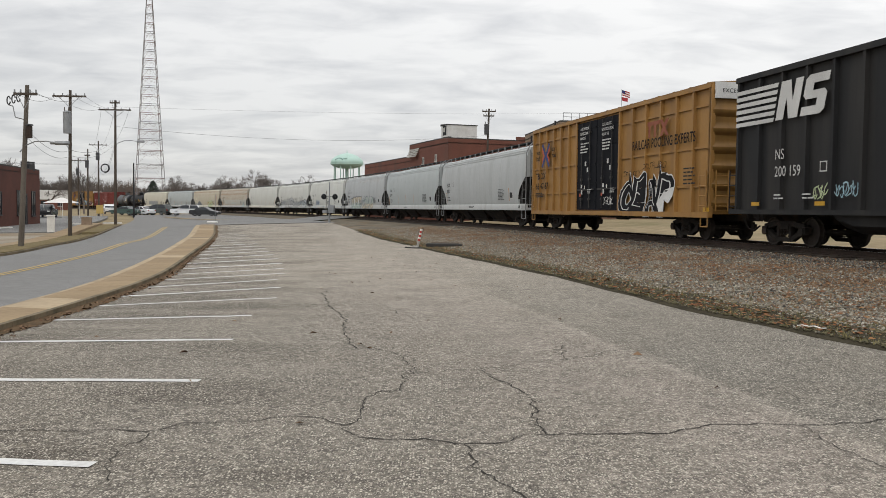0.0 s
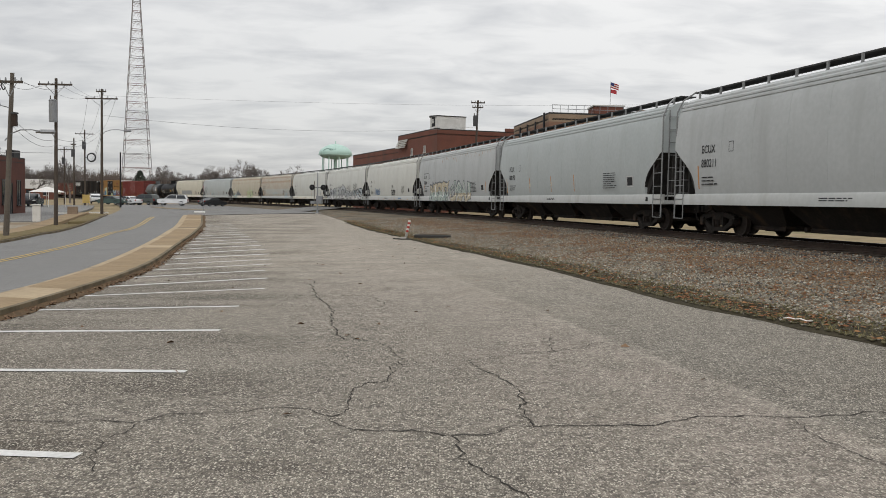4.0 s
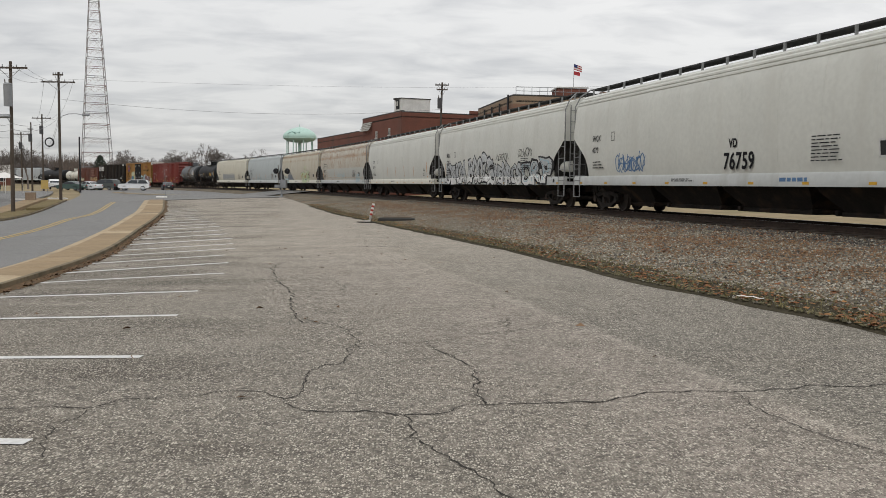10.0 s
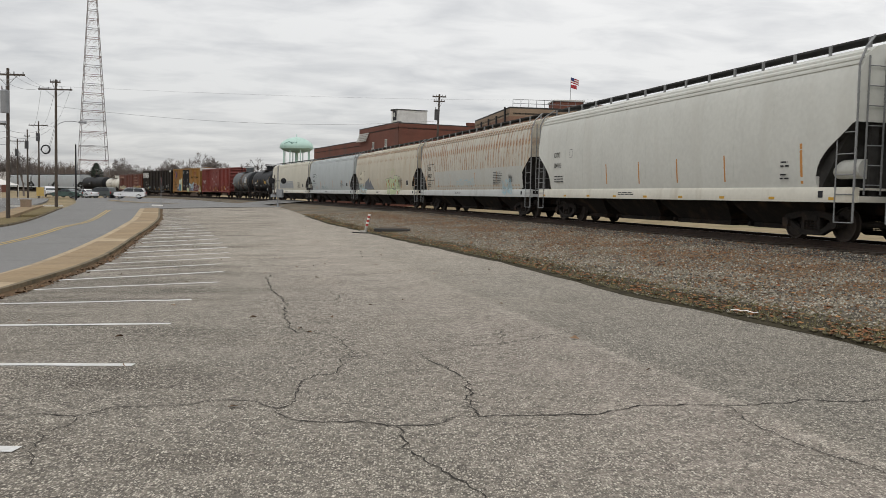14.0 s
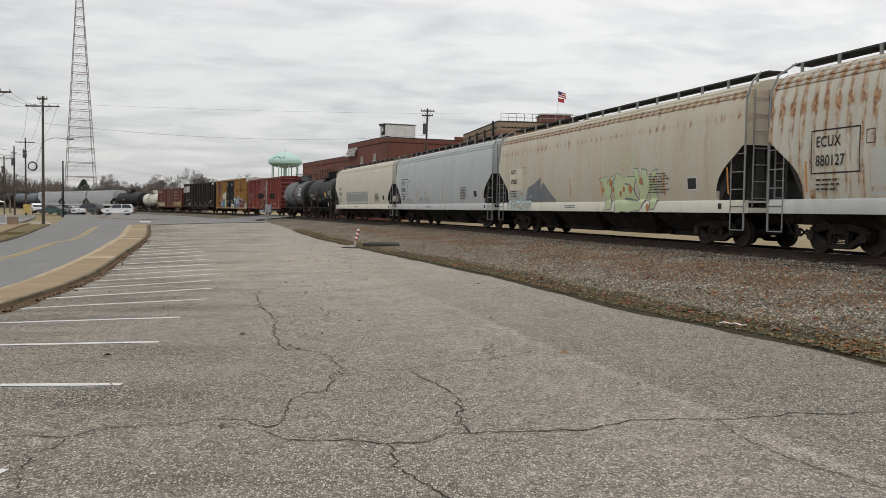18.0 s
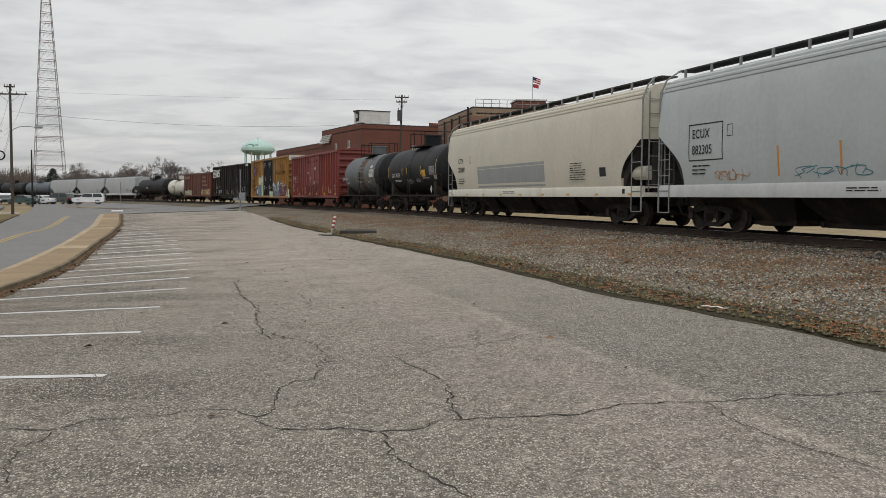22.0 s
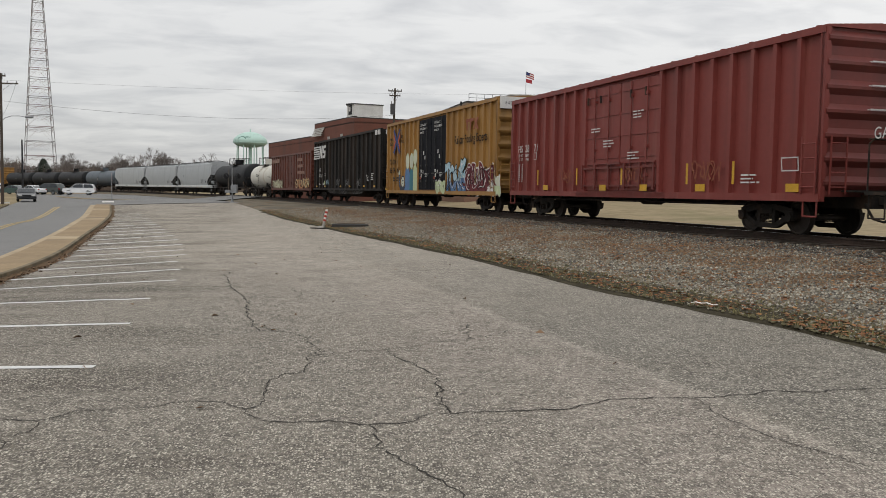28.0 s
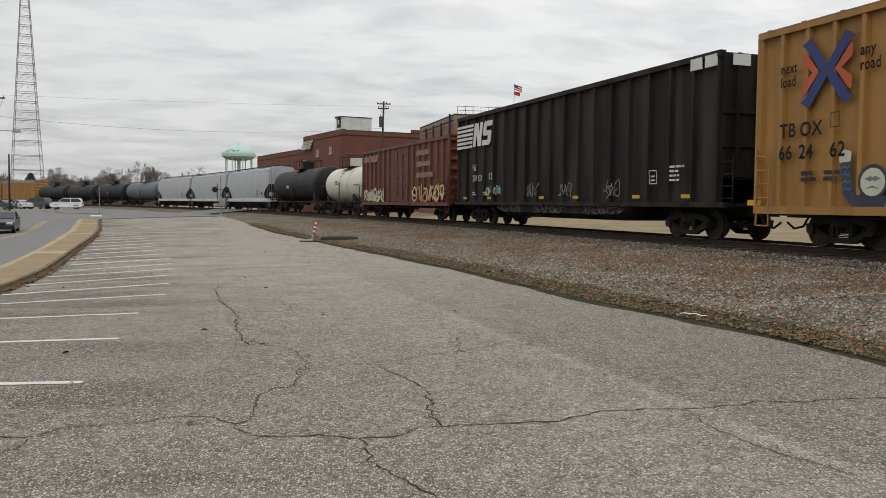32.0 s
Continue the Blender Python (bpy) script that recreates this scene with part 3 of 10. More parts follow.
def build_apron():
    """The paved mouth between the lot's end, the street and the level crossing."""
    left = smooth_line([(-22.4, 77.5), (-30, 98), (-38, 122), (-45, 142), (-54, 160)], 1.0)
    right = smooth_line([(-20.4, 76.6), (-11.6, 88.3), (-14.2, 99), (-20.5, 116), (-31, 138), (-46, 164)], 1.0)
    strip("side_street", left, right, 60, 10, M_ROAD, "grey side street leading to the level crossing", "road", dz=0.012)
    # ramp up to the rails and the crossing's panels
    g = G()
    for s in np.arange(80.0, 96.1, 2.0):
        e = rail_at(s, 6.5)
        for j in range(5):
            u = j / 4
            q = rail_at(s, 6.5 - 5.6 * u)
            g.v.append((q[0], q[1], (gz(e[0], e[1]) + 0.01) * (1 - u) + (q[2] - 0.01) * u))
    for i in range(8):
        for j in range(4):
            o = i * 5 + j
            g.f.append((o, o + 1, o + 6, o + 5))
    tagged(part("crossing_ramp", g, M_ROAD), "asphalt ramp up to the level crossing", "road", kind="structure")
    root = thing("crossing_panels", "worn grey panels between the rails of the level crossing", "level crossing", kind="structure")
    for i in range(7):
        for side in (0.34, -0.34):
            g = G()
            s0, s1 = 81 + i * 2.0, 82.96 + i * 2.0
            g.loft([[rail_at(s0, side - 0.32, z), rail_at(s0, side + 0.32, z), rail_at(s1, side + 0.32, z), rail_at(s1, side - 0.32, z)] for z in (-0.2, -0.012)])
            part("panel", g, M_CONC, root, smooth=0)
    # raised tarred lip along the lot's end
    g = G()
    a = smooth_line([(-20.6, 76.2), (-16.2, 81.7), (-11.9, 87.6)], 0.8)
    b = offset_line(a, 0.22)
    g.loft([[(p[0], p[1], gz(*p) - 0.02), (p[0], p[1], gz(*p) + 0.045), (q[0], q[1], gz(*q) + 0.045), (q[0], q[1], gz(*q) - 0.02)] for p, q in zip(a, b)])
    tagged(part("asphalt_lip", g, M_PATCH), "dark tarred lip along the end of the lot", "kerb", kind="structure")
    g = G()
    c = smooth_line([(-40.5, 124), (-36, 117), (-31, 110.5), (-26.5, 107)], 1.0)
    d = smooth_line([(-41.5, 127.5), (-35.5, 119.5), (-30.5, 113), (-25.5, 108)], 1.0)
    n = 14
    strip("verge_island", resample(c, n), resample(d, n), n, 3, M_DIRT, "bare tan verge beside the side street", "verge", dz=0.05)


build_apron()


def build_sidewalk():
    root = thing("sidewalk", "tan concrete sidewalk strip with kerbs between lot and street", "sidewalk", kind="structure")
    n = 74
    a, b = resample(KERB, n), resample(ROAD_R, n)
    gut = offset_line(b, 0.0)
    # gutter band on the street side, kerb stones on the lot side, slabs between
    u = 0.76
    for i in range(n - 1):
        p0, p1, q0, q1 = a[i], a[i + 1], b[i], b[i + 1]
        if p1[1] < -8:
            continue
        c0, c1 = p0 + (q0 - p0) * u, p1 + (q1 - p1) * u
        e = 0.004
        d0, d1 = p0 + (p1 - p0) * e, p1 - (p1 - p0) * e
        f0, f1 = c0 + (c1 - c0) * e, c1 - (c1 - c0) * e
        k0, k1 = d0 + (f0 - d0) * 0.1, d1 + (f1 - d1) * 0.1
        def block(name, w, x, y, z, h, m):
            g = G()
            pts = (w, x, y, z)
            lo = [(r[0], r[1], gz(*r) - 0.1) for r in pts]
            mid = [(r[0], r[1], gz(*r) + h - 0.012) for r in pts]
            c = sum(np.array(r) for r in pts) / 4
            top = [(*(np.array(r) + (c - np.array(r)) * 0.012), gz(*r) + h) for r in pts]
            g.loft([lo, mid, top])
            return part(name, g, m, root, smooth=0)
        block("slab", k0, k1, f1, f0, 0.092, M_SIDEWALK if i % 11 else M_GUTTER)
        block("kerb_stone", d0, d1, k1, k0, 0.10, M_KERB)
        block("gutter_slab", f0, f1, q1 + (c1 - q1) * 0.02, q0 + (c0 - q0) * 0.02, 0.03, M_GUTTER)
    # leaf litter in the gutter of the lot
    g = G()
    rnd = random.Random(5)
    w = [0.12 + 0.16 * rnd.random() for _ in KERB]
    c = offset_line(KERB, -0.0)
    d = np.array([p + (q - p) * 1 for p, q in zip(c, offset_line(KERB, -1.0))])
    e = c + (d - c) * np.array(w)[:, None]
    g.sheet(on(c, 0.03), on(e, 0.008))
    tagged(part("leaf_litter", g, M_LITTER), "brown leaf litter drifted against the kerb", "leaf litter", kind="stuff")


build_sidewalk()


def ribbon(name, pts, w, material, parent, dz):
    line = np.array(pts, float)
    a, b = offset_line(line, w / 2), offset_line(line, -w / 2)
    return part(name, G().sheet(on(a, dz), on(b, dz)), material, parent)


def build_lines():
    # stall lines, square to the kerb
    ends = smooth_line([(-2.18, 5.3), (-2.29, 8.06), (-2.63, 10.7), (-2.96, 13.22), (-3.1, 16.0), (-3.5, 18.4), (-4.05, 20.9), (-4.34, 23.5), (-4.75, 25.5), (-6.0, 31.0), (-9, 42), (-14.5, 62)], 0.25)
    ys = [5.3, 8.06, 10.7, 13.22, 16.0, 18.4, 20.95, 23.5, 25.7] + [28.1 + 2.5 * i for i in range(14)]
    kerb = KERB[np.argsort(KERB[:, 1])]
    i = 0
    rnd = random.Random(3)
    for y in ys:
        p = ends[int(np.argmin(abs(ends[:, 1] - y)))]
        # slanting back to the kerb
        lean = float(np.interp(y, (5.3, 10.7, 13.2, 16, 18.4, 21, 26, 60), (-0.1, 0.05, 0.18, 0.47, 0.72, 0.86, 0.76, 0.7)))
        q = p.copy()
        while q[0] > np.interp(q[1], kerb[:, 1], kerb[:, 0]) + 0.2 and p[0] - q[0] < 6:
            q = q + np.array((-0.1, -0.1 * lean))
        n = 9
        line = np.array([q + (p - q) * m / (n - 1) for m in range(n)])
        line = line + np.array([[0, rnd.gauss(0, 0.012)] for _ in line])
        ob = ribbon("stall_line", line, 0.12 if i < 5 else 0.17 if i < 9 else 0.26, M_WHITE if i < 16 else M_WORN, lot, 0.006 if y < 30 else 0.012)
        i += 1
    # double centre line of the street
    for off in (-0.13, 0.13):
        c = offset_line(YELLOW, off)
        ribbon("centre_line", c, 0.11, M_YELLOW, road, 0.013)


build_lines()


def crack(pts, w, seed):
    """A wandering crack in the lot: dark core with crumbled grit beside it."""
    rnd = random.Random(seed)
    line = smooth_line(pts, 0.06)
    t = np.cumsum([rnd.gauss(0, 0.016) for _ in line])
    t -= np.linspace(0, t[-1], len(t))
    line = line + np.stack([t, -t], 1) + np.array([[rnd.gauss(0, 0.011), rnd.gauss(0, 0.011)] for _ in line])
    ws = np.array([w * rnd.uniform(0.5, 1.5) * (0.45 if rnd.random() < 0.1 else 1) for _ in line])
    ws[0] = ws[-1] = 0.002
    dirs = offset_line(line, 1.0) - line
    tx = np.abs(np.gradient(line[:, 0])) / (np.hypot(np.gradient(line[:, 0]), np.gradient(line[:, 1])) + 1e-9)
    ws = np.maximum(ws * 0.5, 0.006) * np.array([rnd.uniform(0.55, 1.3) for _ in line]) * (1 + 0.7 * tx) * (1 + np.maximum(line[:, 1] - 9, 0) * 0.08)
    for name, k, m, dz in (("crack", 1.0, M_CRACK, 0.005),):
        a, b = line + dirs * (ws * k / 2)[:, None], line - dirs * (ws * k / 2)[:, None]
        part(name, G().sheet(on(a, dz), on(b, dz)), m, lot)


for w, pts in ((0.014, [(-3.9, 6.0), (-2.57, 6.1), (-2.1, 6.1), (-1.89, 6.3), (-1.54, 6.4), (-1.06, 6.6), (-0.77, 6.4), (-0.61, 6.6)]),
               (0.018, [(-0.61, 6.6), (-0.69, 7.2), (-0.6, 7.5), (-0.39, 7.8), (-0.25, 8.4), (0.06, 8.6), (0.41, 8.7)]),
               (0.02, [(0.41, 8.7), (0.59, 8.0), (0.72, 7.4), (0.7, 6.6), (0.78, 6.1)]),
               (0.018, [(-0.77, 6.4), (-0.58, 6.0), (-0.31, 5.9), (-0.01, 5.9), (0.18, 5.8), (0.48, 5.9), (0.78, 6.1), (1.33, 6.2), (2.02, 6.4), (2.74, 6.4), (3.43, 6.5), (5.0, 6.7)]),
               (0.018, [(0.18, 5.8), (0.26, 5.3), (0.41, 5.0), (0.51, 4.8), (0.7, 4.2)]),
               (0.012, [(2.74, 6.4), (2.77, 5.9), (2.86, 5.4), (3.1, 4.7)]),
               (0.022, [(-2.38, 17.5), (-1.74, 14.0), (-1.29, 11.3), (-1.01, 10.0)]),
               (0.016, [(-1.01, 10.0), (-0.87, 10.0), (-0.55, 9.7), (-0.35, 8.8), (-0.25, 8.4)]),
               (0.01, [(-3.56, 9.2), (-2.41, 9.5), (-1.06, 9.9)]),
               (0.011, [(0.41, 8.7), (0.9, 9.0), (1.29, 9.2), (2.28, 9.8), (3.84, 10.5), (4.9, 10.8)]),
               (0.016, [(-2.12, 14.4), (-1.2, 14.8), (-0.75, 13.8), (-0.8, 13.1), (-1.24, 13.2)]),
               (0.01, [(-2.1, 6.1), (-2.17, 5.7), (-1.97, 5.0)]), (0.01, [(1.27, 9.8), (1.47, 10.3), (1.35, 9.2)]),
               (0.02, [(-3.4, 22.5), (-1.0, 23.2), (1.2, 22.6)]), (0.02, [(-2.2, 26), (-0.5, 24.6), (0.8, 25.1)]), (0.02, [(1.0, 17.2), (2.2, 17.6), (3.2, 17.4)])):
    crack(pts, w, len(pts) + int(w * 9999))

# ---- ballast bank, track ----
def bank_lines():
    """Feet along the lot's edge, and the track shoulder abreast of each."""
    out = []
    track = np.array([rail_at(s, 2.3) for s in S])
    for p in LOT_R:
        k = int(np.argmin(np.hypot(track[:, 0] - p[0], track[:, 1] - p[1])))
        out.append((p, rail_at(S[k], 2.3, -0.28)))
    last = S[k]
    for s in np.arange(last + 4, 420, 5.0):
        out.append((np.array(rail_at(s, 5.2)[:2]), rail_at(s, 2.3, -0.28)))
    return out


def bank_z(foot, sh, u):
    z0 = gz(*foot) + 0.03
    e = u * u * (3 - 2 * u) * 0.6 + 0.4 * u
    return z0 + (sh[2] - z0) * e


BANK = bank_lines()


def build_track():
    ss = np.concatenate([np.arange(-60, 140, 1.5), np.arange(140, 420, 5.0)])
    # bank between the lot's edge and the track shoulder
    g = G()
    rows = []
    for foot, sh in BANK:
        row = []
        for j in range(9):
            u = j / 8
            row.append((foot[0] + (sh[0] - foot[0]) * u, foot[1] + (sh[1] - foot[1]) * u, bank_z(foot, sh, u) - (0.1 if j == 0 else 0)))
        rows.append(row)
    for row in rows:
        g.v += row
    for i in range(len(rows) - 1):
        for j in range(8):
            o = i * 9 + j
            g.f.append((o, o + 1, o + 10, o + 9))
    tagged(part("gravel_bank", g, M_BANK), "sloping bank of grey and rust-brown gravel beside the track", "gravel", kind="structure")
    # the ballast bed under the ties
    g = G()
    for s in ss:
        g.v += [rail_at(s, d, z) for d, z in ((2.35, -0.30), (1.95, -0.25), (0.95, -0.215), (-1.75, -0.21), (-2.4, -0.30), (-4.4, -0.75))]
    for i in range(len(ss) - 1):
        for j in range(5):
            o = i * 6 + j
            g.f.append((o, o + 1, o + 7, o + 6))
    tagged(part("ballast", g, M_BALLAST), "dark oily track ballast, toned down further for shade under the cars", "ballast", kind="structure")
    # rails: head, web and foot
    root = thing("track", "rusty steel rails on dark timber ties", "railway track", kind="structure")
    sect = [(-0.07, -0.17), (0.07, -0.17), (0.07, -0.155), (0.012, -0.13), (0.012, -0.045), (0.036, -0.035), (0.036, -0.006), (0.028, 0), (-0.028, 0), (-0.036, -0.006), (-0.036, -0.035), (-0.012, -0.045), (-0.012, -0.13), (-0.07, -0.155)]
    for side in (0.7535, -0.7535):
        g = G()
        g.loft([[rail_at(s, side + d, z) for d, z in sect] for s in ss])
        part("rail", g, M_RAIL, root, smooth=0)
        g = G()
        g.sheet([rail_at(s, side + 0.026, 0.003) for s in ss], [rail_at(s, side - 0.026, 0.003) for s in ss])
        part("rail_head", g, M_RAILTOP, root, "bright worn running surface")
    tie = G().cbox(-0.115, 0.115, -1.3, 1.3, -0.33, -0.165, 0.012).mesh("tie", M_TIE, 0)
    rnd = random.Random(8)
    for i in range(240):
        s = -16 + i * 0.53
        p = rail_at(s)
        a = float(np.interp(s, S, _th))
        part("tie", tie, None, root, m=Matrix.Translation((p[0], p[1], p[2] + rnd.uniform(-0.012, 0.01))) @ Matrix.Rotation(math.pi / 2 - a + rnd.gauss(0, 0.012), 4, "Z"))


build_track()


def build_soil():
    """Dark damp soil and moss along the foot of the bank."""
    rnd = random.Random(5)
    a, m, b = [], [], []
    w = 0.12
    for foot, sh in BANK[:int(np.argmin(abs(LOT_R[:, 1] - 60)))]:
        w = min(0.15, max(0.04, w + rnd.gauss(0, 0.02)))
        o = rnd.uniform(0.015, 0.05)
        p = [(foot[0] + (sh[0] - foot[0]) * u, foot[1] + (sh[1] - foot[1]) * u) for u in (-o, 0.015, w)]
        a.append((*p[0], gz(*p[0]) + 0.003))
        m.append((*p[1], max(gz(*p[1]), bank_z(foot, sh, 0.015)) + 0.014))
        b.append((*p[2], bank_z(foot, sh, w) + 0.012))
    tagged(part("soil_edge", G().sheet(a, m).sheet(m, b, 2), M_SOIL), "dark mossy soil along the foot of the gravel bank", "soil", kind="structure")


build_soil()


def chip(rnd, r):
    """A broken stone of eight faces."""
    return [Vector((rnd.uniform(0.6, 1.2) * r * a, rnd.uniform(0.6, 1.2) * r * b, rnd.uniform(0.5, 0.9) * r * c)) for a, b, c in ((1, 0, 0), (0, 1, 0), (-1, 0, 0), (0, -1, 0), (0, 0, 1), (0, 0, -1))]


def build_stones():
    """Loose stones and dead leaves on the bank: moss-stained at its foot, pale above, rusty farther up, dark grey beside the rail."""
    faces = ((0, 1, 4), (1, 2, 4), (2, 3, 4), (3, 0, 4), (1, 0, 5), (2, 1, 5), (3, 2, 5), (0, 3, 5))
    kinds = [("gravel_stones", M_ST1, "pale grey broken gravel stones"), ("gravel_stones", M_ST2, "dark grey gravel stones"), ("gravel_stones", M_ST3, "rust-brown gravel stones"),
             ("mossy_stones", M_ST4, "olive moss-stained stones along the foot of the bank")]
    gs = [([], []) for _ in kinds]
    leaves, blades = G(), G()
    rnd = random.Random(21)
    lo = int(np.argmin(abs(LOT_R[:, 1] - 6)))
    hi = int(np.argmin(abs(LOT_R[:, 1] - 62)))
    for i in range(175000):
        k = lo + (hi - lo) * rnd.random() ** 1.7
        i0 = int(k)
        fr = k - i0
        (f0, s0), (f1, s1) = BANK[i0], BANK[i0 + 1]
        foot = f0 + (f1 - f0) * fr
        sh = tuple(a_ + (b_ - a_) * fr for a_, b_ in zip(s0, s1))
        u = rnd.uniform(-0.02, 1.30)
        x, y = foot[0] + (sh[0] - foot[0]) * u, foot[1] + (sh[1] - foot[1]) * u
        z = bank_z(foot, sh, max(u, 0))
        if u > 1:
            # over the shoulder, level to the tie ends
            over = math.hypot(x - sh[0], y - sh[1])
            if over > 1.28:
                continue
            z = sh[2] + 0.012 + 0.05 * min(1, over / 1.2)
        w = rnd.random()
        blot = noise.noise(Vector((x * 0.55, y * 0.55, 3.1))) + 0.5 * noise.noise(Vector((x * 1.7, y * 1.7, 8.0)))
        if w < (0.14 if u < 0.1 else 0.02 + 0.08 * max(0.0, blot + 0.1) * (0.3 < u < 1.0)):
            a = rnd.uniform(0, 6.28)
            l = rnd.uniform(0.03, 0.06)
            n = len(leaves.v)
            c, q = math.cos(a) * l, math.sin(a) * l
            leaves.v += [(x + c, y + q, z + 0.03), (x - q * .5, y + c * .5, z + rnd.uniform(.02, .05)), (x - c, y - q, z + 0.03), (x + q * .5, y - c * .5, z + rnd.uniform(.02, .05))]
            leaves.f.append((n, n + 1, n + 2, n + 3))
            continue
        if u < 0.2 and rnd.random() < 0.22 - u:
            n = len(blades.v)
            for _ in range(3):
                a, hh = rnd.uniform(0, 6.28), rnd.uniform(0.03, 0.09)
                n = len(blades.v)
                c, q = math.cos(a), math.sin(a)
                blades.v += [(x - q * 0.006, y + c * 0.006, z), (x + q * 0.006, y - c * 0.006, z), (x + c * hh * 0.7, y + q * hh * 0.7, z + hh)]
                blades.f.append((n, n + 1, n + 2))
        rust = min(0.68, max(0.1, 0.2 + 0.6 * math.exp(-((u - 0.66) / 0.20) ** 2) * (0.75 + 1.1 * blot) + 0.2 * blot))
        moss = max(0.0, 0.8 - u * 4.2) + 0.25 * max(0.0, blot) * (u < 0.35)
        dark = 0.18 + 0.42 * max(0.0, min(1.0, (u - 0.8) / 0.25))
        pick = rnd.random()
        kind = 3 if rnd.random() < moss else 2 if pick < rust else 1 if pick < rust + dark else 0
        v, f = gs[kind]
        n = len(v)
        r = rnd.uniform(0.012, 0.030) * (1.4 if rnd.random() < 0.08 else 1)
        a = rnd.uniform(0, 6.28)
        ca, sa = math.cos(a), math.sin(a)
        for p in chip(rnd, r):
            v.append((x + p.x * ca - p.y * sa, y + p.x * sa + p.y * ca, z + p.z + r * 0.3))
        f += [(n + a_, n + b_, n + c_) for a_, b_, c_ in faces]
    for (name, m, label), (v, f) in zip(kinds, gs):
        me = bpy.data.meshes.new(name)
        me.from_pydata(v, [], f)
        me.materials.append(m)
        tagged(part(name, me, None), label, "gravel", kind="stuff")
    tagged(part("dead_leaves", leaves, M_LEAF), "scattered dead orange-brown leaves", "leaf litter", kind="stuff")
    tagged(part("grass_blades", blades, M_BLADE, smooth=0), "thin olive grass sprouting along the foot of the bank", "grass", kind="stuff")


def island(name, cols, rough=0.95):
    """One colour a piece, picked at random from a ramp."""
    m = bpy.data.materials.new(name)
    m.use_nodes = True
    nt = m.node_tree
    geo, ramp = nt.nodes.new("ShaderNodeNewGeometry"), nt.nodes.new("ShaderNodeValToRGB")
    e = ramp.color_ramp.elements
    e[0].color, e[1].color = (*cols[0], 1), (*cols[-1], 1)
    for i, c in enumerate(cols[1:-1], 1):
        e.new(i / (len(cols) - 1)).color = (*c, 1)
    nt.links.new(geo.outputs["Random Per Island"], ramp.inputs[0])
    p = nt.nodes["Principled BSDF"]
    nt.links.new(ramp.outputs[0], p.inputs["Base Color"])
    p.inputs["Roughness"].default_value = rough
    p.inputs["Specular IOR Level"].default_value = 0.2
    return m


M_ST1 = island("pale_stone", [(0.22, 0.205, 0.168), (0.44, 0.41, 0.34), (0.14, 0.13, 0.105), (0.29, 0.26, 0.20), (0.19, 0.172, 0.14)])
M_ST2 = island("dark_stone", [(0.05, 0.046, 0.042), (0.15, 0.14, 0.125), (0.08, 0.073, 0.066)])
M_ST3 = island("rusty_stone", [(0.20, 0.12, 0.068), (0.13, 0.082, 0.05), (0.27, 0.165, 0.09), (0.16, 0.11, 0.075)])
M_ST4 = island("mossy_stone", [(0.10, 0.092, 0.05), (0.17, 0.15, 0.09), (0.06, 0.055, 0.034), (0.13, 0.115, 0.065)])
M_BLADE = island("dry_grass_blade", [(0.14, 0.13, 0.05), (0.24, 0.20, 0.10), (0.10, 0.105, 0.04)])
M_LEAFBROWN = island("brown_leaf", [(0.15, 0.09, 0.05), (0.08, 0.05, 0.03), (0.22, 0.14, 0.085), (0.11, 0.065, 0.04)])
M_LEAF = island("dead_leaf", [(0.24, 0.10, 0.045), (0.16, 0.07, 0.035), (0.32, 0.17, 0.075)])
build_stones()


def build_kerb_leaves():
    """Dead leaves drifted against the kerb, and a few out on the lot."""
    rnd = random.Random(61)
    g = G()
    for i in range(3600):
        p = KERB[rnd.randrange(len(KERB) - 1)]
        if not 6 < p[1] < 48:
            continue
        far = rnd.random() < 0.06
        x, y = p[0] + (rnd.uniform(0.3, 9.0) if far else 0.06 + abs(rnd.gauss(0, 0.12))), p[1] + rnd.uniform(-0.6, 0.6)
        z, a, l = gz(x, y), rnd.uniform(0, 6.28), rnd.uniform(0.025, 0.06)
        c, q = math.cos(a) * l, math.sin(a) * l
        n = len(g.v)
        g.v += [(x + c, y + q, z + 0.012), (x - q * .5, y + c * .5, z + rnd.uniform(.015, .05)), (x - c, y - q, z + 0.012), (x + q * .5, y - c * .5, z + rnd.uniform(.015, .05))]
        g.f.append((n, n + 1, n + 2, n + 3))
    tagged(part("dead_leaves", g, M_LEAFBROWN), "dead brown leaves drifted along the kerb", "leaf litter", kind="stuff")


build_kerb_leaves()

# ---- the train ----
def steel(name, col, dirt, rust=None, at=(0.5, 0.8), rough=0.5, **k):
    """Painted freight-car steel with grime streaks running down, and rust where asked."""
    return mat(name, col, tuple(c * 0.86 for c in col), rough=rough, grain=7, blot=0.7, amount=0.7, bump=0.06, bumpscale=3.0,
               stain=dirt, stain_scale=(1.3, 1.3, 0.16), stain_at=at, stain2=rust, **k)


M_UNDER = mat("grimy_underframe", (0.026, 0.021, 0.018), (0.014, 0.012, 0.01), rough=0.9, grain=14, blot=2, stain=(0.075, 0.045, 0.028), stain_scale=(2, 2, 2), stain_at=(0.5, 0.8))
M_WHEEL = mat("rolling_steel", (0.06, 0.048, 0.04), (0.035, 0.03, 0.027), rough=0.7, metal=0.3, grain=9)
M_STEP = mat("grey_steel_fittings", (0.25, 0.255, 0.255), (0.17, 0.175, 0.175), rough=0.6, bump=0)
M_WALKWAY = mat("dark_grating", (0.05, 0.05, 0.05), rough=0.8, bump=0)
M_INK = mat("stencil_black", (0.02, 0.02, 0.024), (0.05, 0.05, 0.05), rough=0.7, bump=0, amount=0.6, spec=0.12)
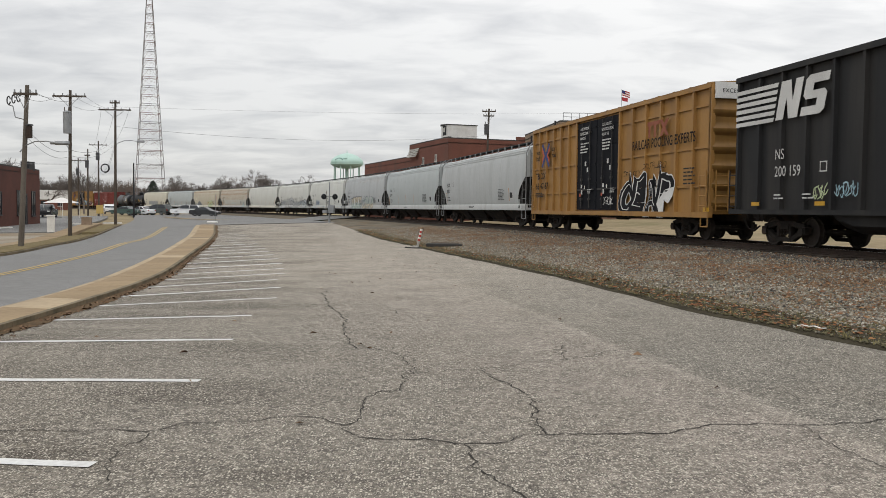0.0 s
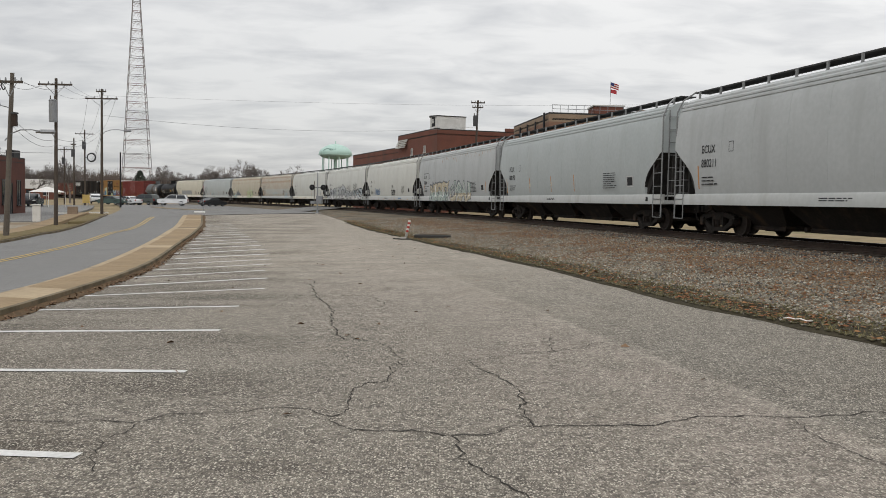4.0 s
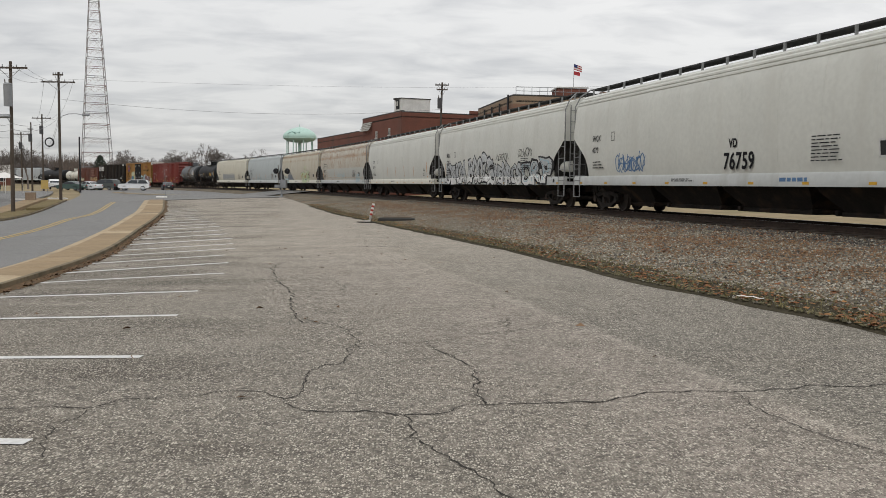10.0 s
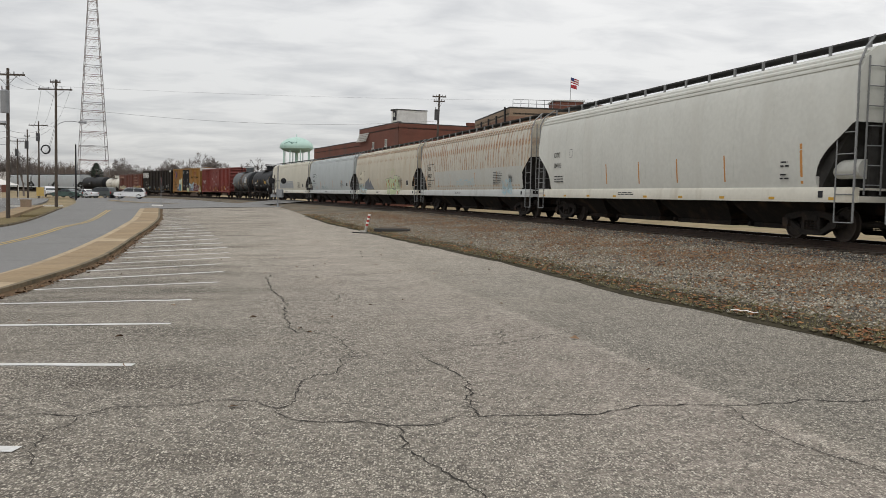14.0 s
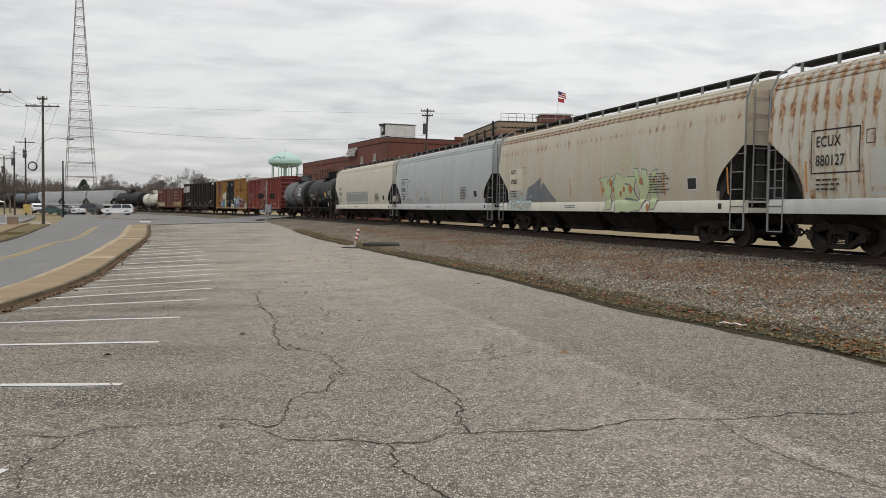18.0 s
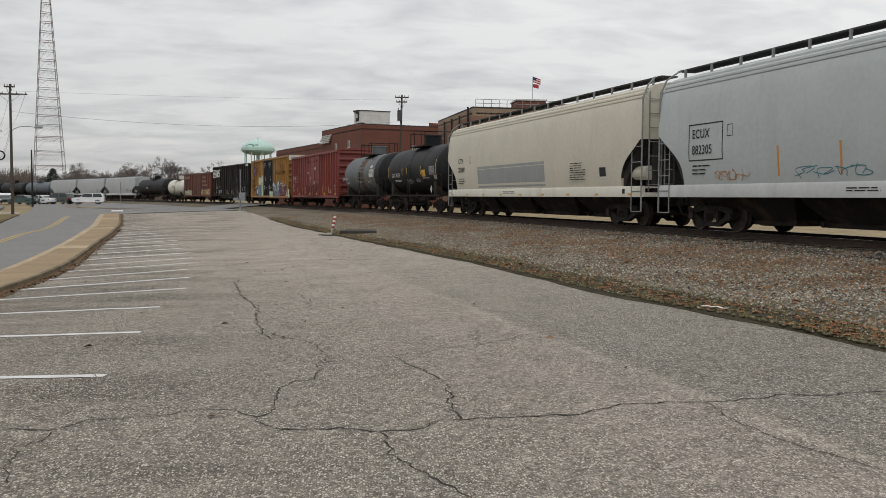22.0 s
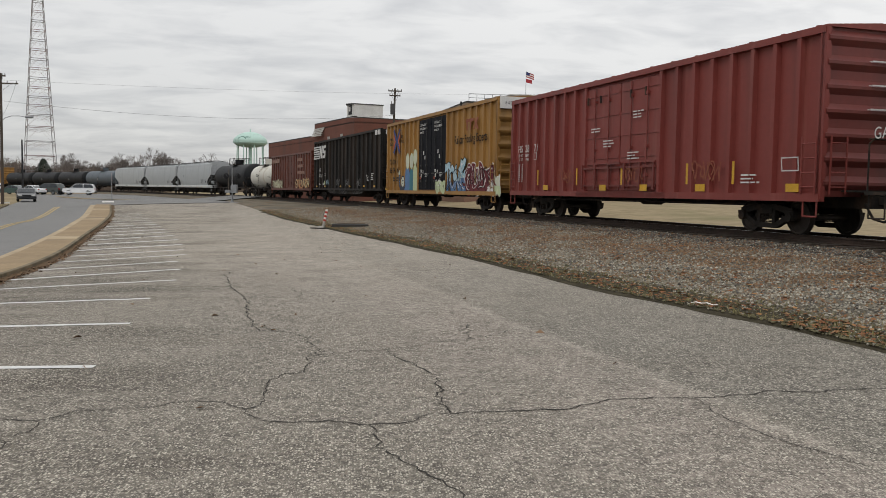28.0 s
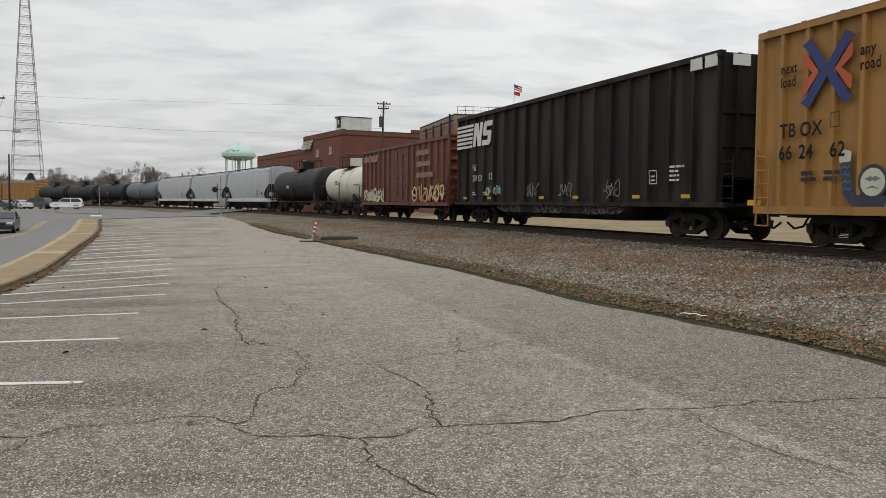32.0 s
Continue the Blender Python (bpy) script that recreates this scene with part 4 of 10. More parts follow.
M_CHALK = mat("stencil_white", (0.62, 0.62, 0.60), (0.45, 0.45, 0.44), rough=0.7, bump=0, amount=0.6)
M_REFLY = mat("yellow_reflector_tape", (0.60, 0.34, 0.03), rough=0.4, bump=0)
M_ORANGE = mat("orange_paint_dash", (0.55, 0.25, 0.06), (0.45, 0.22, 0.08), rough=0.7, bump=0)
# grime plus shade: the dark of undersides and bell openings put into the colour
M_SHADOW = mat("shaded_grimy_steel", (0.045, 0.043, 0.04), (0.022, 0.021, 0.02), rough=0.85, grain=5)


def rusty(m, bands):
    """Adds broken rows of orange rust at given heights on a car's side."""
    nt = m.node_tree
    N, L = nt.nodes.new, nt.links.new
    p = nt.nodes["Principled BSDF"]
    last = p.inputs["Base Color"].links[0].from_socket
    tc = next(n for n in nt.nodes if n.type == "TEX_COORD")
    sx = N("ShaderNodeSeparateXYZ"); L(tc.outputs["Object"], sx.inputs[0])
    mp = N("ShaderNodeMapping"); mp.inputs["Scale"].default_value = (8.0, 1.0, 1.6)
    L(tc.outputs["Object"], mp.inputs[0])
    ns = N("ShaderNodeTexNoise"); ns.inputs["Scale"].default_value = 1.0; ns.inputs["Detail"].default_value = 6; ns.inputs["Roughness"].default_value = 0.65
    L(mp.outputs[0], ns.inputs["Vector"])
    tone = N("ShaderNodeValToRGB")
    e = tone.color_ramp.elements
    e[0].position, e[0].color, e[1].position, e[1].color = 0.38, (0.42, 0.25, 0.12, 1), 0.62, (0.17, 0.06, 0.022, 1)
    n2 = N("ShaderNodeTexNoise"); n2.inputs["Scale"].default_value = 9.0; n2.inputs["Detail"].default_value = 4
    L(tc.outputs["Object"], n2.inputs["Vector"]); L(n2.outputs["Fac"], tone.inputs[0])
    # the runs hang below the roof's bolts, half a metre apart
    ph = N("ShaderNodeMath"); ph.operation = "MULTIPLY"; ph.inputs[1].default_value = 2 * math.pi / 0.4; L(sx.outputs[0], ph.inputs[0])
    wv = N("ShaderNodeMath"); wv.operation = "SINE"; L(ph.outputs[0], wv.inputs[0])
    comb = N("ShaderNodeMapRange"); comb.inputs[1].default_value, comb.inputs[2].default_value, comb.inputs[3].default_value = -0.5, 0.45, 0.12
    L(wv.outputs[0], comb.inputs[0])
    for z, half, lo in bands:
        a = N("ShaderNodeMath"); a.operation = "SUBTRACT"; a.inputs[1].default_value = z; L(sx.outputs[2], a.inputs[0])
        b = N("ShaderNodeMath"); b.operation = "ABSOLUTE"; L(a.outputs[0], b.inputs[0])
        c = N("ShaderNodeMapRange"); c.inputs[1].default_value, c.inputs[2].default_value, c.inputs[3].default_value, c.inputs[4].default_value = 0.0, half, 0.42, 0.0
        L(b.outputs[0], c.inputs[0])
        d = N("ShaderNodeMath"); d.operation = "ADD"; L(c.outputs[0], d.inputs[0]); L(ns.outputs["Fac"], d.inputs[1])
        f = N("ShaderNodeMapRange"); f.inputs[1].default_value, f.inputs[2].default_value, f.inputs[4].default_value = lo, lo + 0.18, 0.9
        L(d.outputs[0], f.inputs[0])
        h = N("ShaderNodeMath"); h.operation = "MULTIPLY"; L(f.outputs[0], h.inputs[0]); L(comb.outputs[0], h.inputs[1])
        mx = N("ShaderNodeMix"); mx.data_type = "RGBA"
        L(h.outputs[0], mx.inputs[0]); L(last, mx.inputs[6]); L(tone.outputs[0], mx.inputs[7])
        last = mx.outputs[2]
    L(last, p.inputs["Base Color"])
    return m


def side_text(name, text, size, x, z, y, material, parent, stretch=0.85, bold=0.0):
    """Writing on the side that faces the lot; x is where it begins."""
    m = Matrix.Translation((x, y, z)) @ Euler((radians(90), 0, radians(180))).to_matrix().to_4x4()
    return lettering(name, text, size, material, parent, m, stretch=stretch, bold=bold)


def bars(parent, x, z, y, w, rows, material, h=0.05, pitch=0.095, seed=1, name="stencil_line"):
    """Lines of small print too small to read."""
    rnd = random.Random(seed)
    g = G()
    for i in range(rows):
        a = x
        end = x - w * rnd.uniform(0.6, 1.0)
        while a > end:
            b = max(end, a - rnd.uniform(0.12, 0.4))
            g.box(b, a, y, y + 0.003, z - i * pitch - h, z - i * pitch)
            a = b - 0.05
    ob = part(name, g, material, parent, smooth=0)
    ob["kind"] = "stuff"
    return ob


def make_wheelset():
    """Axle with two flanged wheels, turning about y."""
    g = G()
    for s in (1, -1):
        y = 0.7535 * s
        prof = [(0.10, 0.075), (0.36, 0.03), (0.38, 0.065), (0.42, 0.065), (0.425, -0.035), (0.45, -0.045), (0.45, -0.07), (0.38, -0.07), (0.35, -0.03), (0.12, -0.09)]
        n = 28
        rings = [[(r * math.cos(2 * math.pi * i / n), y + s * d, r * math.sin(2 * math.pi * i / n)) for i in range(n)] for r, d in prof]
        g.loft(rings, caps=False)
    g.tube((0, -1.02, 0), (0, 1.02, 0), 0.085, 0.085, 12)
    for s in (1, -1):
        g.disc((0, s * 1.03, 0), "y", 0.115, 0.16, 12)
        for k in range(3):
            a = k * 2.094
            g.disc((0.06 * math.cos(a), s * 1.115, 0.06 * math.sin(a)), "y", 0.018, 0.03, 6)
    return g.mesh("wheelset", M_WHEEL, 40)


def make_frame():
    """Cast side frame in the (x, z) plane with its windows."""
    g = G()
    # top chord, bottom chord and columns as shaped bars
    def bar(a, b, w0, w1, d=0.07):
        g.loft([[(a[0] - w0 * nx, d0, a[1] - w0 * nz), (a[0] + w0 * nx, d0, a[1] + w0 * nz), (b[0] + w1 * nx, d0, b[1] + w1 * nz), (b[0] - w1 * nx, d0, b[1] - w1 * nz)]
                for nx, nz in [((b[1] - a[1]) / math.hypot(b[0] - a[0], b[1] - a[1]), -(b[0] - a[0]) / math.hypot(b[0] - a[0], b[1] - a[1]))] for d0 in (-d, d)])
    bar((-0.98, 0.55), (-0.42, 0.66), 0.085, 0.075)
    bar((-0.42, 0.66), (0.42, 0.66), 0.075, 0.075)
    bar((0.42, 0.66), (0.98, 0.55), 0.075, 0.085)
    bar((-0.84, 0.44), (-0.36, 0.20), 0.07, 0.065)
    bar((-0.36, 0.20), (0.36, 0.20), 0.065, 0.065)
    bar((0.36, 0.20), (0.84, 0.44), 0.065, 0.07)
    bar((-0.30, 0.2), (-0.27, 0.64), 0.05, 0.06)
    bar((0.30, 0.2), (0.27, 0.64), 0.05, 0.06)
    for s in (-1, 1):
        g.prism([(s * 0.80, 0.34), (s * 1.04, 0.36), (s * 1.07, 0.56), (s * 0.80, 0.58)], "y", -0.11, 0.11)
        g.disc((s * 0.9, 0.12, 0.43), "y", 0.12, 0.05, 12)
    return g.mesh("side_frame", M_UNDER, 30)


def make_springs():
    g = G()
    for x in (-0.15, 0.0, 0.15):
        for i in range(6):
            g.disc((x, 0, 0.29 + i * 0.038), "y" if False else "z", 0.065, 0.022, 8)
    g.box(-0.26, 0.26, -0.09, 0.09, 0.50, 0.62)
    return g.mesh("spring_nest", M_UNDER, 30)


def make_bolster():
    g = G()
    g.box(-0.2, 0.2, -1.0, 1.0, 0.5, 0.64)
    g.disc((0, 0, 0.68), "z", 0.2, 0.12, 12)
    for s in (-1, 1):
        g.tube((s * 0.5, -0.95, 0.42), (s * 0.5, 0.95, 0.42), 0.05, 0.05, 6)
        for k in (-1, 1):
            g.box(s * 0.46 - 0.04, s * 0.46 + 0.04, k * 0.68, k * 0.86, 0.3, 0.52)
    return g.mesh("bolster", M_UNDER, 30)


WHEELS, FRAME, SPRING, BOLSTER = make_wheelset(), make_frame(), make_springs(), make_bolster()
WHEELSETS = {1: [], -1: []}


def add_bogies(car, xs):
    for x in xs:
        bogie = part("bogie", BOLSTER, None, car, "grimy two-axle freight bogie", m=Matrix.Translation((x, 0, 0)))
        for s in (1, -1):
            part("side_frame", FRAME, None, bogie, m=Matrix.Translation((0, s * 1.0, 0)))
            part("spring_nest", SPRING, None, bogie, m=Matrix.Translation((0, s * 1.0, 0)))
            w = part("wheelset", WHEELS, None, bogie, m=Matrix.Translation((s * 0.9, 0, 0.425)))
            WHEELSETS[s].append(w)


def make_coupler():
    g = G()
    g.box(-0.05, 0.62, -0.09, 0.09, 0.78, 0.96)
    g.cbox(0.5, 0.78, -0.16, 0.13, 0.72, 1.02, 0.04)
    g.tube((0.45, 0.12, 0.95), (0.42, 0.95, 1.02), 0.018, 0.018, 5)
    g.pipe([(0.1, -0.3, 0.8), (0.35, -0.3, 0.45), (0.62, -0.24, 0.38), (0.8, -0.15, 0.55)], 0.03, 6)
    return g.mesh("coupler", M_UNDER, 30)


COUPLER = make_coupler()


def add_couplers(car, xe):
    part("coupler", COUPLER, None, car, m=Matrix.Translation((xe, 0, 0)))
    part("coupler", COUPLER, None, car, m=Matrix.Translation((-xe, 0, 0)) @ Matrix.Rotation(math.pi, 4, "Z"))


def ladder_mesh(w, z0, z1, n, r=0.018):
    """A ladder in the (x, z) plane, w wide."""
    g = G()
    for s in (-0.5, 0.5):
        g.box(s * w - 0.018, s * w + 0.018, -0.012, 0.012, z0, z1)
    for i in range(n):
        z = z0 + (z1 - z0) * (i + 0.5) / n
        g.tube((-w / 2, 0, z), (w / 2, 0, z), r, r, 6)
    return g


STROKES = (
    [(0.1, 0), (0.0, 0.6), (0.35, 1.0), (0.8, 0.75)], [(0.5, 0.02), (0.05, 0.3), (0.2, 0.9), (0.7, 1.0), (0.95, 0.5), (0.6, 0.15)],
    [(0.0, 0.1), (0.55, 0.35), (0.3, 0.7), (1.0, 1.0)], [(0.9, 0.0), (0.7, 0.55), (0.95, 1.05)], [(0.0, 0.55), (0.5, 0.3), (1.05, 0.6)],
    [(0.2, 1.0), (0.1, 0.2), (0.6, 0.0), (0.9, 0.35), (0.5, 0.6)], [(0.0, 0.95), (0.6, 0.8), (0.55, 0.1)], [(0.1, 0.0), (0.45, 0.9), (0.6, 0.5), (1.0, 0.1)])


def spray(parent, x0, x1, z0, z1, fy, cols, seed, fill=True, outline=None, name="graffiti", letters=None, thin=0.06):
    """Spray paint on a side: fat outlined strokes, or thin scribbled ones, which spell nothing. fy(z) is the side's surface."""
    rnd = random.Random(seed)
    w, h = x0 - x1, z1 - z0
    n = letters or max(3, int(w / (h * 0.62)))
    def line(g, P, wd, lift):
        t = np.gradient(P, axis=0)
        t /= np.linalg.norm(t, axis=1)[:, None] + 1e-9
        nn = np.stack([-t[:, 1], t[:, 0]], 1) * wd / 2
        rows = []
        a = np.concatenate([[P[0] - t[0] * wd * 0.38], P, [P[-1] + t[-1] * wd * 0.38]])
        b = np.concatenate([[nn[0] * 0.45], nn, [nn[-1] * 0.45]])
        k = len(g.v)
        for p, q in zip(a, b):
            for r in (p + q, p, p - q):
                z = max(r[1], z0 - 0.04)
                g.v.append((r[0], fy(z) + lift, z))
        for i in range(len(a) - 1):
            for j in (0, 1):
                o = k + 3 * i + j
                g.f.append((o, o + 1, o + 4, o + 3))
    def curve(pts, cx, lw, sk, hh, zb, j):
        P = np.array([(cx + lw * (0.5 - px) - sk * (pz - 0.5) + rnd.gauss(0, j * lw), zb + hh * pz + rnd.gauss(0, j * hh)) for px, pz in pts])
        if len(P) == 2:
            return np.array([P[0] + (P[1] - P[0]) * v for v in np.linspace(0, 1, 6)])
        out = []
        for i in range(len(P) - 1):
            p0, p1, p2, p3 = P[max(i - 1, 0)], P[i], P[i + 1], P[min(i + 2, len(P) - 1)]
            for v in np.linspace(0, 1, 6)[:-1]:
                out.append(0.5 * (2 * p1 + (p2 - p0) * v + (2 * p0 - 5 * p1 + 4 * p2 - p3) * v * v + (3 * p1 - p0 - 3 * p2 + p3) * v ** 3))
        return np.array(out + [P[-1]])
    for i in range(n):
        lw = w / n * rnd.uniform(0.85, 1.05) * (1.0 if fill else 1.25)
        cx = x0 - w * (i + 0.5) / n
        hh, zb = h * rnd.uniform(0.68, 0.84), z0 + h * rnd.uniform(0.08, 0.14)
        wd = min(0.20 * hh, 0.30 * lw) * rnd.uniform(0.85, 1.2) if fill else thin * h
        sk = rnd.uniform(-0.12, 0.2) * lw
        base = 0.005 + 0.0016 * (i % 5)
        whole, slots = G(), []
        strokes = []
        for q in rnd.sample(STROKES, 3 if fill else 2):
            fx, fz = rnd.random() < 0.5, rnd.random() < 0.4
            strokes.append(curve([(1 - a if fx else a, 1 - b if fz else b) for a, b in q], cx, lw, sk, hh, zb, 0.07))
        if fill:
            for j, P in enumerate(strokes):
                line(whole, P, wd + 0.085 * h, base + 0.0002 * j)
                slots += [outline or M_INK] * (len(whole.f) - len(slots))
            for j, P in enumerate(strokes):
                line(whole, P, wd, base + 0.0010 + 0.0002 * j)
                slots += [cols[0]] * (len(whole.f) - len(slots))
            for j, P in enumerate(strokes):
                if rnd.random() < 0.75:
                    line(whole, (P + np.array([0.10, 0.12]) * wd)[1:-1:1], wd * 0.28, base + 0.0019 + 0.0002 * j)
                    slots += [cols[-1]] * (len(whole.f) - len(slots))
        else:
            for j, P in enumerate(strokes):
                line(whole, P, wd, base + 0.0003 * j)
            slots += [outline or M_INK] * (len(whole.f) - len(slots))
        me = bpy.data.meshes.new(name)
        me.from_pydata(whole.v, [], whole.f)
        mats = list(dict.fromkeys(slots))
        for m in mats:
            me.materials.append(m)
        me.polygons.foreach_set("material_index", [mats.index(m) for m in slots])
        part(name, me, None, parent)["kind"] = "stuff"


def glyph(ch, off):
    cu = bpy.data.curves.new("glyph", "FONT")
    cu.body, cu.size, cu.offset, cu.resolution_u = ch, 1.0, off, 3
    ob = bpy.data.objects.new("glyph", cu)
    scene.collection.objects.link(ob)
    me = bpy.data.meshes.new_from_object(ob)
    bpy.data.objects.remove(ob)
    return me


def bubble(parent, text, x0, x1, z0, z1, fy, top, low, edge, seed, cuts=(), shine=None, split=0.45, fat=0.055, rim=0.05, slant=0.12, warp=0.27):
    """Fat sprayed letters on a side: a dark edge, a fill that changes colour part way down, streaks of light paint."""
    rnd = random.Random(seed)
    n = len(text)
    w = (x0 - x1) / n
    for i, ch in enumerate(text):
        body = glyph(ch, fat)
        xs, zs = [v.co.x for v in body.vertices], [v.co.y for v in body.vertices]
        bx, bz, bw, bh = min(xs), min(zs), max(xs) - min(xs), max(zs) - min(zs)
        W, Hh = w * rnd.uniform(1.05, 1.22), (z1 - z0) * rnd.uniform(0.84, 1.0)
        zb, sh, ph = z0 + (z1 - z0) * rnd.uniform(0.0, 0.05), w * rnd.uniform(-0.3, 1.0) * slant, rnd.uniform(0, 6.28)
        cx = x0 - w * (i + 0.5)
        lift = 0.006 + 0.0015 * (i % 2)
        def lay(me, mats, dz, du=0.0, dv=0.0, parts=None, label=""):
            bm = bmesh.new()
            bm.from_mesh(me)
            for k in range(1, 6):
                for co, no in (((bx + bw * k / 6, 0, 0), (1, 0, 0)), ((0, bz + bh * k / 6, 0), (0, 1, 0))):
                    bmesh.ops.bisect_plane(bm, geom=bm.verts[:] + bm.edges[:] + bm.faces[:], plane_co=co, plane_no=no)
            for v in bm.verts:
                p, q = (v.co.x - bx) / bw + du, (v.co.y - bz) / bh + dv
                at = Vector((p * 1.9 + 3.1 * i, q * 1.9, seed * 0.7))
                a, b = noise.noise(at), noise.noise(at + Vector((0, 0, 5.3)))
                v.co = (cx - (p - 0.5) * W * (1.1 - 0.2 * q) - sh * (q - 0.5) * 2 + warp * w * a + 0.05 * w * math.sin(5 * q + ph), 0,
                        max(zb + q * Hh + warp * 0.7 * Hh * b, z0 - 0.05))
            zm = zb + Hh * split
            for z in (*cuts, zm):
                bmesh.ops.bisect_plane(bm, geom=bm.verts[:] + bm.edges[:] + bm.faces[:], plane_co=(0, 0, z), plane_no=(0, 0, 1))
            for f in bm.faces:
                f.material_index = int(f.calc_center_median().z < zm) if len(mats) > 1 else 0
            for v in bm.verts:
                v.co.y = fy(v.co.z) + lift + dz
            out = bpy.data.meshes.new("graffiti")
            bm.to_mesh(out)
            bm.free()
            for m in mats:
                out.materials.append(m)
            return part("graffiti" if parts is None else "fill", out, None, parts or parent, label)
        base = lay(glyph(ch, fat + rim), [edge], 0.0)
        lay(body, [top, low], 0.002, parts=base)
        if shine:
            lay(glyph(ch, -0.032), [shine], 0.004, -0.04, 0.05, parts=base)


def hopper_side(z, top=4.56):
    """Half width of a bowed hopper side at height z."""
    pts = [(1.0, 1.50), (1.32, 1.50), (1.5, 1.545), (2.2, 1.605), (3.0, 1.60), (3.7, 1.535), (3.98, 1.475), (4.25, 1.36), (4.42, 1.10), (4.52, 0.75)]
    k = top / 4.42
    return float(np.interp(z, [p[0] * k if p[0] > 1.4 else p[0] for p in pts], [p[1] for p in pts]))


BRACKET = G().box(-0.03, 0.03, -0.03, 0.03, -0.2, 0.17).mesh("roof_bracket", M_STEP, 0)


def hopper(label, paint, sill, L=20.6, top=4.56, outlets=4, cage=M_STEP, bell=1.32, seams=True, tape=True):
    car = thing("covered_hopper", label, "covered hopper", group="freight train")
    e = L / 2 - 0.52          # end of the roof
    k = top / 4.42
    zs = [1.30, 1.5, 1.8, 2.2, 2.6, 3.0, 3.4, 3.7, 3.96, 4.04, 4.05, 4.13, 4.14, 4.22, 4.23, 4.32, 4.42, 4.48, 4.53]
    zs = [z * k if z > 1.4 else z for z in zs]
    def ring(x, zb):
        pts = []
        for i, z in enumerate(zs):
            groove = 0.0
            zz = max(z, zb)
            pts.append((hopper_side(zz, top) - groove, zz))
        pts[-1] = (0.35, zs[-1] + 0.02)
        return [(x, y, z) for y, z in pts] + [(x, -y, z) for y, z in reversed(pts)]
    # the lower edge of the side rises in a bell towards each end
    xs = [0, e - bell - 0.05]
    bells = [(0.0, 1.30), (0.0, 1.55), (0.05, 1.74), (0.13, 1.92), (0.26, 2.09), (0.43, 2.26), (0.63, 2.43), (0.80, 2.58), (0.92, 2.70), (1.0, 2.74)]
    right = [(e - bell + u * bell, z * k if z > 1.4 else z) for u, z in bells]
    stations = [(-x, z) for x, z in reversed(right)] + [(x, 1.30) for x in np.linspace(-e + bell + 0.4, e - bell - 0.4, 11)] + right
    g = G()
    g.loft([ring(x, z) for x, z in stations])
    body = part("body", g, paint, car)
    # faces turned down take the dark steel: shade under the body painted in
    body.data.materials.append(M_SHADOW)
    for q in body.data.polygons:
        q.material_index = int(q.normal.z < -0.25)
    # slope sheets and bulkheads darkened with painted shade, and brake gear, behind the bell openings
    for s in (1, -1):
        g = G()
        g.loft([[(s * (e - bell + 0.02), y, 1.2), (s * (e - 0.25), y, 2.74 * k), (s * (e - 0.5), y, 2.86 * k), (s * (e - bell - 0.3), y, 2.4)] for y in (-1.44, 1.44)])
        sheet_ = part("slope_sheet", g, M_SHADOW, car, "grimy slope sheet behind the bell opening, darkened with painted shade")
        if tape and s < 0:
            part("brake_reservoir", G().tube((s * (e - 0.14), 1.12, 1.76), (s * (e - 0.98), 1.12, 1.76), 0.23, 0.23, 16), paint, car, "pale painted air reservoir")
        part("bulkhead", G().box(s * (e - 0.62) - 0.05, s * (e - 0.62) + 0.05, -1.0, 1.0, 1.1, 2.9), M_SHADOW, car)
    # side sills
    for s in (1, -1):
        g = G()
        y0, y1 = (1.44, 1.56) if s > 0 else (-1.56, -1.44)
        g.loft([[(x, y0, 0.97), (x, y1 if s > 0 else y0, 0.97), (x, y1, 1.02), (x, y1, 1.26), (x, y1 - 0.04 * s if s > 0 else y1, 1.33), (x, y0, 1.33)] for x in (-e - 0.04, e + 0.04)])
        part("side_sill", g, sill, car)
        g = G()
        if s > 0 and tape:
            for i in range(9):
                x = -e + 0.7 + i * (2 * e - 1.4) / 8
                g.box(x - 0.12, x + 0.12, y1, y1 + 0.006, 1.02, 1.09)
            part("reflector_strip", g, M_REFLY, car)
    # bottom outlets
    for i in range(outlets):
        x = (i - (outlets - 1) / 2) * (2 * (e - bell) - 4.4) / max(1, outlets - 1)
        w = 1.95
        g = G()
        g.loft([[(x - u, -v, z), (x + u, -v, z), (x + u, v, z), (x - u, v, z)] for u, v, z in ((w, 1.3, 1.3), (1.92, 1.0, 0.84), (1.5, 0.55, 0.36))])
        g.cbox(x - 1.56, x + 1.56, -0.6, 0.6, 0.23, 0.36, 0.03)
        for q in (-1.6, 1.6):
            g.tube((x + q, -0.7, 0.31), (x + q, 0.7, 0.31), 0.075, 0.075, 8)
        part("outlet_gate", g, M_UNDER, car)
    part("centre_sill", G().box(-e - 0.3, e + 0.3, -0.2, 0.2, 0.68, 1.0), M_UNDER, car)
    # roof walk and its brackets
    for s in (1, -1):
        g = G()
        y = 0.62 * s
        g.box(-e - 0.05, e + 0.05, y - 0.3, y + 0.3, zs[-1] + 0.15, zs[-1] + 0.19)
        part("running_board", g, M_WALKWAY, car, "dark steel grating roof walk")
    for i in range(15):
        x = -e + 0.4 + i * (2 * e - 0.8) / 14
        for s in (1, -1):
            part("roof_bracket", BRACKET, None, car, m=Matrix.Translation((x, s * 0.95, zs[-1])))
    # three pressed seams along the shoulder of the roof
    for z in (4.06, 4.18, 4.30):
        q = z * k
        for s in (1, -1):
            y = s * hopper_side(q, top)
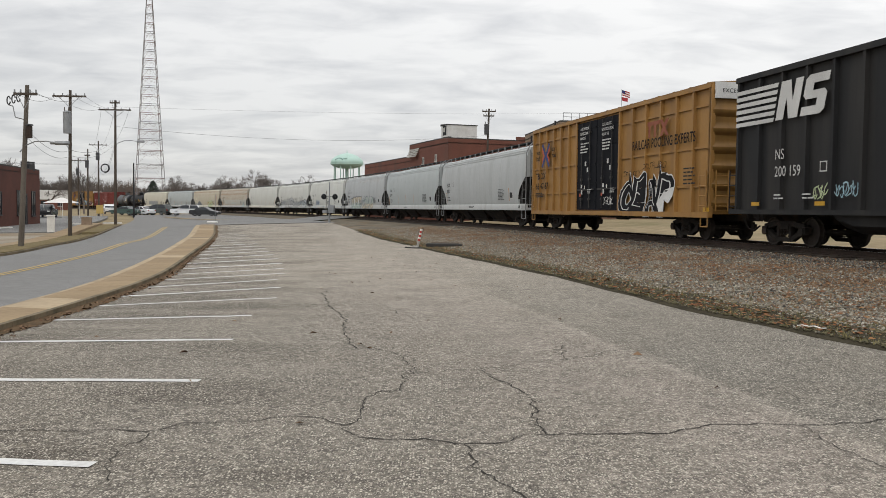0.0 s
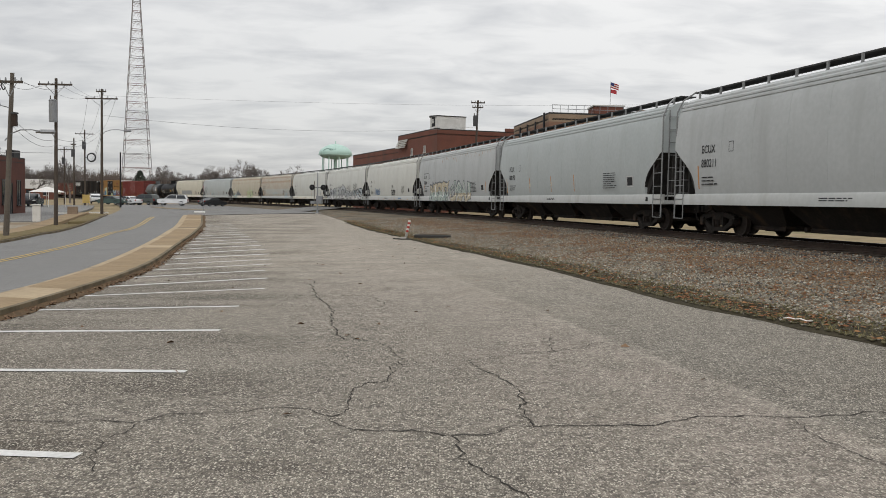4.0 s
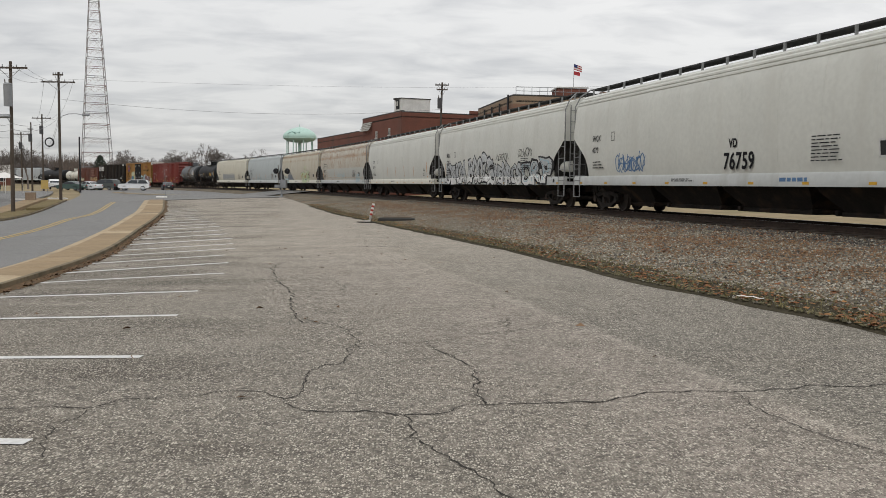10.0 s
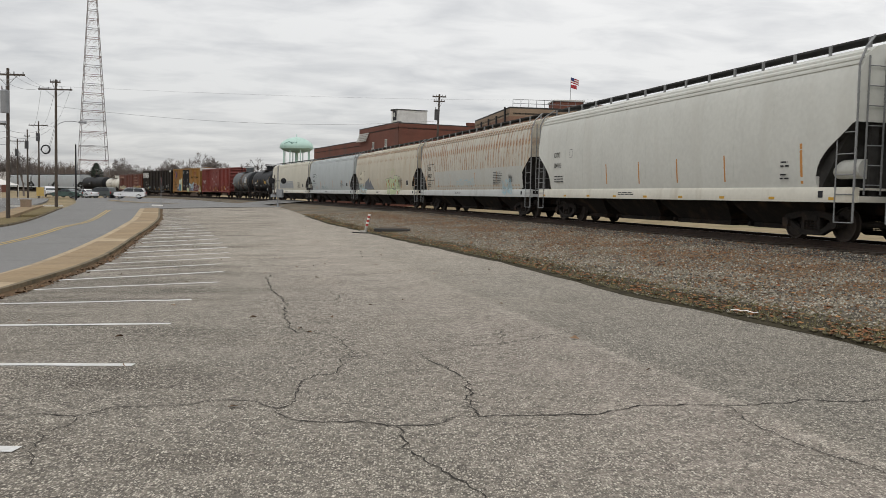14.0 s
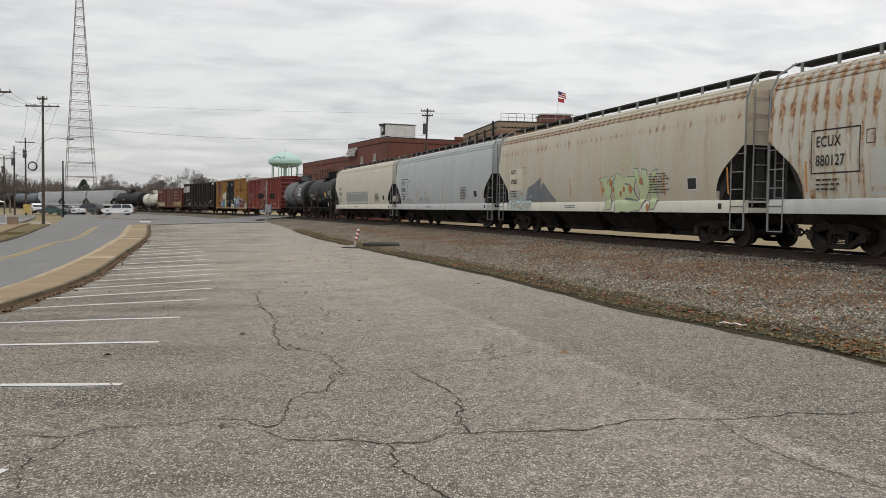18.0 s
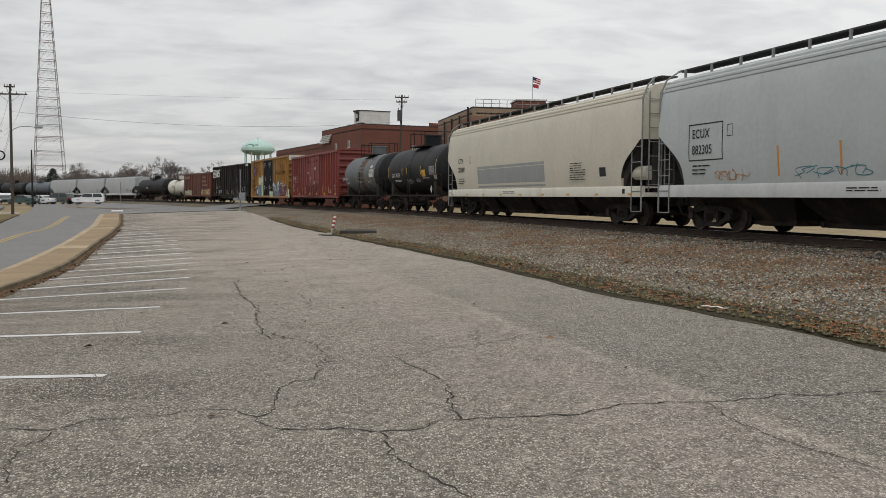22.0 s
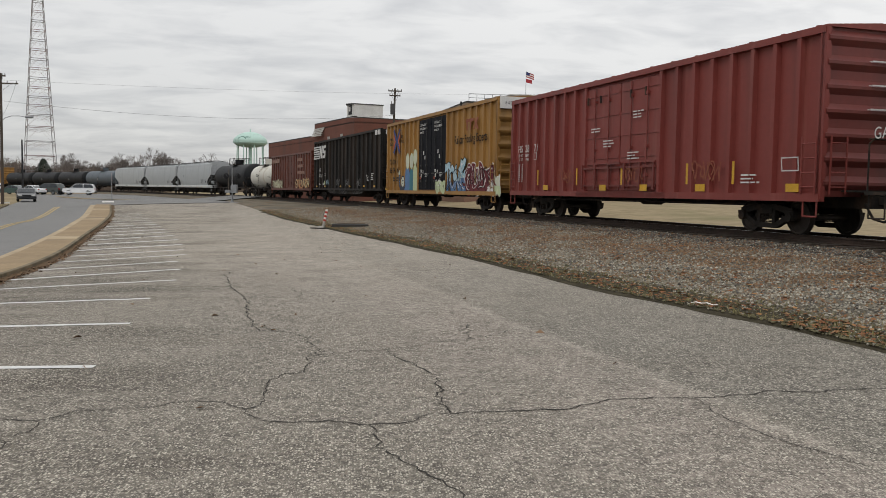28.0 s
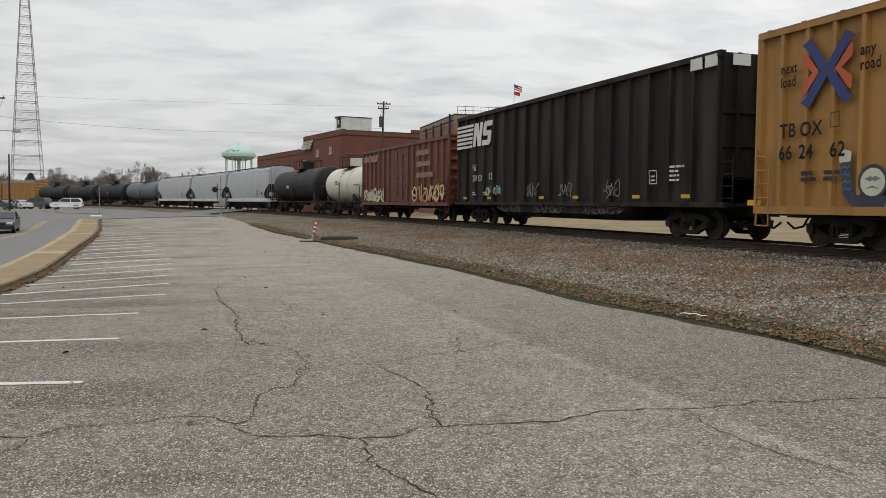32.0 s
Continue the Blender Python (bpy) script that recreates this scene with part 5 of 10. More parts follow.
            part("roof_seam", G().loft([[(x, y - 0.05 * s, q - 0.03), (x, y + 0.035 * s, q - 0.025), (x, y + 0.03 * s, q + 0.025), (x, y - 0.08 * s, q + 0.05)] for x in (-e + 0.03, e - 0.03)]), paint, car)
    g = G()
    g.cbox(-e + 1.1, e - 1.1, -0.26, 0.26, zs[-1] - 0.02, zs[-1] + 0.12, 0.04)
    part("roof_hatch", g, paint, car)
    # end platforms, cages and ladders
    lad = ladder_mesh(0.46, 1.15, 4.2 * k, 7, 0.014).mesh("ladder", cage, 0)
    for s in (1, -1):
        g = G()
        g.box(min(s * (e - 0.1), s * (e + 0.1)), max(s * (e - 0.1), s * (e + 0.1)), -1.5, 1.5, 0.98, 1.12)
        g.box(min(s * (e - 1.2), s * (e + 0.05)), max(s * (e - 1.2), s * (e + 0.05)), -1.4, 1.4, 1.26, 1.31)
        part("end_platform", g, sill, car)
        for y in (1.0, -1.0):
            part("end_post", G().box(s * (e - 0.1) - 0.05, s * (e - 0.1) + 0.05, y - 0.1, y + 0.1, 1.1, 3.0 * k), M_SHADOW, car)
        part("ladder", lad, None, car, m=Matrix.Translation((s * (e + 0.05), 1.1, 0)) @ Matrix.Rotation(math.pi / 2, 4, "Z"))
        # corner post that bends over to the roof walk, with wide steps beside it
        part("corner_post", G().pipe([(s * e, 1.56, 0.5), (s * e, 1.56, 4.02 * k), (s * (e - 0.03), 1.36, 4.42 * k), (s * (e - 0.22), 0.98, 4.70 * k)], 0.028, 6), cage, car)
        g = G()
        g.pipe([(s * (e - 0.6), 1.57, 0.5), (s * (e - 0.6), 1.57, 2.66)], 0.018)
        for z in (0.5, 1.16, 1.62, 2.1, 2.6):
            g.tube((s * e, 1.57, z), (s * (e - 0.6), 1.57, z), 0.015, 0.015, 6)
        part("side_ladder", g, cage, car)
    if seams:
        g = G()
        for i in range(1, 10):
            x = -e + bell + i * 2 * (e - bell) / 10
            pts = [z * k for z in (1.6, 1.9, 2.3, 2.8, 3.3, 3.7, 3.95)]
            for za, zb in zip(pts, pts[1:]):
                a, b = hopper_side(za, top), hopper_side(zb, top)
                n = len(g.v)
                g.v += [(x - 0.016, a - 0.002, za), (x, a + 0.008, za), (x + 0.016, a - 0.002, za), (x + 0.016, b - 0.002, zb), (x, b + 0.008, zb), (x - 0.016, b - 0.002, zb)]
                g.f += [(n, n + 1, n + 4, n + 5), (n + 1, n + 2, n + 3, n + 4)]
        part("weld_seam", g, paint, car)["kind"] = "stuff"
    add_bogies(car, (L / 2 - 2.55, -L / 2 + 2.55))
    add_couplers(car, e + 0.05)
    return car


def tank_car(label, paint, L=17.0, r=1.52, zc=2.55, band=None, dome=True, over=0.9, inset=2.4):
    car = thing("tank_car", label, "tank car", group="freight train")
    e = L / 2 - over
    n = 36
    prof = [(-e, 0.02), (-e + 0.04, r * 0.35), (-e + 0.14, r * 0.66), (-e + 0.3, r * 0.87), (-e + 0.5, r * 0.97), (-e + 0.7, r)]
    prof += [(x, r) for x in np.linspace(-e + 2, e - 2, 5)] + [(-x, q) for x, q in reversed(prof)]
    g = G()
    g.loft([[(x, q * math.cos(2 * math.pi * i / n), zc + q * math.sin(2 * math.pi * i / n)) for i in range(n)] for x, q in prof])
    part("tank", g, paint, car)
    # weld rings
    g = G()
    for x in np.linspace(-e + 0.75, e - 0.75, 5):
        g.loft([[(x + d, (r + h) * math.cos(2 * math.pi * i / n), zc + (r + h) * math.sin(2 * math.pi * i / n)) for i in range(n)] for d, h in ((-0.04, 0.002), (-0.02, 0.012), (0.02, 0.012), (0.04, 0.002))], caps=False)
    part("weld_ring", g, paint, car)["kind"] = "stuff"
    if band:
        g = G()
        g.loft([[(x, (r + 0.006) * math.cos(a), zc + (r + 0.006) * math.sin(a)) for a in np.linspace(-1.2, math.pi + 1.2, 24)] for x in (-0.9, 0.35)], caps=False, closed=False)
        part("stained_band", g, band, car)
    # saddles, underframe stubs and walkways
    for s in (1, -1):
        g = G()
        x = s * (L / 2 - inset)
        g.prism([(1.35, zc - 0.75), (1.35, 1.0), (-1.35, 1.0), (-1.35, zc - 0.75), (-0.9, zc - 1.3), (0.9, zc - 1.3)], "x", x - 0.25, x + 0.25)
        g.box(min(x - s * 0.6, s * (L / 2 - 0.5)), max(x - s * 0.6, s * (L / 2 - 0.5)), -0.25, 0.25, 0.68, 1.0)
        g.box(min(s * (e - 0.5), s * (L / 2 - 0.45)), max(s * (e - 0.5), s * (L / 2 - 0.45)), -1.5, 1.5, 1.0, 1.06)
        part("saddle", g, M_UNDER, car)
        g = G()
        xe = s * (L / 2 - 0.48)
        g.pipe([(xe, 1.45, 1.05), (xe, 1.45, 2.1), (xe - s * 0.2, 1.45, 2.25), (xe - s * 1.6, 1.45, 2.25)], 0.022)
        g.pipe([(xe, -1.45, 1.05), (xe, -1.45, 2.2), (xe, 1.45, 2.2)], 0.022)
        g.pipe([(xe - s * 0.1, 1.5, 1.0), (xe - s * 0.1, 1.5, 0.5), (xe - s * 0.55, 1.5, 0.5), (xe - s * 0.55, 1.5, 1.0)], 0.02)
        part("handrail", g, M_UNDER, car)
    for s in (1, -1):
        part("running_board", G().box(-L / 2 + 0.5, L / 2 - 0.5, min(s * 1.38, s * 1.55), max(s * 1.38, s * 1.55), 1.0, 1.07), M_UNDER, car)
    # top fittings
    if dome:
        top = zc + r
        g = G()
        g.tube((0, 0, top - 0.1), (0, 0, top + 0.62), 0.55, 0.55, 20)
        g.tube((0, 0, top + 0.62), (0, 0, top + 0.68), 0.62, 0.6, 20)
        part("dome", g, paint, car)
        g = G()
        g.box(-1.5, 1.5, -1.05, 1.05, top - 0.05, top + 0.02)
        part("dome_platform", g, M_UNDER, car)
        for s in (1, -1):
            g = G()
            for y in (1.0, -1.0):
                g.pipe([(s * 1.45, y, top), (s * 1.45, y, top + 0.82), (s * 0.7, y, top + 0.82), (s * 0.7, y, top)], 0.03, 6)
            g.pipe([(s * 1.45, -1, top + 0.82), (s * 1.45, 1, top + 0.82)], 0.03, 6)
            part("dome_railing", g, M_UNDER, car)
    g = G()
    lad = ladder_mesh(0.42, 1.0, zc + 0.2, 8)
    g.turned(Matrix.Translation((0, r + 0.1, 0)), lad)
    for i in range(6):
        a = 0.2 + i * 0.22
        g.tube((-0.21, (r + 0.08) * math.cos(a), zc + (r + 0.08) * math.sin(a)), (0.21, (r + 0.08) * math.cos(a), zc + (r + 0.08) * math.sin(a)), 0.018, 0.018, 5)
    part("ladder", g, M_UNDER, car)
    g = G()
    g.tube((0, 0, zc - r - 0.35), (0, 0, zc - r + 0.1), 0.22, 0.25, 10)
    g.tube((1.4, -0.9, 1.1), (1.4, 0.6, 1.1), 0.16, 0.16, 10)
    g.pipe([(-L / 2 + 3, 0.5, 0.95), (L / 2 - 3, 0.5, 0.95)], 0.04)
    part("bottom_valve", g, M_UNDER, car)
    g = G()
    g.cbox(0.5, 1.1, 0.5, 1.2, 0.62, 1.0, 0.05)
    g.tube((-1.7, 0.9, 0.82), (-0.8, 0.9, 0.82), 0.17, 0.17, 10)
    for q in (-0.5, -0.2, 0.15, 0.3, 1.3):
        g.box(q - 0.04, q + 0.04, 1.2, 1.28, 0.62, 1.02)
    g.pipe([(-L / 2 + 3.2, 1.3, 0.93), (L / 2 - 3.2, 1.3, 0.93)], 0.035)
    part("brake_gear", g, M_UNDER, car)
    add_bogies(car, (L / 2 - inset, -L / 2 + inset))
    add_couplers(car, L / 2 - 0.52)
    return car


def tank_mark(car, x, z, w, h, material, r, zc, name="reflector_strip"):
    """A painted or stuck-on patch that follows the round tank."""
    g = G()
    k = 6
    a0, a1 = math.asin((z - zc) / r), math.asin(min(1, (z + h - zc) / r))
    for i in range(k + 1):
        a = a0 + (a1 - a0) * i / k
        g.v += [(x, (r + 0.008) * math.cos(a), zc + (r + 0.008) * math.sin(a)), (x - w, (r + 0.008) * math.cos(a), zc + (r + 0.008) * math.sin(a))]
    for i in range(k):
        g.f.append((2 * i, 2 * i + 1, 2 * i + 3, 2 * i + 2))
    return part(name, g, material, car)


def boxcar(label, paint, roof, end, L=20.9, top=4.95, ribs=9, doors=((-1.9, 0.0), (0.0, 1.9)), door_paint=None, w=1.55, endcap=None, bulge=0.09, ribw=0.10, bottom=1.02, bands=()):
    car = thing("boxcar", label, "boxcar", group="freight train")
    e = L / 2 - 0.62
    d0, d1 = min(d[0] for d in doors), max(d[1] for d in doors)
    # side sheets, with pressed or welded ribs
    for s in (1, -1):
        g = G()
        y = s * (w - bulge)
        g.box(-e, e, min(y, y - 0.06 * s), max(y, y - 0.06 * s), bottom, top)
        part("side_sheet", g, paint, car)
        for a, b in ((-e, d0), (d1, e)):
            for i in range(ribs + 1):
                x = a + (b - a) * i / ribs
                g = G()
                x = min(max(x, -e + ribw), e - ribw)
                o = [(x - ribw, y), (x - ribw * 0.8, y + s * bulge), (x + ribw * 0.8, y + s * bulge), (x + ribw, y)]
                g.loft([[(p, q, z) for p, q in o] for z in (bottom + 0.05, top - 0.12)])
                part("rib", g, paint, car)
        for z in bands:
            for a, b in ((-e + 0.1, d0 - 0.1), (d1 + 0.1, e - 0.1)):
                part("side_band", G().box(a, b, min(y, y + 0.06 * s), max(y, y + 0.06 * s), z - 0.035, z + 0.035), paint, car)
        g = G()
        g.box(-e - 0.02, e + 0.02, min(y - 0.02 * s, y + s * (bulge + 0.03)), max(y - 0.02 * s, y + s * (bulge + 0.03)), bottom - 0.12, bottom + 0.07)
        part("side_sill", g, paint, car)
        g = G()
        g.box(-e - 0.02, e + 0.02, min(y - 0.02 * s, y + s * (bulge + 0.02)), max(y - 0.02 * s, y + s * (bulge + 0.02)), top - 0.13, top)
        part("top_chord", g, paint, car)
        if s < 0:
            continue
        # doors on the side towards the lot and their hardware
        for a, b in doors:
            door = part("door", G().cbox(a + 0.03, b - 0.03, y, y + 0.06, bottom + 0.12, top - 0.2, 0.02), door_paint or paint, car)
            for z in np.linspace(bottom + 0.5, top - 0.5, 5):
                part("door_rib", G().box(a + 0.08, b - 0.08, y + 0.055, y + 0.085, z - 0.03, z + 0.03), door_paint or paint, door)
            g = G()
            for x in (a + (b - a) * 0.3, a + (b - a) * 0.7):
                g.tube((x, y + 0.11, bottom + 0.2), (x, y + 0.11, top - 0.25), 0.025, 0.025, 6)
                for z in (bottom + 0.6, bottom + 1.5, top - 0.7):
                    g.box(x - 0.07, x + 0.07, y + 0.06, y + 0.15, z - 0.05, z + 0.05)
            g.box(a + 0.2, b - 0.2, y + 0.08, y + 0.12, bottom + 1.0, bottom + 1.06)
            part("lock_bar", g, M_DARKBAR if door_paint else paint, door)
        g = G()
        g.box(d0 - 0.5, d1 + 0.5, y + 0.02, y + 0.16, bottom - 0.1, bottom + 0.06)
        part("door_track", g, paint, car)
    # roof with shallow ridge and cross ribs
    g = G()
    g.loft([[(x, -w + 0.02, top), (x, -w + 0.02, top + 0.05), (x, 0, top + 0.17), (x, w - 0.02, top + 0.05), (x, w - 0.02, top)] for x in (-e - 0.05, e + 0.05)])
    part("roof", g, roof, car)
    for i in range(16):
        g = G()
        x = -e + 0.3 + i * (2 * e - 0.6) / 15
        g.loft([[(x + d, -w + 0.02, top + 0.05), (x + d, -w + 0.02, top + 0.07), (x + d, 0, top + 0.19), (x + d, w - 0.02, top + 0.07), (x + d, w - 0.02, top + 0.05), (x + d, 0, top + 0.17)] for d in (-0.05, 0.05)])
        part("roof_rib", g, roof, car)
    # corrugated ends
    for s in (1, -1):
        g = G()
        zs = np.linspace(bottom, top, 57)
        prof = [(s * (e - 0.03 + (0.0, 0.0, 0.0, 0.06, 0.11, 0.11, 0.05, 0.0)[i % 8]), z) for i, z in enumerate(zs)]
        g.loft([[(x, y, z) for x, z in prof] + [(s * (e - 0.1), y, top), (s * (e - 0.1), y, bottom)] for y in (-w + 0.06, w - 0.06)])
        part("end_wall", g, end, car)
        for y in (1, -1):
            part("corner_post", G().box(min(s * (e - 0.1), s * (e + 0.05)), max(s * (e - 0.1), s * (e + 0.05)), y * (w - 0.06) - 0.06, y * (w - 0.06) + 0.06, bottom - 0.1, top + 0.02), paint, car)
        if endcap:
            part("height_panel", G().box(min(s * (e + 0.02), s * (e + 0.085)), max(s * (e + 0.02), s * (e + 0.085)), -w + 0.1, w - 0.1, top - 0.48, top + 0.06), endcap, car, "white excess-height panel")
        lad = ladder_mesh(0.45, 1.0, 2.35, 4).mesh("ladder", paint, 0)
        part("ladder", lad, None, car, m=Matrix.Translation((s * (e - 0.32), w + 0.05, 0)))
        part("ladder", lad, None, car, m=Matrix.Translation((s * (e + 0.14), w - 0.4, 0)) @ Matrix.Rotation(math.pi / 2, 4, "Z"))
        g = G()
        g.pipe([(s * (e - 0.5), w, 1.0), (s * (e - 0.5), w, 0.48), (s * (e - 0.05), w, 0.48), (s * (e - 0.05), w, 1.0)], 0.022)
        part("stirrup", g, paint, car)
        part("end_platform", G().box(min(s * e, s * (e + 0.35)), max(s * e, s * (e + 0.35)), -0.9, 0.9, 1.06, 1.11), M_UNDER, car)
    g = G()
    g.box(-e - 0.3, e + 0.3, -0.3, 0.3, 0.68, 1.0)
    g.box(-e + 3.8, e - 3.8, -1.4, 1.4, 0.84, 1.0)
    g.pipe([(-e + 3, 1.2, 0.72), (e - 3, 1.2, 0.72)], 0.03)
    g.tube((-1.6, 0.9, 0.78), (-0.6, 0.9, 0.78), 0.16, 0.16, 10)
    part("underframe", g, M_UNDER, car)
    add_bogies(car, (L / 2 - 3.0, -L / 2 + 3.0))
    add_couplers(car, L / 2 - 0.6)
    return car


def gondola(label, paint, L=22.0, top=4.45):
    """High-sided coal or wood-chip car with a tub between the bogies."""
    car = thing("hopper_gondola", label, "gondola car", group="freight train")
    e, w = L / 2 - 0.75, 1.55
    for s in (1, -1):
        y = s * (w - 0.13)
        part("side_sheet", G().box(-e, e, min(y, y - 0.05 * s), max(y, y - 0.05 * s), 1.0, top), paint, car)
        for i in range(19):
            x = -e + 0.08 + i * (2 * e - 0.16) / 18
            g = G()
            g.loft([[(x - 0.07, y, z), (x - 0.05, y + s * 0.12, z), (x + 0.05, y + s * 0.12, z), (x + 0.07, y, z)] for z in (1.02, top - 0.05)])
            part("rib", g, paint, car)
        g = G()
        g.box(-e - 0.03, e + 0.03, min(y - 0.04 * s, y + 0.15 * s), max(y - 0.04 * s, y + 0.15 * s), top - 0.1, top + 0.06)
        part("top_chord", g, paint, car)
        g = G()
        g.box(-e - 0.3, e + 0.3, min(y - 0.04 * s, y + 0.14 * s), max(y - 0.04 * s, y + 0.14 * s), 0.92, 1.06)
        part("side_sill", g, paint, car)
        # end ladder
        for k in (1, -1):
            lad = ladder_mesh(0.45, 1.0, 2.3, 4).mesh("ladder", paint, 0)
            part("ladder", lad, None, car, m=Matrix.Translation((k * (e + 0.28), y, 0)))
    g = G()
    rings = []
    for x, z in ((-e + 4.3, 0.95), (-e + 4.7, 0.62), (-e + 5.4, 0.45), (e - 5.4, 0.45), (e - 4.7, 0.62), (e - 4.3, 0.95)):
        rings.append([(x, -1.42, 1.02), (x, -1.38, z + 0.2), (x, -1.1, z), (x, 1.1, z), (x, 1.38, z + 0.2), (x, 1.42, 1.02)])
    g.loft(rings)
    part("tub", g, paint, car)
    for s in (1, -1):
        g = G()
        g.box(min(s * (e - 0.02), s * (e + 0.05)), max(s * (e - 0.02), s * (e + 0.05)), -w + 0.1, w - 0.1, 1.75, top)
        part("end_wall", g, paint, car)
        for y in (-1.0, -0.33, 0.33, 1.0):
            part("end_post", G().box(min(s * (e + 0.05), s * (e + 0.13)), max(s * (e + 0.05), s * (e + 0.13)), y - 0.05, y + 0.05, 1.75, top), paint, car)
        for z in (2.6, 3.5):
            part("end_rail", G().box(min(s * (e + 0.05), s * (e + 0.11)), max(s * (e + 0.05), s * (e + 0.11)), -w + 0.1, w - 0.1, z - 0.05, z + 0.05), paint, car)
        part("end_platform", G().box(min(s * (e - 0.8), s * (e + 0.32)), max(s * (e - 0.8), s * (e + 0.32)), -1.45, 1.45, 0.94, 1.04), paint, car)
        part("end_floor", G().box(min(s * (e - 1.0), s * e), max(s * (e - 1.0), s * e), -1.38, 1.38, 1.70, 1.78), paint, car)
        if s < 0:
            for x in (s * (e - 1.02), s * (e - 0.36)):
                part("white_corner_panel", G().box(x - 0.26, x + 0.26, w - 0.008, w + 0.022, top - 0.34, top - 0.02), M_CHALK, car)
            for y in (-0.75, 0.1, 0.95):
                part("white_corner_panel", G().box(s * (e + 0.135) - 0.004, s * (e + 0.135) + 0.004, y - 0.28, y + 0.28, top - 0.34, top - 0.04), M_CHALK, car)
    part("load_cover", G().box(-e, e, -w + 0.2, w - 0.2, top - 0.9, top - 0.6), M_BALLAST, car, "dark coal load below the rim")
    part("underframe", G().box(-e - 0.3, e + 0.3, -0.3, 0.3, 0.68, 1.0), M_UNDER, car)
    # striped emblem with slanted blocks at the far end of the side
    y = w + 0.002
    z0, z1 = top - 1.45, top - 0.38
    for i in range(6):
        z = z1 - i * (z1 - z0) / 5.5
        part("emblem_stripe", G().prism([(e - 0.02, z), (e - 2.25 + 0.04 * i, z), (e - 2.2 + 0.04 * i, z - 0.12), (e - 0.02, z - 0.12)], "y", y, y + 0.006), M_CHALK, car, smooth=0)
    sl = 0.28
    def slant(name, pts):
        part(name, G().prism([(x - sl * u, z0 + (z1 - z0) * u) for x, u in pts], "y", y + 0.001, y + 0.007), M_CHALK, car, "white slanted block of the owner's emblem", smooth=0)
    a = e - 2.12
    slant("emblem_block", [(a, 0), (a - 0.36, 0), (a - 0.36, 0.55), (a - 0.62, 0), (a - 1.02, 0), (a - 1.02, 1), (a - 0.68, 1), (a - 0.68, 0.45), (a - 0.44, 1), (a, 1)])
    b = a - 1.16
    slant("emblem_block", [(b, 0), (b - 0.85, 0), (b - 1.0, 0.1), (b - 1.0, 0.5), (b - 0.88, 0.6), (b - 0.38, 0.6), (b - 0.38, 0.78), (b - 1.0, 0.78), (b - 1.0, 1.0), (b - 0.14, 1.0), (b, 0.9), (b, 0.5), (b - 0.12, 0.4), (b - 0.62, 0.4), (b - 0.62, 0.22), (b, 0.22)])
    add_bogies(car, (L / 2 - 2.7, -L / 2 + 2.7))
    add_couplers(car, L / 2 - 0.65)
    return car


def autorack(label, paint, L=27.5, top=5.75):
    car = boxcar(label, paint, M_STEP, paint, L=L, top=top, ribs=10, doors=((-0.6, 0.6),), ribw=0.06)
    car.name = "autorack"
    car["category"] = "autorack car"
    g = G()
    e = L / 2 - 0.7
    g.box(-e, e, 1.5, 1.56, top - 0.62, top - 0.12)
    part("roof_band", g, M_STEP, car, "pale galvanised band below the roof")
    return car


# ---- paints ----
P_GREY = steel("light_grey_hopper_paint", (0.44, 0.46, 0.46), (0.33, 0.34, 0.335), at=(0.5, 0.8))
P_COOL = steel("cool_grey_hopper_paint", (0.42, 0.455, 0.455), (0.34, 0.36, 0.355), at=(0.55, 0.85))
P_WARM = steel("warm_grey_hopper_paint", (0.60, 0.605, 0.56), (0.49, 0.485, 0.44), at=(0.5, 0.85))
P_BUFF = steel("stained_buff_hopper_paint", (0.51, 0.472, 0.38), (0.43, 0.375, 0.275), (0.40, 0.27, 0.16), at=(0.42, 0.75), stain2_scale=(1.6, 1.6, 0.4), stain2_at=(0.62, 0.86))
P_CREAM = steel("cream_hopper_paint", (0.56, 0.53, 0.435), (0.46, 0.43, 0.35), at=(0.55, 0.85))
P_SILVER = steel("silver_grey_hopper_paint", (0.38, 0.40, 0.41), (0.27, 0.285, 0.29), at=(0.5, 0.85))
P_SILL = steel("pale_sill_paint", (0.47, 0.485, 0.475), (0.33, 0.325, 0.30), at=(0.5, 0.75))
P_SILLW = steel("cream_sill_paint", (0.62, 0.60, 0.52), (0.42, 0.38, 0.30), at=(0.52, 0.75))
P_YELLOW = steel("ochre_boxcar_paint", (0.335, 0.178, 0.05), (0.19, 0.10, 0.033), at=(0.46, 0.78))
# end walls and roof of the ochre boxcars: about 0.7 of the side colour
P_YEND = steel("darker_ochre_colour", (0.24, 0.13, 0.035), (0.12, 0.065, 0.022), at=(0.45, 0.75))
P_DARK = steel("blue_black_door_paint", (0.0065, 0.0075, 0.011), (0.018, 0.017, 0.016), at=(0.55, 0.8), rough=0.65, spec=0.1)
P_RED = steel("faded_oxide_red_paint", (0.205, 0.044, 0.036), (0.12, 0.034, 0.029), (0.25, 0.085, 0.07), at=(0.5, 0.8), stain2_scale=(2.5, 2.5, 0.25), stain2_at=(0.58, 0.85))
# end walls and door latches of the red boxcar: darker than its sides
P_REDEND = steel("darker_red_colour", (0.15, 0.035, 0.029), (0.08, 0.026, 0.023), at=(0.5, 0.8))
P_BROWN = steel("brown_red_boxcar_paint", (0.115, 0.033, 0.021), (0.07, 0.028, 0.02), (0.16, 0.06, 0.03), at=(0.45, 0.75))
P_COAL = steel("grimy_black_paint", (0.0125, 0.0115, 0.0108), (0.046, 0.034, 0.026), at=(0.42, 0.74), rough=0.65, spec=0.16)
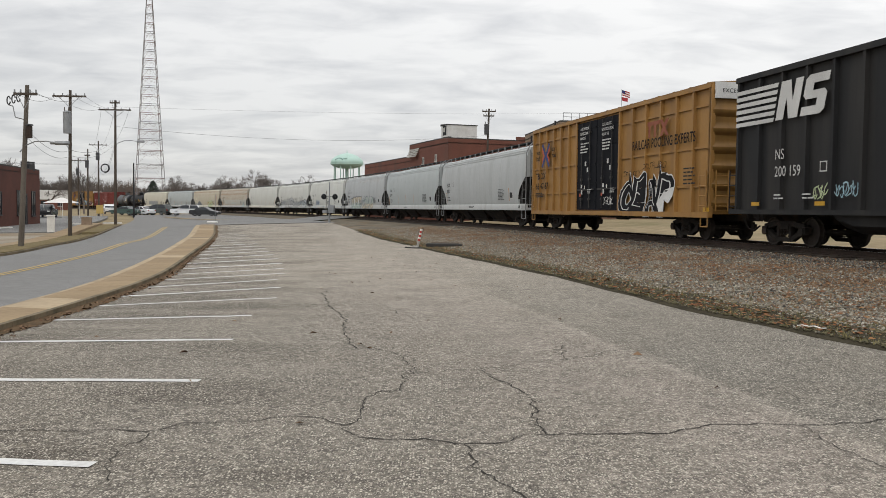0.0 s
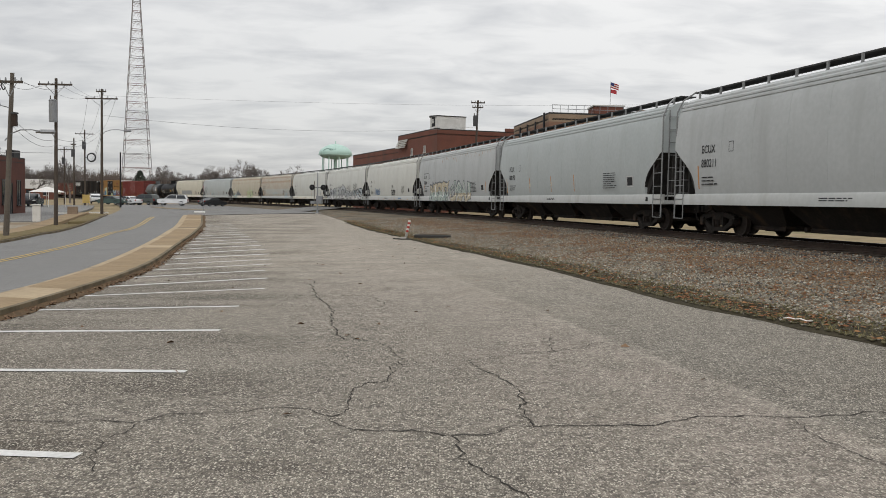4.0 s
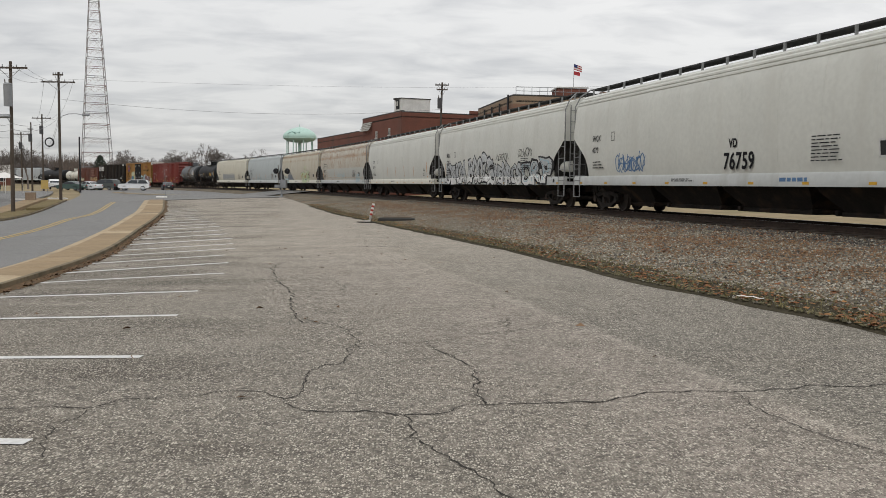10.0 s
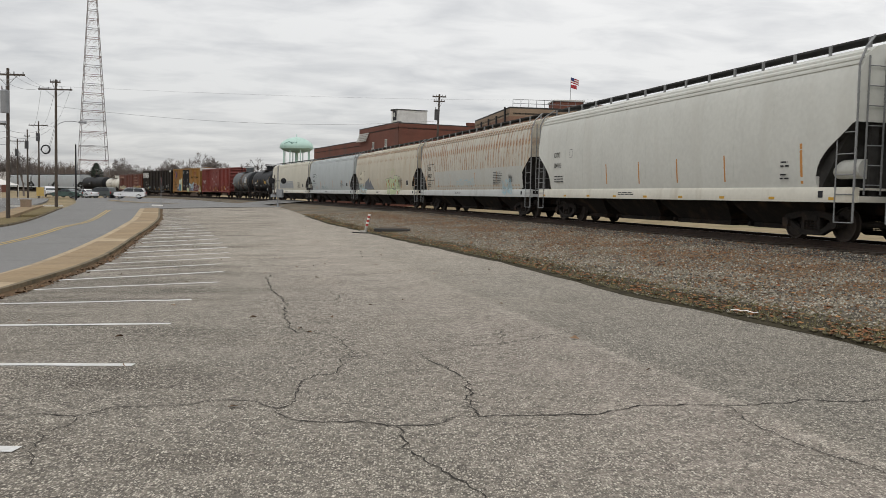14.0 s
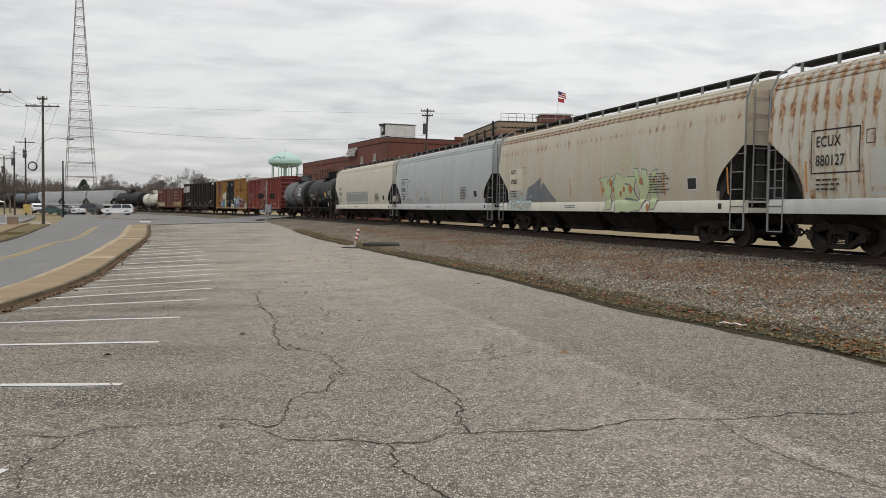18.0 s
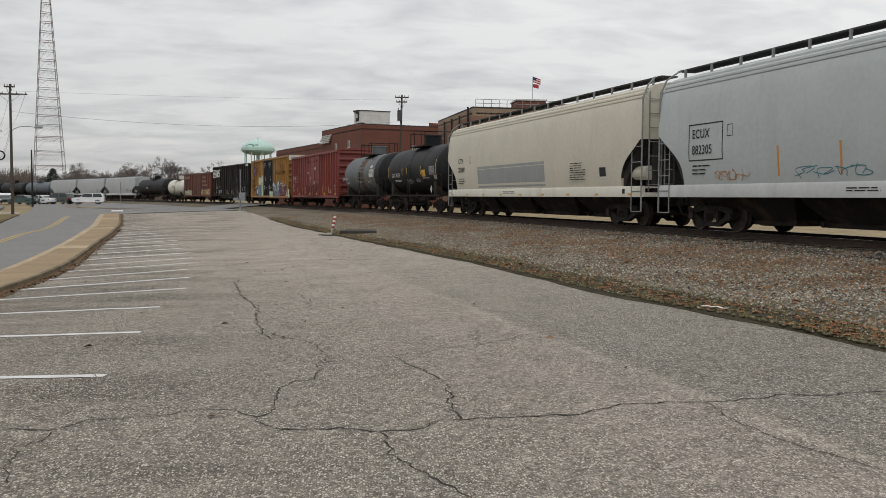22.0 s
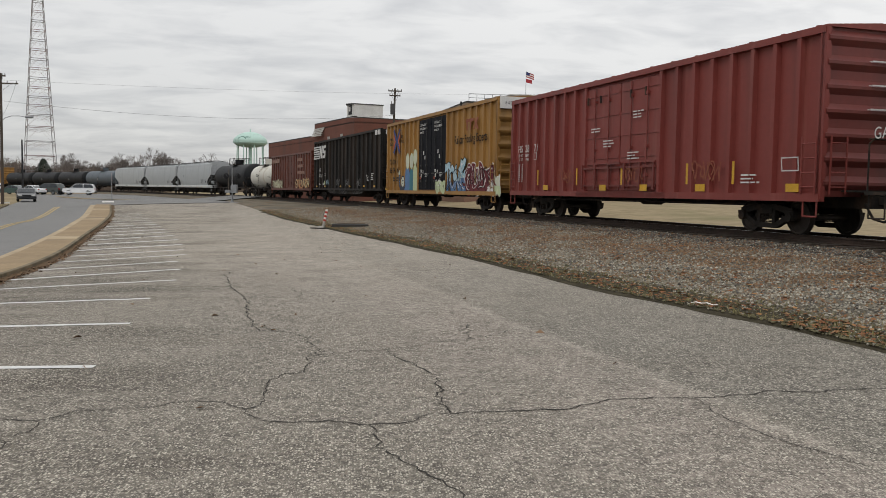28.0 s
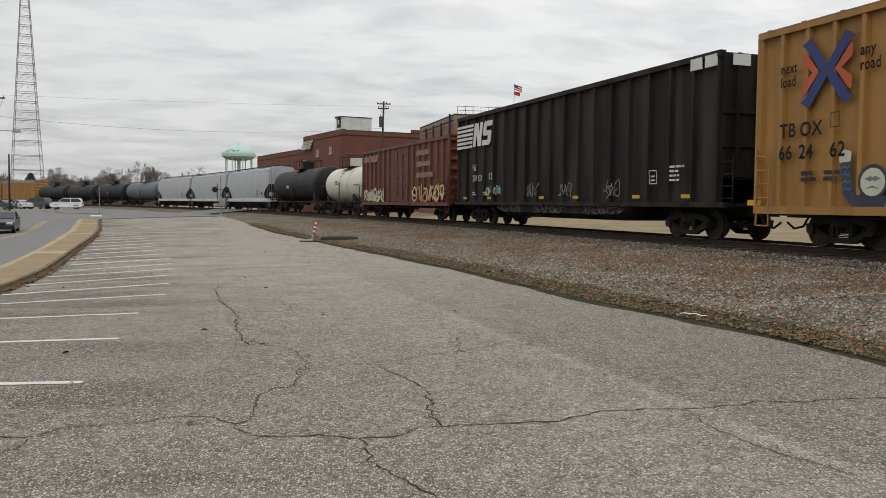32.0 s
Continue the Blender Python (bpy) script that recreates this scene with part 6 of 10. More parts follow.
P_COALGREY = steel("dusty_black_paint", (0.018, 0.0185, 0.0195), (0.040, 0.037, 0.034), at=(0.46, 0.78), rough=0.6, spec=0.22)
P_TANK = steel("black_tank_paint", (0.0115, 0.0125, 0.0145), (0.026, 0.025, 0.025), at=(0.5, 0.8), rough=0.55, spec=0.16)
P_TANKBLUE = steel("faded_blue_grey_tank_paint", (0.085, 0.105, 0.125), (0.06, 0.07, 0.08), at=(0.5, 0.8), rough=0.5)
P_TANKSLATE = steel("slate_tank_paint", (0.10, 0.11, 0.117), (0.062, 0.06, 0.058), at=(0.46, 0.75), rough=0.5)
P_TANKW = steel("white_tank_paint", (0.62, 0.60, 0.53), (0.38, 0.30, 0.20), at=(0.52, 0.78), rough=0.5)
P_BAND = mat("rust_stained_band", (0.13, 0.075, 0.045), (0.06, 0.045, 0.035), rough=0.8, grain=4, blot=1.5, amount=0.9, bump=0.05)
P_RUSTRUN = mat("rust_run", (0.33, 0.20, 0.115), (0.42, 0.31, 0.21), rough=0.95, grain=9, blot=3, amount=0.9, bump=0.05)
P_STENCIL = mat("cream_stencil_field", (0.62, 0.59, 0.47), (0.52, 0.48, 0.38), rough=0.7, bump=0)
P_RUSTED = rusty(steel("rust_streaked_hopper_paint", (0.52, 0.505, 0.435), (0.43, 0.40, 0.325), at=(0.5, 0.8)), ((3.58, 0.26, 0.57), (4.27, 0.14, 0.42)))
rusty(P_BUFF, ((3.65, 0.45, 0.83), (4.22, 0.2, 0.62)))
P_PRIMER = mat("grey_overpaint", (0.30, 0.31, 0.31), (0.26, 0.27, 0.27), rough=0.7, bump=0)
C_CREAM = mat("cream_spray", (0.52, 0.47, 0.34), (0.40, 0.34, 0.24), rough=0.7, bump=0, amount=0.9, blot=2)
C_TEAL = mat("pale_teal_spray", (0.30, 0.42, 0.40), (0.45, 0.47, 0.40), rough=0.7, bump=0, amount=0.9, blot=2)
C_CHROME = mat("silver_spray", (0.50, 0.52, 0.52), (0.36, 0.38, 0.40), rough=0.5, bump=0, blot=2)
C_WHITE = mat("white_spray", (0.70, 0.70, 0.68), (0.55, 0.55, 0.54), rough=0.7, bump=0)
C_BLUE = mat("blue_spray", (0.10, 0.20, 0.36), (0.07, 0.13, 0.25), rough=0.7, bump=0)
C_SKY = mat("sky_blue_spray", (0.22, 0.42, 0.52), (0.42, 0.52, 0.55), rough=0.7, bump=0, blot=3, amount=0.9)
C_GREEN = mat("pale_green_spray", (0.40, 0.50, 0.27), (0.50, 0.53, 0.36), rough=0.7, bump=0, blot=3, amount=0.9)
C_RUSTY = mat("orange_spray", (0.42, 0.20, 0.08), (0.36, 0.16, 0.07), rough=0.7, bump=0)
C_REDS = mat("crimson_spray", (0.17, 0.022, 0.03), (0.085, 0.014, 0.022), rough=0.7, bump=0, blot=4, amount=0.9)
C_SLATE = mat("slate_spray", (0.13, 0.145, 0.17), (0.18, 0.19, 0.2), rough=0.7, bump=0)
C_FADED = mat("faded_white_paint", (0.36, 0.25, 0.20), (0.16, 0.07, 0.05), rough=0.8, bump=0, blot=3, amount=0.9)
C_DUST = mat("dusty_chalk", (0.24, 0.24, 0.24), (0.12, 0.12, 0.12), rough=0.8, bump=0)
C_INKBLUE = mat("ink_blue_spray", (0.022, 0.03, 0.05), (0.05, 0.06, 0.08), rough=0.7, bump=0)
C_NAVY = mat("navy_paint", (0.035, 0.05, 0.17), rough=0.6, bump=0)
C_ORANGE = mat("red_orange_paint", (0.46, 0.10, 0.05), rough=0.6, bump=0)
C_MAROON = mat("faded_maroon_paint", (0.20, 0.05, 0.035), (0.27, 0.10, 0.05), rough=0.7, bump=0)

C_BLACK = mat("black_spray", (0.009, 0.009, 0.011), (0.02, 0.02, 0.022), rough=0.7, bump=0, amount=0.5, spec=0.08)
C_DEEPTEAL = mat("teal_spray", (0.05, 0.20, 0.23), (0.04, 0.14, 0.18), rough=0.7, bump=0)
C_FACE = mat("pale_cream_spray", (0.55, 0.56, 0.44), (0.42, 0.44, 0.36), rough=0.7, bump=0)
M_DARKBAR = mat("dark_lock_bar", (0.022, 0.023, 0.027), (0.05, 0.046, 0.042), rough=0.6, bump=0)
CUTS = (1.355, 1.365, 1.55, 1.9, 2.3)

P_BLUISH = steel("overpainted_cream_grey", (0.475, 0.48, 0.445), (0.41, 0.40, 0.35), at=(0.5, 0.8))

CARS = []   # (car, where along the train its middle is, half the bogie spacing)


def put(car, u0, u1, inset=2.55):
    CARS.append((car, (u0 + u1) / 2, (u1 - u0) / 2 - inset))
    return car


HS = lambda z: hopper_side(z) if z > 1.36 else 1.566
U = [-63.95 + 20.6 * i for i in range(11)]


def patch(car, x, z, w, h, material, name="stencil_panel", y=None):
    """A painted rectangle that follows a hopper's bowed side."""
    g = G()
    k = 4
    for i in range(k + 1):
        q = z + h * i / k
        yy = (HS(q) if y is None else y) + 0.005
        g.v += [(x, yy, q), (x - w, yy, q)]
    for i in range(k):
        g.f.append((2 * i, 2 * i + 1, 2 * i + 3, 2 * i + 2))
    return part(name, g, material, car)


def frame_box(car, x, z, w, h, t=0.035, material=None):
    for a, b, c, d in ((x, z, w, t), (x, z + h - t, w, t), (x, z, t, h), (x - w + t, z, t, h)):
        patch(car, a, b, c, d, material or M_INK, "stencil_frame")


def hopper_marks(car, mark, number, x=7.95, boxed=False, dash=(8.0,), seed=1, zt=2.5, size=0.36, data=True):
    side_text("reporting_mark", mark, size, x, zt + 0.25, HS(zt) + 0.012, M_INK, car, bold=0.004)
    side_text("reporting_mark", number, size, x, zt - 0.2, HS(zt) + 0.012, M_INK, car, bold=0.004)
    if boxed:
        frame_box(car, x + 0.18, zt - 0.5, 1.62, 1.05)
    bars(car, x, zt - 0.62, HS(1.85) + 0.012, 1.05, 3, M_INK, h=0.038, pitch=0.11, seed=seed)
    if data:
        bars(car, -4.75, 2.22, HS(2.0) + 0.02, 1.35, 8, M_INK, h=0.028, pitch=0.085, seed=seed + 3)
        patch(car, -7.0, 1.68, 0.46, 0.32, M_INK, "data_panel")
        frame_box(car, -6.96, 1.63, 0.54, 0.42, 0.04, M_CHALK)
    else:
        for z in (2.0, 1.68):
            bars(car, -7.15, z, HS(1.85) + 0.014, 0.36, 2, M_INK, h=0.04, pitch=0.1, seed=seed + 3)
    frame_box(car, x - 1.62, zt + 0.12, 0.26, 0.32, 0.02)
    for i, d in enumerate(dash):
        patch(car, d, 1.5, 0.07, 0.75, M_ORANGE, "paint_dash")
    bars(car, 2.0, 1.2, 1.562, 1.4, 2, M_INK, h=0.03, pitch=0.06, seed=seed + 5)
    part("placard_slot", G().box(-8.75, -8.6, 1.56, 1.575, 1.08, 1.24), M_INK, car)


def rust_streaks(car, x0, x1, z0, z1, n, seed, w=0.16, m=None):
    """Separate runs of rust that hang from a seam."""
    rnd = random.Random(seed)
    g = G()
    for i in range(n):
        x = x0 + (x1 - x0) * (i + rnd.uniform(0.1, 0.9)) / n
        h = (z1 - z0) * rnd.uniform(0.35, 1.0)
        ww = w * rnd.uniform(0.12, 0.5)
        n0 = len(g.v)
        q = z1 - (z1 - z0) * rnd.random() ** 2 * 0.7
        zz = [q, q - 0.3 * h, q - 0.7 * h, q - h]
        for z, f in zip(zz, (1.0, 0.9, 0.6, 0.15)):
            g.v += [(x - ww * f / 2, HS(z) + 0.004, z), (x + ww * f / 2, HS(z) + 0.004, z)]
        for k in range(3):
            g.f.append((n0 + 2 * k, n0 + 2 * k + 1, n0 + 2 * k + 3, n0 + 2 * k + 2))
    ob = part("rust_run", g, m or P_RUSTRUN, car)
    ob["kind"] = "stuff"
    return ob


def tbox(label, u0, u1, first):
    ribs = 6 if first else 8
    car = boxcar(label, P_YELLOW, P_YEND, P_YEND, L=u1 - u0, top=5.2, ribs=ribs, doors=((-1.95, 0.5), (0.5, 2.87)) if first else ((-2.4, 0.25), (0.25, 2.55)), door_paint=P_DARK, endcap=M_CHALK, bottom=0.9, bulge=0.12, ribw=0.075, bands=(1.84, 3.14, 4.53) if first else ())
    y = 1.55 + 0.012
    # crossed arrows emblem near the far end
    cx, cz = (6.9, 4.02) if not first else (7.1, 3.8)
    k = 1.0 if not first else 0.8
    def shape(pts, lift, m, text):
        part("emblem", G().prism([(cx + k * a, cz + k * b) for a, b in pts], "y", y + lift, y + lift + 0.004), m, car, text, smooth=0)
    for q in (1, -1):
        shape([(q * u, v) for u, v in ((0.80, 0.66), (0.72, 0.70), (0.50, 0.80), (0.46, 0.72), (-0.01, 0.13), (-0.01, -0.13), (0.46, -0.72), (0.50, -0.80), (0.72, -0.70), (0.80, -0.66), (0.66, -0.56), (0.19, 0.0), (0.66, 0.56))], 0.0012 * (q > 0), C_NAVY, "navy bent arm of the crossed emblem")
        shape([(q * u, v) for u, v in ((0.74, 0.50), (0.74, 0.22), (0.44, 0.0), (0.74, -0.22), (0.74, -0.50), (0.66, -0.48), (0.245, 0.0), (0.66, 0.48))], 0.0024, C_ORANGE, "red bent arm of the crossed emblem")
    for text, a, b in (("next", 1.5, 0.2), ("load", 1.5, -0.12), ("any", -0.95, 0.28), ("road", -0.95, -0.04)):
        side_text("slogan", text, 0.34, cx + a, cz + b, y, C_BLACK, car, bold=0.006)
    if first:
        side_text("reporting_mark", "TB OX", 0.46, cx + 1.5, 2.74, y, C_BLACK, car, stretch=1.05, bold=0.008)
        side_text("reporting_mark", "66 47 67", 0.46, cx + 1.5, 2.22, y, C_BLACK, car, stretch=1.12, bold=0.008)
    else:
        for text, dx, z in (("TB", 1.48, 2.74), ("OX", 0.8, 2.74), ("66", 1.5, 2.22), ("24", 0.82, 2.22), ("62", -0.15, 2.22)):
            side_text("reporting_mark", text, 0.46, cx + dx, z, y, C_BLACK, car, stretch=0.98, bold=0.008)
        frame_box(car, cx - 0.2, 2.72, 0.28, 0.34, 0.02, M_INK)
        for dx, z, w in ((0.72, 1.78, 0.5), (0.72, 1.64, 0.5), (0.0, 1.78, 0.55), (0.0, 1.64, 0.5)):
            bars(car, cx + dx, z, y, w, 1, M_INK, h=0.09, seed=int(60 + z * 20 + dx))
    if first:
        bars(car, cx + 1.5, 1.9, y, 1.6, 3, M_INK)
    side_text("slogan", "RAILCAR POOLING EXPERTS" if first else "Railcar Pooling Experts", 0.5 if first else 0.58, -3.28 if first else -3.74, 3.53, y, C_BLACK, car, stretch=0.74 if first else 0.76, bold=0.009)
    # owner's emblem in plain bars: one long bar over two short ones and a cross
    ox, oz, ow = (-4.6, 4.36, 0.6) if first else (-5.3, 4.5, 0.55)
    for q0, q1, r0, r1 in ((0.0, 1.0, -0.15, 0.0), (0.1, 0.26, -ow, -0.15), (0.55, 0.71, -ow, -0.15)):
        part("emblem", G().box(ox - q1, ox - q0, y, y + 0.004, oz + r0, oz + r1), C_MAROON, car, "faded maroon bar of the owner's emblem", smooth=0)
    for q in (0, 1):
        ends = (oz, oz - ow) if q else (oz - ow, oz)
        part("emblem", G().prism([(ox - 1.0, ends[0]), (ox - 1.22, ends[0]), (ox - 1.72, ends[1]), (ox - 1.5, ends[1])], "y", y + 0.001 * q, y + 0.004 + 0.001 * q), C_MAROON, car, "faded maroon arm of the owner's emblem", smooth=0)
    # warnings on the doors, with small plates below
    dm = 0.5 if first else 0.25
    for x, rows in ((dm + 1.75, ("CLOSE THIS DOOR", "BEFORE CLOSING", "MAIN DOOR")), (dm - 0.75, ("CLOSE AND LOCK", "BOTH DOORS BEFORE", "MOVING CAR"))):
        for i, text in enumerate(rows):
            side_text("door_warning", text, 0.17, x, 4.68 - 0.21 * i, 1.585, M_CHALK, car, stretch=0.66, bold=0.003)
        if first:
            bars(car, x - 0.05, 4.05, 1.585, 0.95, 4, M_CHALK, h=0.06, pitch=0.13, seed=int(x * 10))
        for dx, z, w, hh, m in ((-0.1, 3.0, 0.16, 0.2, M_CHALK), (-0.35, 2.72, 0.14, 0.2, M_CHALK), (0.35, 2.0, 0.18, 0.16, M_CHALK), (0.3, 1.72, 0.14, 0.2, M_CHALK), (0.5, 1.62, 0.16, 0.14, C_ORANGE), (-0.05, 1.95, 0.1, 0.16, M_CHALK)):
            part("door_plate", G().box(x - 0.5 + dx - w, x - 0.5 + dx, 1.583, 1.588, z, z + hh), m, car)
        bars(car, x - 0.95, 1.95, 1.585, 0.55, 3, M_CHALK, h=0.03, pitch=0.08, seed=int(x * 7))
    spray(car, dm - 1.1, dm - 2.0, 1.2, 1.65, lambda z: 1.585, (C_WHITE, C_WHITE), 30, fill=False, outline=C_WHITE, letters=4)
    part("reflector_plate", G().box(9.0, 9.5, y, y + 0.006, 0.98, 1.12) if not first else G().box(-9.3, -8.9, y, y + 0.006, 0.98, 1.12), M_REFLY, car)
    # small writing on the white end panel
    m = Matrix.Translation((-(u1 - u0) / 2 + 0.62 - 0.095, 1.2, 4.97)) @ Euler((radians(90), 0, radians(-90))).to_matrix().to_4x4()
    lettering("end_lettering", "EXCESS HEIGHT CAR", 0.2, M_INK, car, m)
    fy = lambda z: 1.556
    if first:
        bubble(car, "CEAP", -2.25, -6.7, 0.8, 2.3, fy, C_BLACK, C_BLACK, C_WHITE, 4, (), C_WHITE, 0.4, 0.10, 0.03, 0.2)
        for q, hh in ((-2.9, 2.55), (-4.1, 2.5), (-5.0, 2.35), (-5.5, 2.75)):
            spike = [(q, 1.9), (q - 0.15, 2.2), (q - 0.2, hh), (q - 0.4, 2.15), (q - 0.45, 1.9)]
            part("graffiti", G().prism([(p + 0.05 * (p - q), z + 0.06) for p, z in spike], "y", 1.559, 1.561), C_WHITE, car, smooth=0)
            part("graffiti", G().prism(spike, "y", 1.5625, 1.564), C_BLACK, car, smooth=0)
        spray(car, -2.5, -4.2, 2.35, 2.6, fy, (C_BLACK, C_BLACK), 81, fill=False, outline=C_BLACK, letters=6)
        spray(car, -4.3, -6.2, 2.55, 2.85, fy, (C_BLACK, C_BLACK), 82, fill=False, outline=C_BLACK, letters=6)
        bars(car, -5.9, 2.4, y, 0.5, 6, M_INK, h=0.05, pitch=0.13, seed=83)
        bars(car, -7.5, 2.5, y, 0.9, 5, M_INK, h=0.05, pitch=0.13, seed=84)
    else:
        bubble(car, "TONE", -2.3, -5.4, 0.8, 2.45, fy, C_SKY, C_BLUE, C_BLACK, 11, (), C_WHITE, 0.45, 0.07, 0.03)
        spray(car, -2.4, -9.0, 0.9, 2.2, lambda z: 1.567, (C_BLACK, C_BLACK), 90, fill=False, outline=C_BLACK, letters=11, thin=0.03)
        bubble(car, "GUBS", -5.2, -9.1, 0.75, 2.3, fy, C_REDS, C_REDS, C_WHITE, 12, (), C_WHITE, 0.4, 0.10, 0.035)
        bubble(car, "II", -8.95, -9.75, 0.75, 1.65, fy, C_FACE, C_GREEN, C_WHITE, 14, (), None, 0.5, 0.06, 0.015)
        # sprayed figures: plain columns of colour with oval tops
        for n, (xa, xb, zt, hx, hz, m) in enumerate(((5.0, 4.08, 2.38, 4.52, 2.72, C_BLUE), (4.08, 3.36, 2.3, 3.7, 2.7, C_DEEPTEAL), (3.36, 2.62, 2.5, 2.98, 2.92, C_GREEN))):
            dy = 1.557 + 0.002 * n
            mid = (xa + xb) / 2
            shape = [(xa, 0.85), (xa, zt - 0.35), (xa - 0.12, zt - 0.1), (mid, zt), (xb + 0.12, zt - 0.1), (xb, zt - 0.35), (xb, 0.85)]
            part("graffiti", G().prism(shape, "y", dy, dy + 0.0015), m, car, smooth=0)
            for r, q, mm in ((1.15, 0.003, C_GREEN), (1.0, 0.0045, C_FACE)):
                part("graffiti", G().prism([(hx + 0.33 * r * math.cos(a), hz + 0.42 * r * math.sin(a)) for a in np.linspace(0, 6.283, 19)[:-1]], "y", dy + q, dy + q + 0.001), mm, car, smooth=0)
        oval = lambda rx, rz, cz2=1.5: [(5.5 + rx * math.cos(a), cz2 + rz * math.sin(a)) for a in np.linspace(0, 6.283, 19)[:-1]]
        def daub(pts, lift, m):
            part("graffiti", G().prism(pts, "y", 1.557 + lift, 1.558 + lift), m, car, smooth=0)
        daub([(6.42, 1.95), (6.12, 1.98), (6.08, 1.5), (5.95, 1.22), (5.1, 1.2), (4.95, 0.92), (6.0, 0.92), (6.32, 1.25)], 0.0, C_INKBLUE)
        daub([(6.44, 1.93), (6.46, 2.12), (6.3, 2.22), (6.1, 2.16), (6.12, 1.95)], 0.0015, C_FACE)
        daub(oval(0.4, 0.37), 0.0015, C_INKBLUE)
        daub(oval(0.33, 0.30, 1.49), 0.003, C_FACE)
        daub([(5.72, 1.56), (5.55, 1.62), (5.5, 1.58), (5.44, 1.62), (5.28, 1.56), (5.44, 1.5), (5.5, 1.54), (5.56, 1.5)], 0.0045, C_SLATE)
        daub([(5.7, 1.34), (5.5, 1.42), (5.3, 1.34), (5.5, 1.37)], 0.0045, C_SLATE)
        for i in range(4):
            z = 1.82 - 0.16 * i
            x = 6.38 - 0.02 * i
            daub([(x, z), (x - 0.09, z + 0.05), (x - 0.17, z), (x - 0.25, z + 0.05), (x - 0.25, z + 0.02), (x - 0.17, z - 0.03), (x - 0.09, z + 0.02), (x, z - 0.03)], 0.003, C_BLUE)
        daub([(5.0, 1.35), (4.75, 1.3), (4.7, 0.92), (5.2, 0.92)], 0.0015, C_BLUE)
        spray(car, -0.9, -2.4, 0.85, 1.5, lambda z: 1.585, (C_GREEN, C_GREEN), 13, letters=3, outline=C_GREEN)
    return put(car, u0, u1, 3.0)


def big_gondola(label, u0, u1, first):
    car = gondola(label, P_COALGREY if first else P_COAL, L=u1 - u0, top=5.06)
    y = 1.556
    e = (u1 - u0) / 2 - 0.75
    side_text("reporting_mark", "NS", 0.42, e - 2.15, 2.62, y, M_CHALK, car)
    side_text("reporting_mark", "200 159" if first else "200 131", 0.42, e - 2.15, 2.13, y, M_CHALK, car)
    bars(car, e - 2.15, 1.5, y, 0.5, 2, M_CHALK, h=0.04, pitch=0.1)
    bars(car, e - 3.5, 1.5, y, 0.6, 2, M_CHALK, h=0.04, pitch=0.1)
    for a, b, c, d in ((4.22, 2.06, 0.3, 0.03), (4.22, 2.31, 0.3, 0.03), (4.22, 2.06, 0.03, 0.28), (4.49, 2.06, 0.03, 0.28)):
        part("stencil_frame", G().box(e - a - c, e - a, y, y + 0.004, b, b + d), M_CHALK, car)
    for x in (e - 1.0, e - 4.05, 0.8, -2.0, -6.0, -8.6):
        part("reflector_plate", G().box(x - 0.42, x, y, y + 0.005, 1.17, 1.28), M_REFLY, car)
    fy = lambda z: 1.552
    spray(car, 6.35, 5.8, 1.27, 1.8, fy, (C_GREEN, C_GREEN), 31, fill=False, outline=C_GREEN, letters=3)
    spray(car, 5.5, 4.6, 1.36, 1.8, fy, (C_SKY, C_SKY), 32, fill=False, outline=C_SKY, letters=5)
    if not first:
        for x, k in ((1.9, 33), (-0.9, 34), (-4.2, 35)):
            spray(car, x, x - 1.0, 1.2, 1.8, fy, (C_SLATE, C_SLATE), k, fill=False, outline=C_DUST, letters=4)
        fy2 = lambda z: 1.425
        for x, k in ((5.2, 36), (1.5, 37), (-2.6, 38)):
            spray(car, x, x - 2.6, 0.62, 0.95, fy2, (C_SLATE, C_SLATE), k, fill=False, outline=C_DUST, letters=7)
        frame_box(car, -6.95, 1.6, 0.42, 0.42, 0.03, M_CHALK)
        bars(car, -7.02, 1.86, y, 0.26, 2, M_CHALK, h=0.05, pitch=0.12, seed=92)
        bars(car, -8.0, 2.12, y, 0.75, 4, M_CHALK, h=0.06, pitch=0.13, seed=93)
    return put(car, u0, u1, 2.7)


big_gondola("grimy black high-sided gondola with white striped emblem", -106.0, -83.8, True)
tbox("ochre yellow boxcar with dark double doors and black-and-white graffiti", -83.6, -63.9, True)

h = put(hopper("weathered light grey covered hopper with pale sill", P_GREY, P_SILL, tape=False), U[0], U[1])
hopper_marks(h, "ECUX", "880211", seed=1, dash=(8.2, -6.8))
h = put(hopper("cool grey covered hopper with orange paint dashes", P_COOL, P_SILL, tape=False), U[1], U[2])
hopper_marks(h, "ECUX", "880190", seed=2, dash=(8.5, 4.63, 1.48, -1.47))
for x in (4.66, 1.5):
    patch(h, x, 1.78, 0.2, 0.2, P_STENCIL, "paper_card")
h = put(hopper("light grey covered hopper with cream and teal graffiti", P_GREY, P_SILL, tape=False), U[2], U[3])
hopper_marks(h, "ECUX", "880444", seed=3, boxed=True, dash=(8.0, 4.5, -7.9), zt=2.55)
rust_streaks(h, 3, -8.5, 3.85, 4.16, 26, 5, 0.2)
bubble(h, "RISIT", 6.1, 0.6, 0.99, 2.35, HS, C_CREAM, C_TEAL, C_SLATE, 41, CUTS, C_WHITE, 0.5)
spray(h, 6.0, -4.4, 1.02, 2.15, lambda z: HS(z) + 0.009, (C_SLATE, C_SLATE), 89, fill=False, outline=C_SLATE, letters=12, thin=0.02)
bubble(h, "CYBAJ", 0.35, -4.6, 0.99, 2.32, HS, C_TEAL, C_CREAM, C_SLATE, 42, CUTS, C_WHITE, 0.42)
h = put(hopper("pale grey covered hopper with small blue and black tags", P_WARM, P_SILL), U[3], U[4])
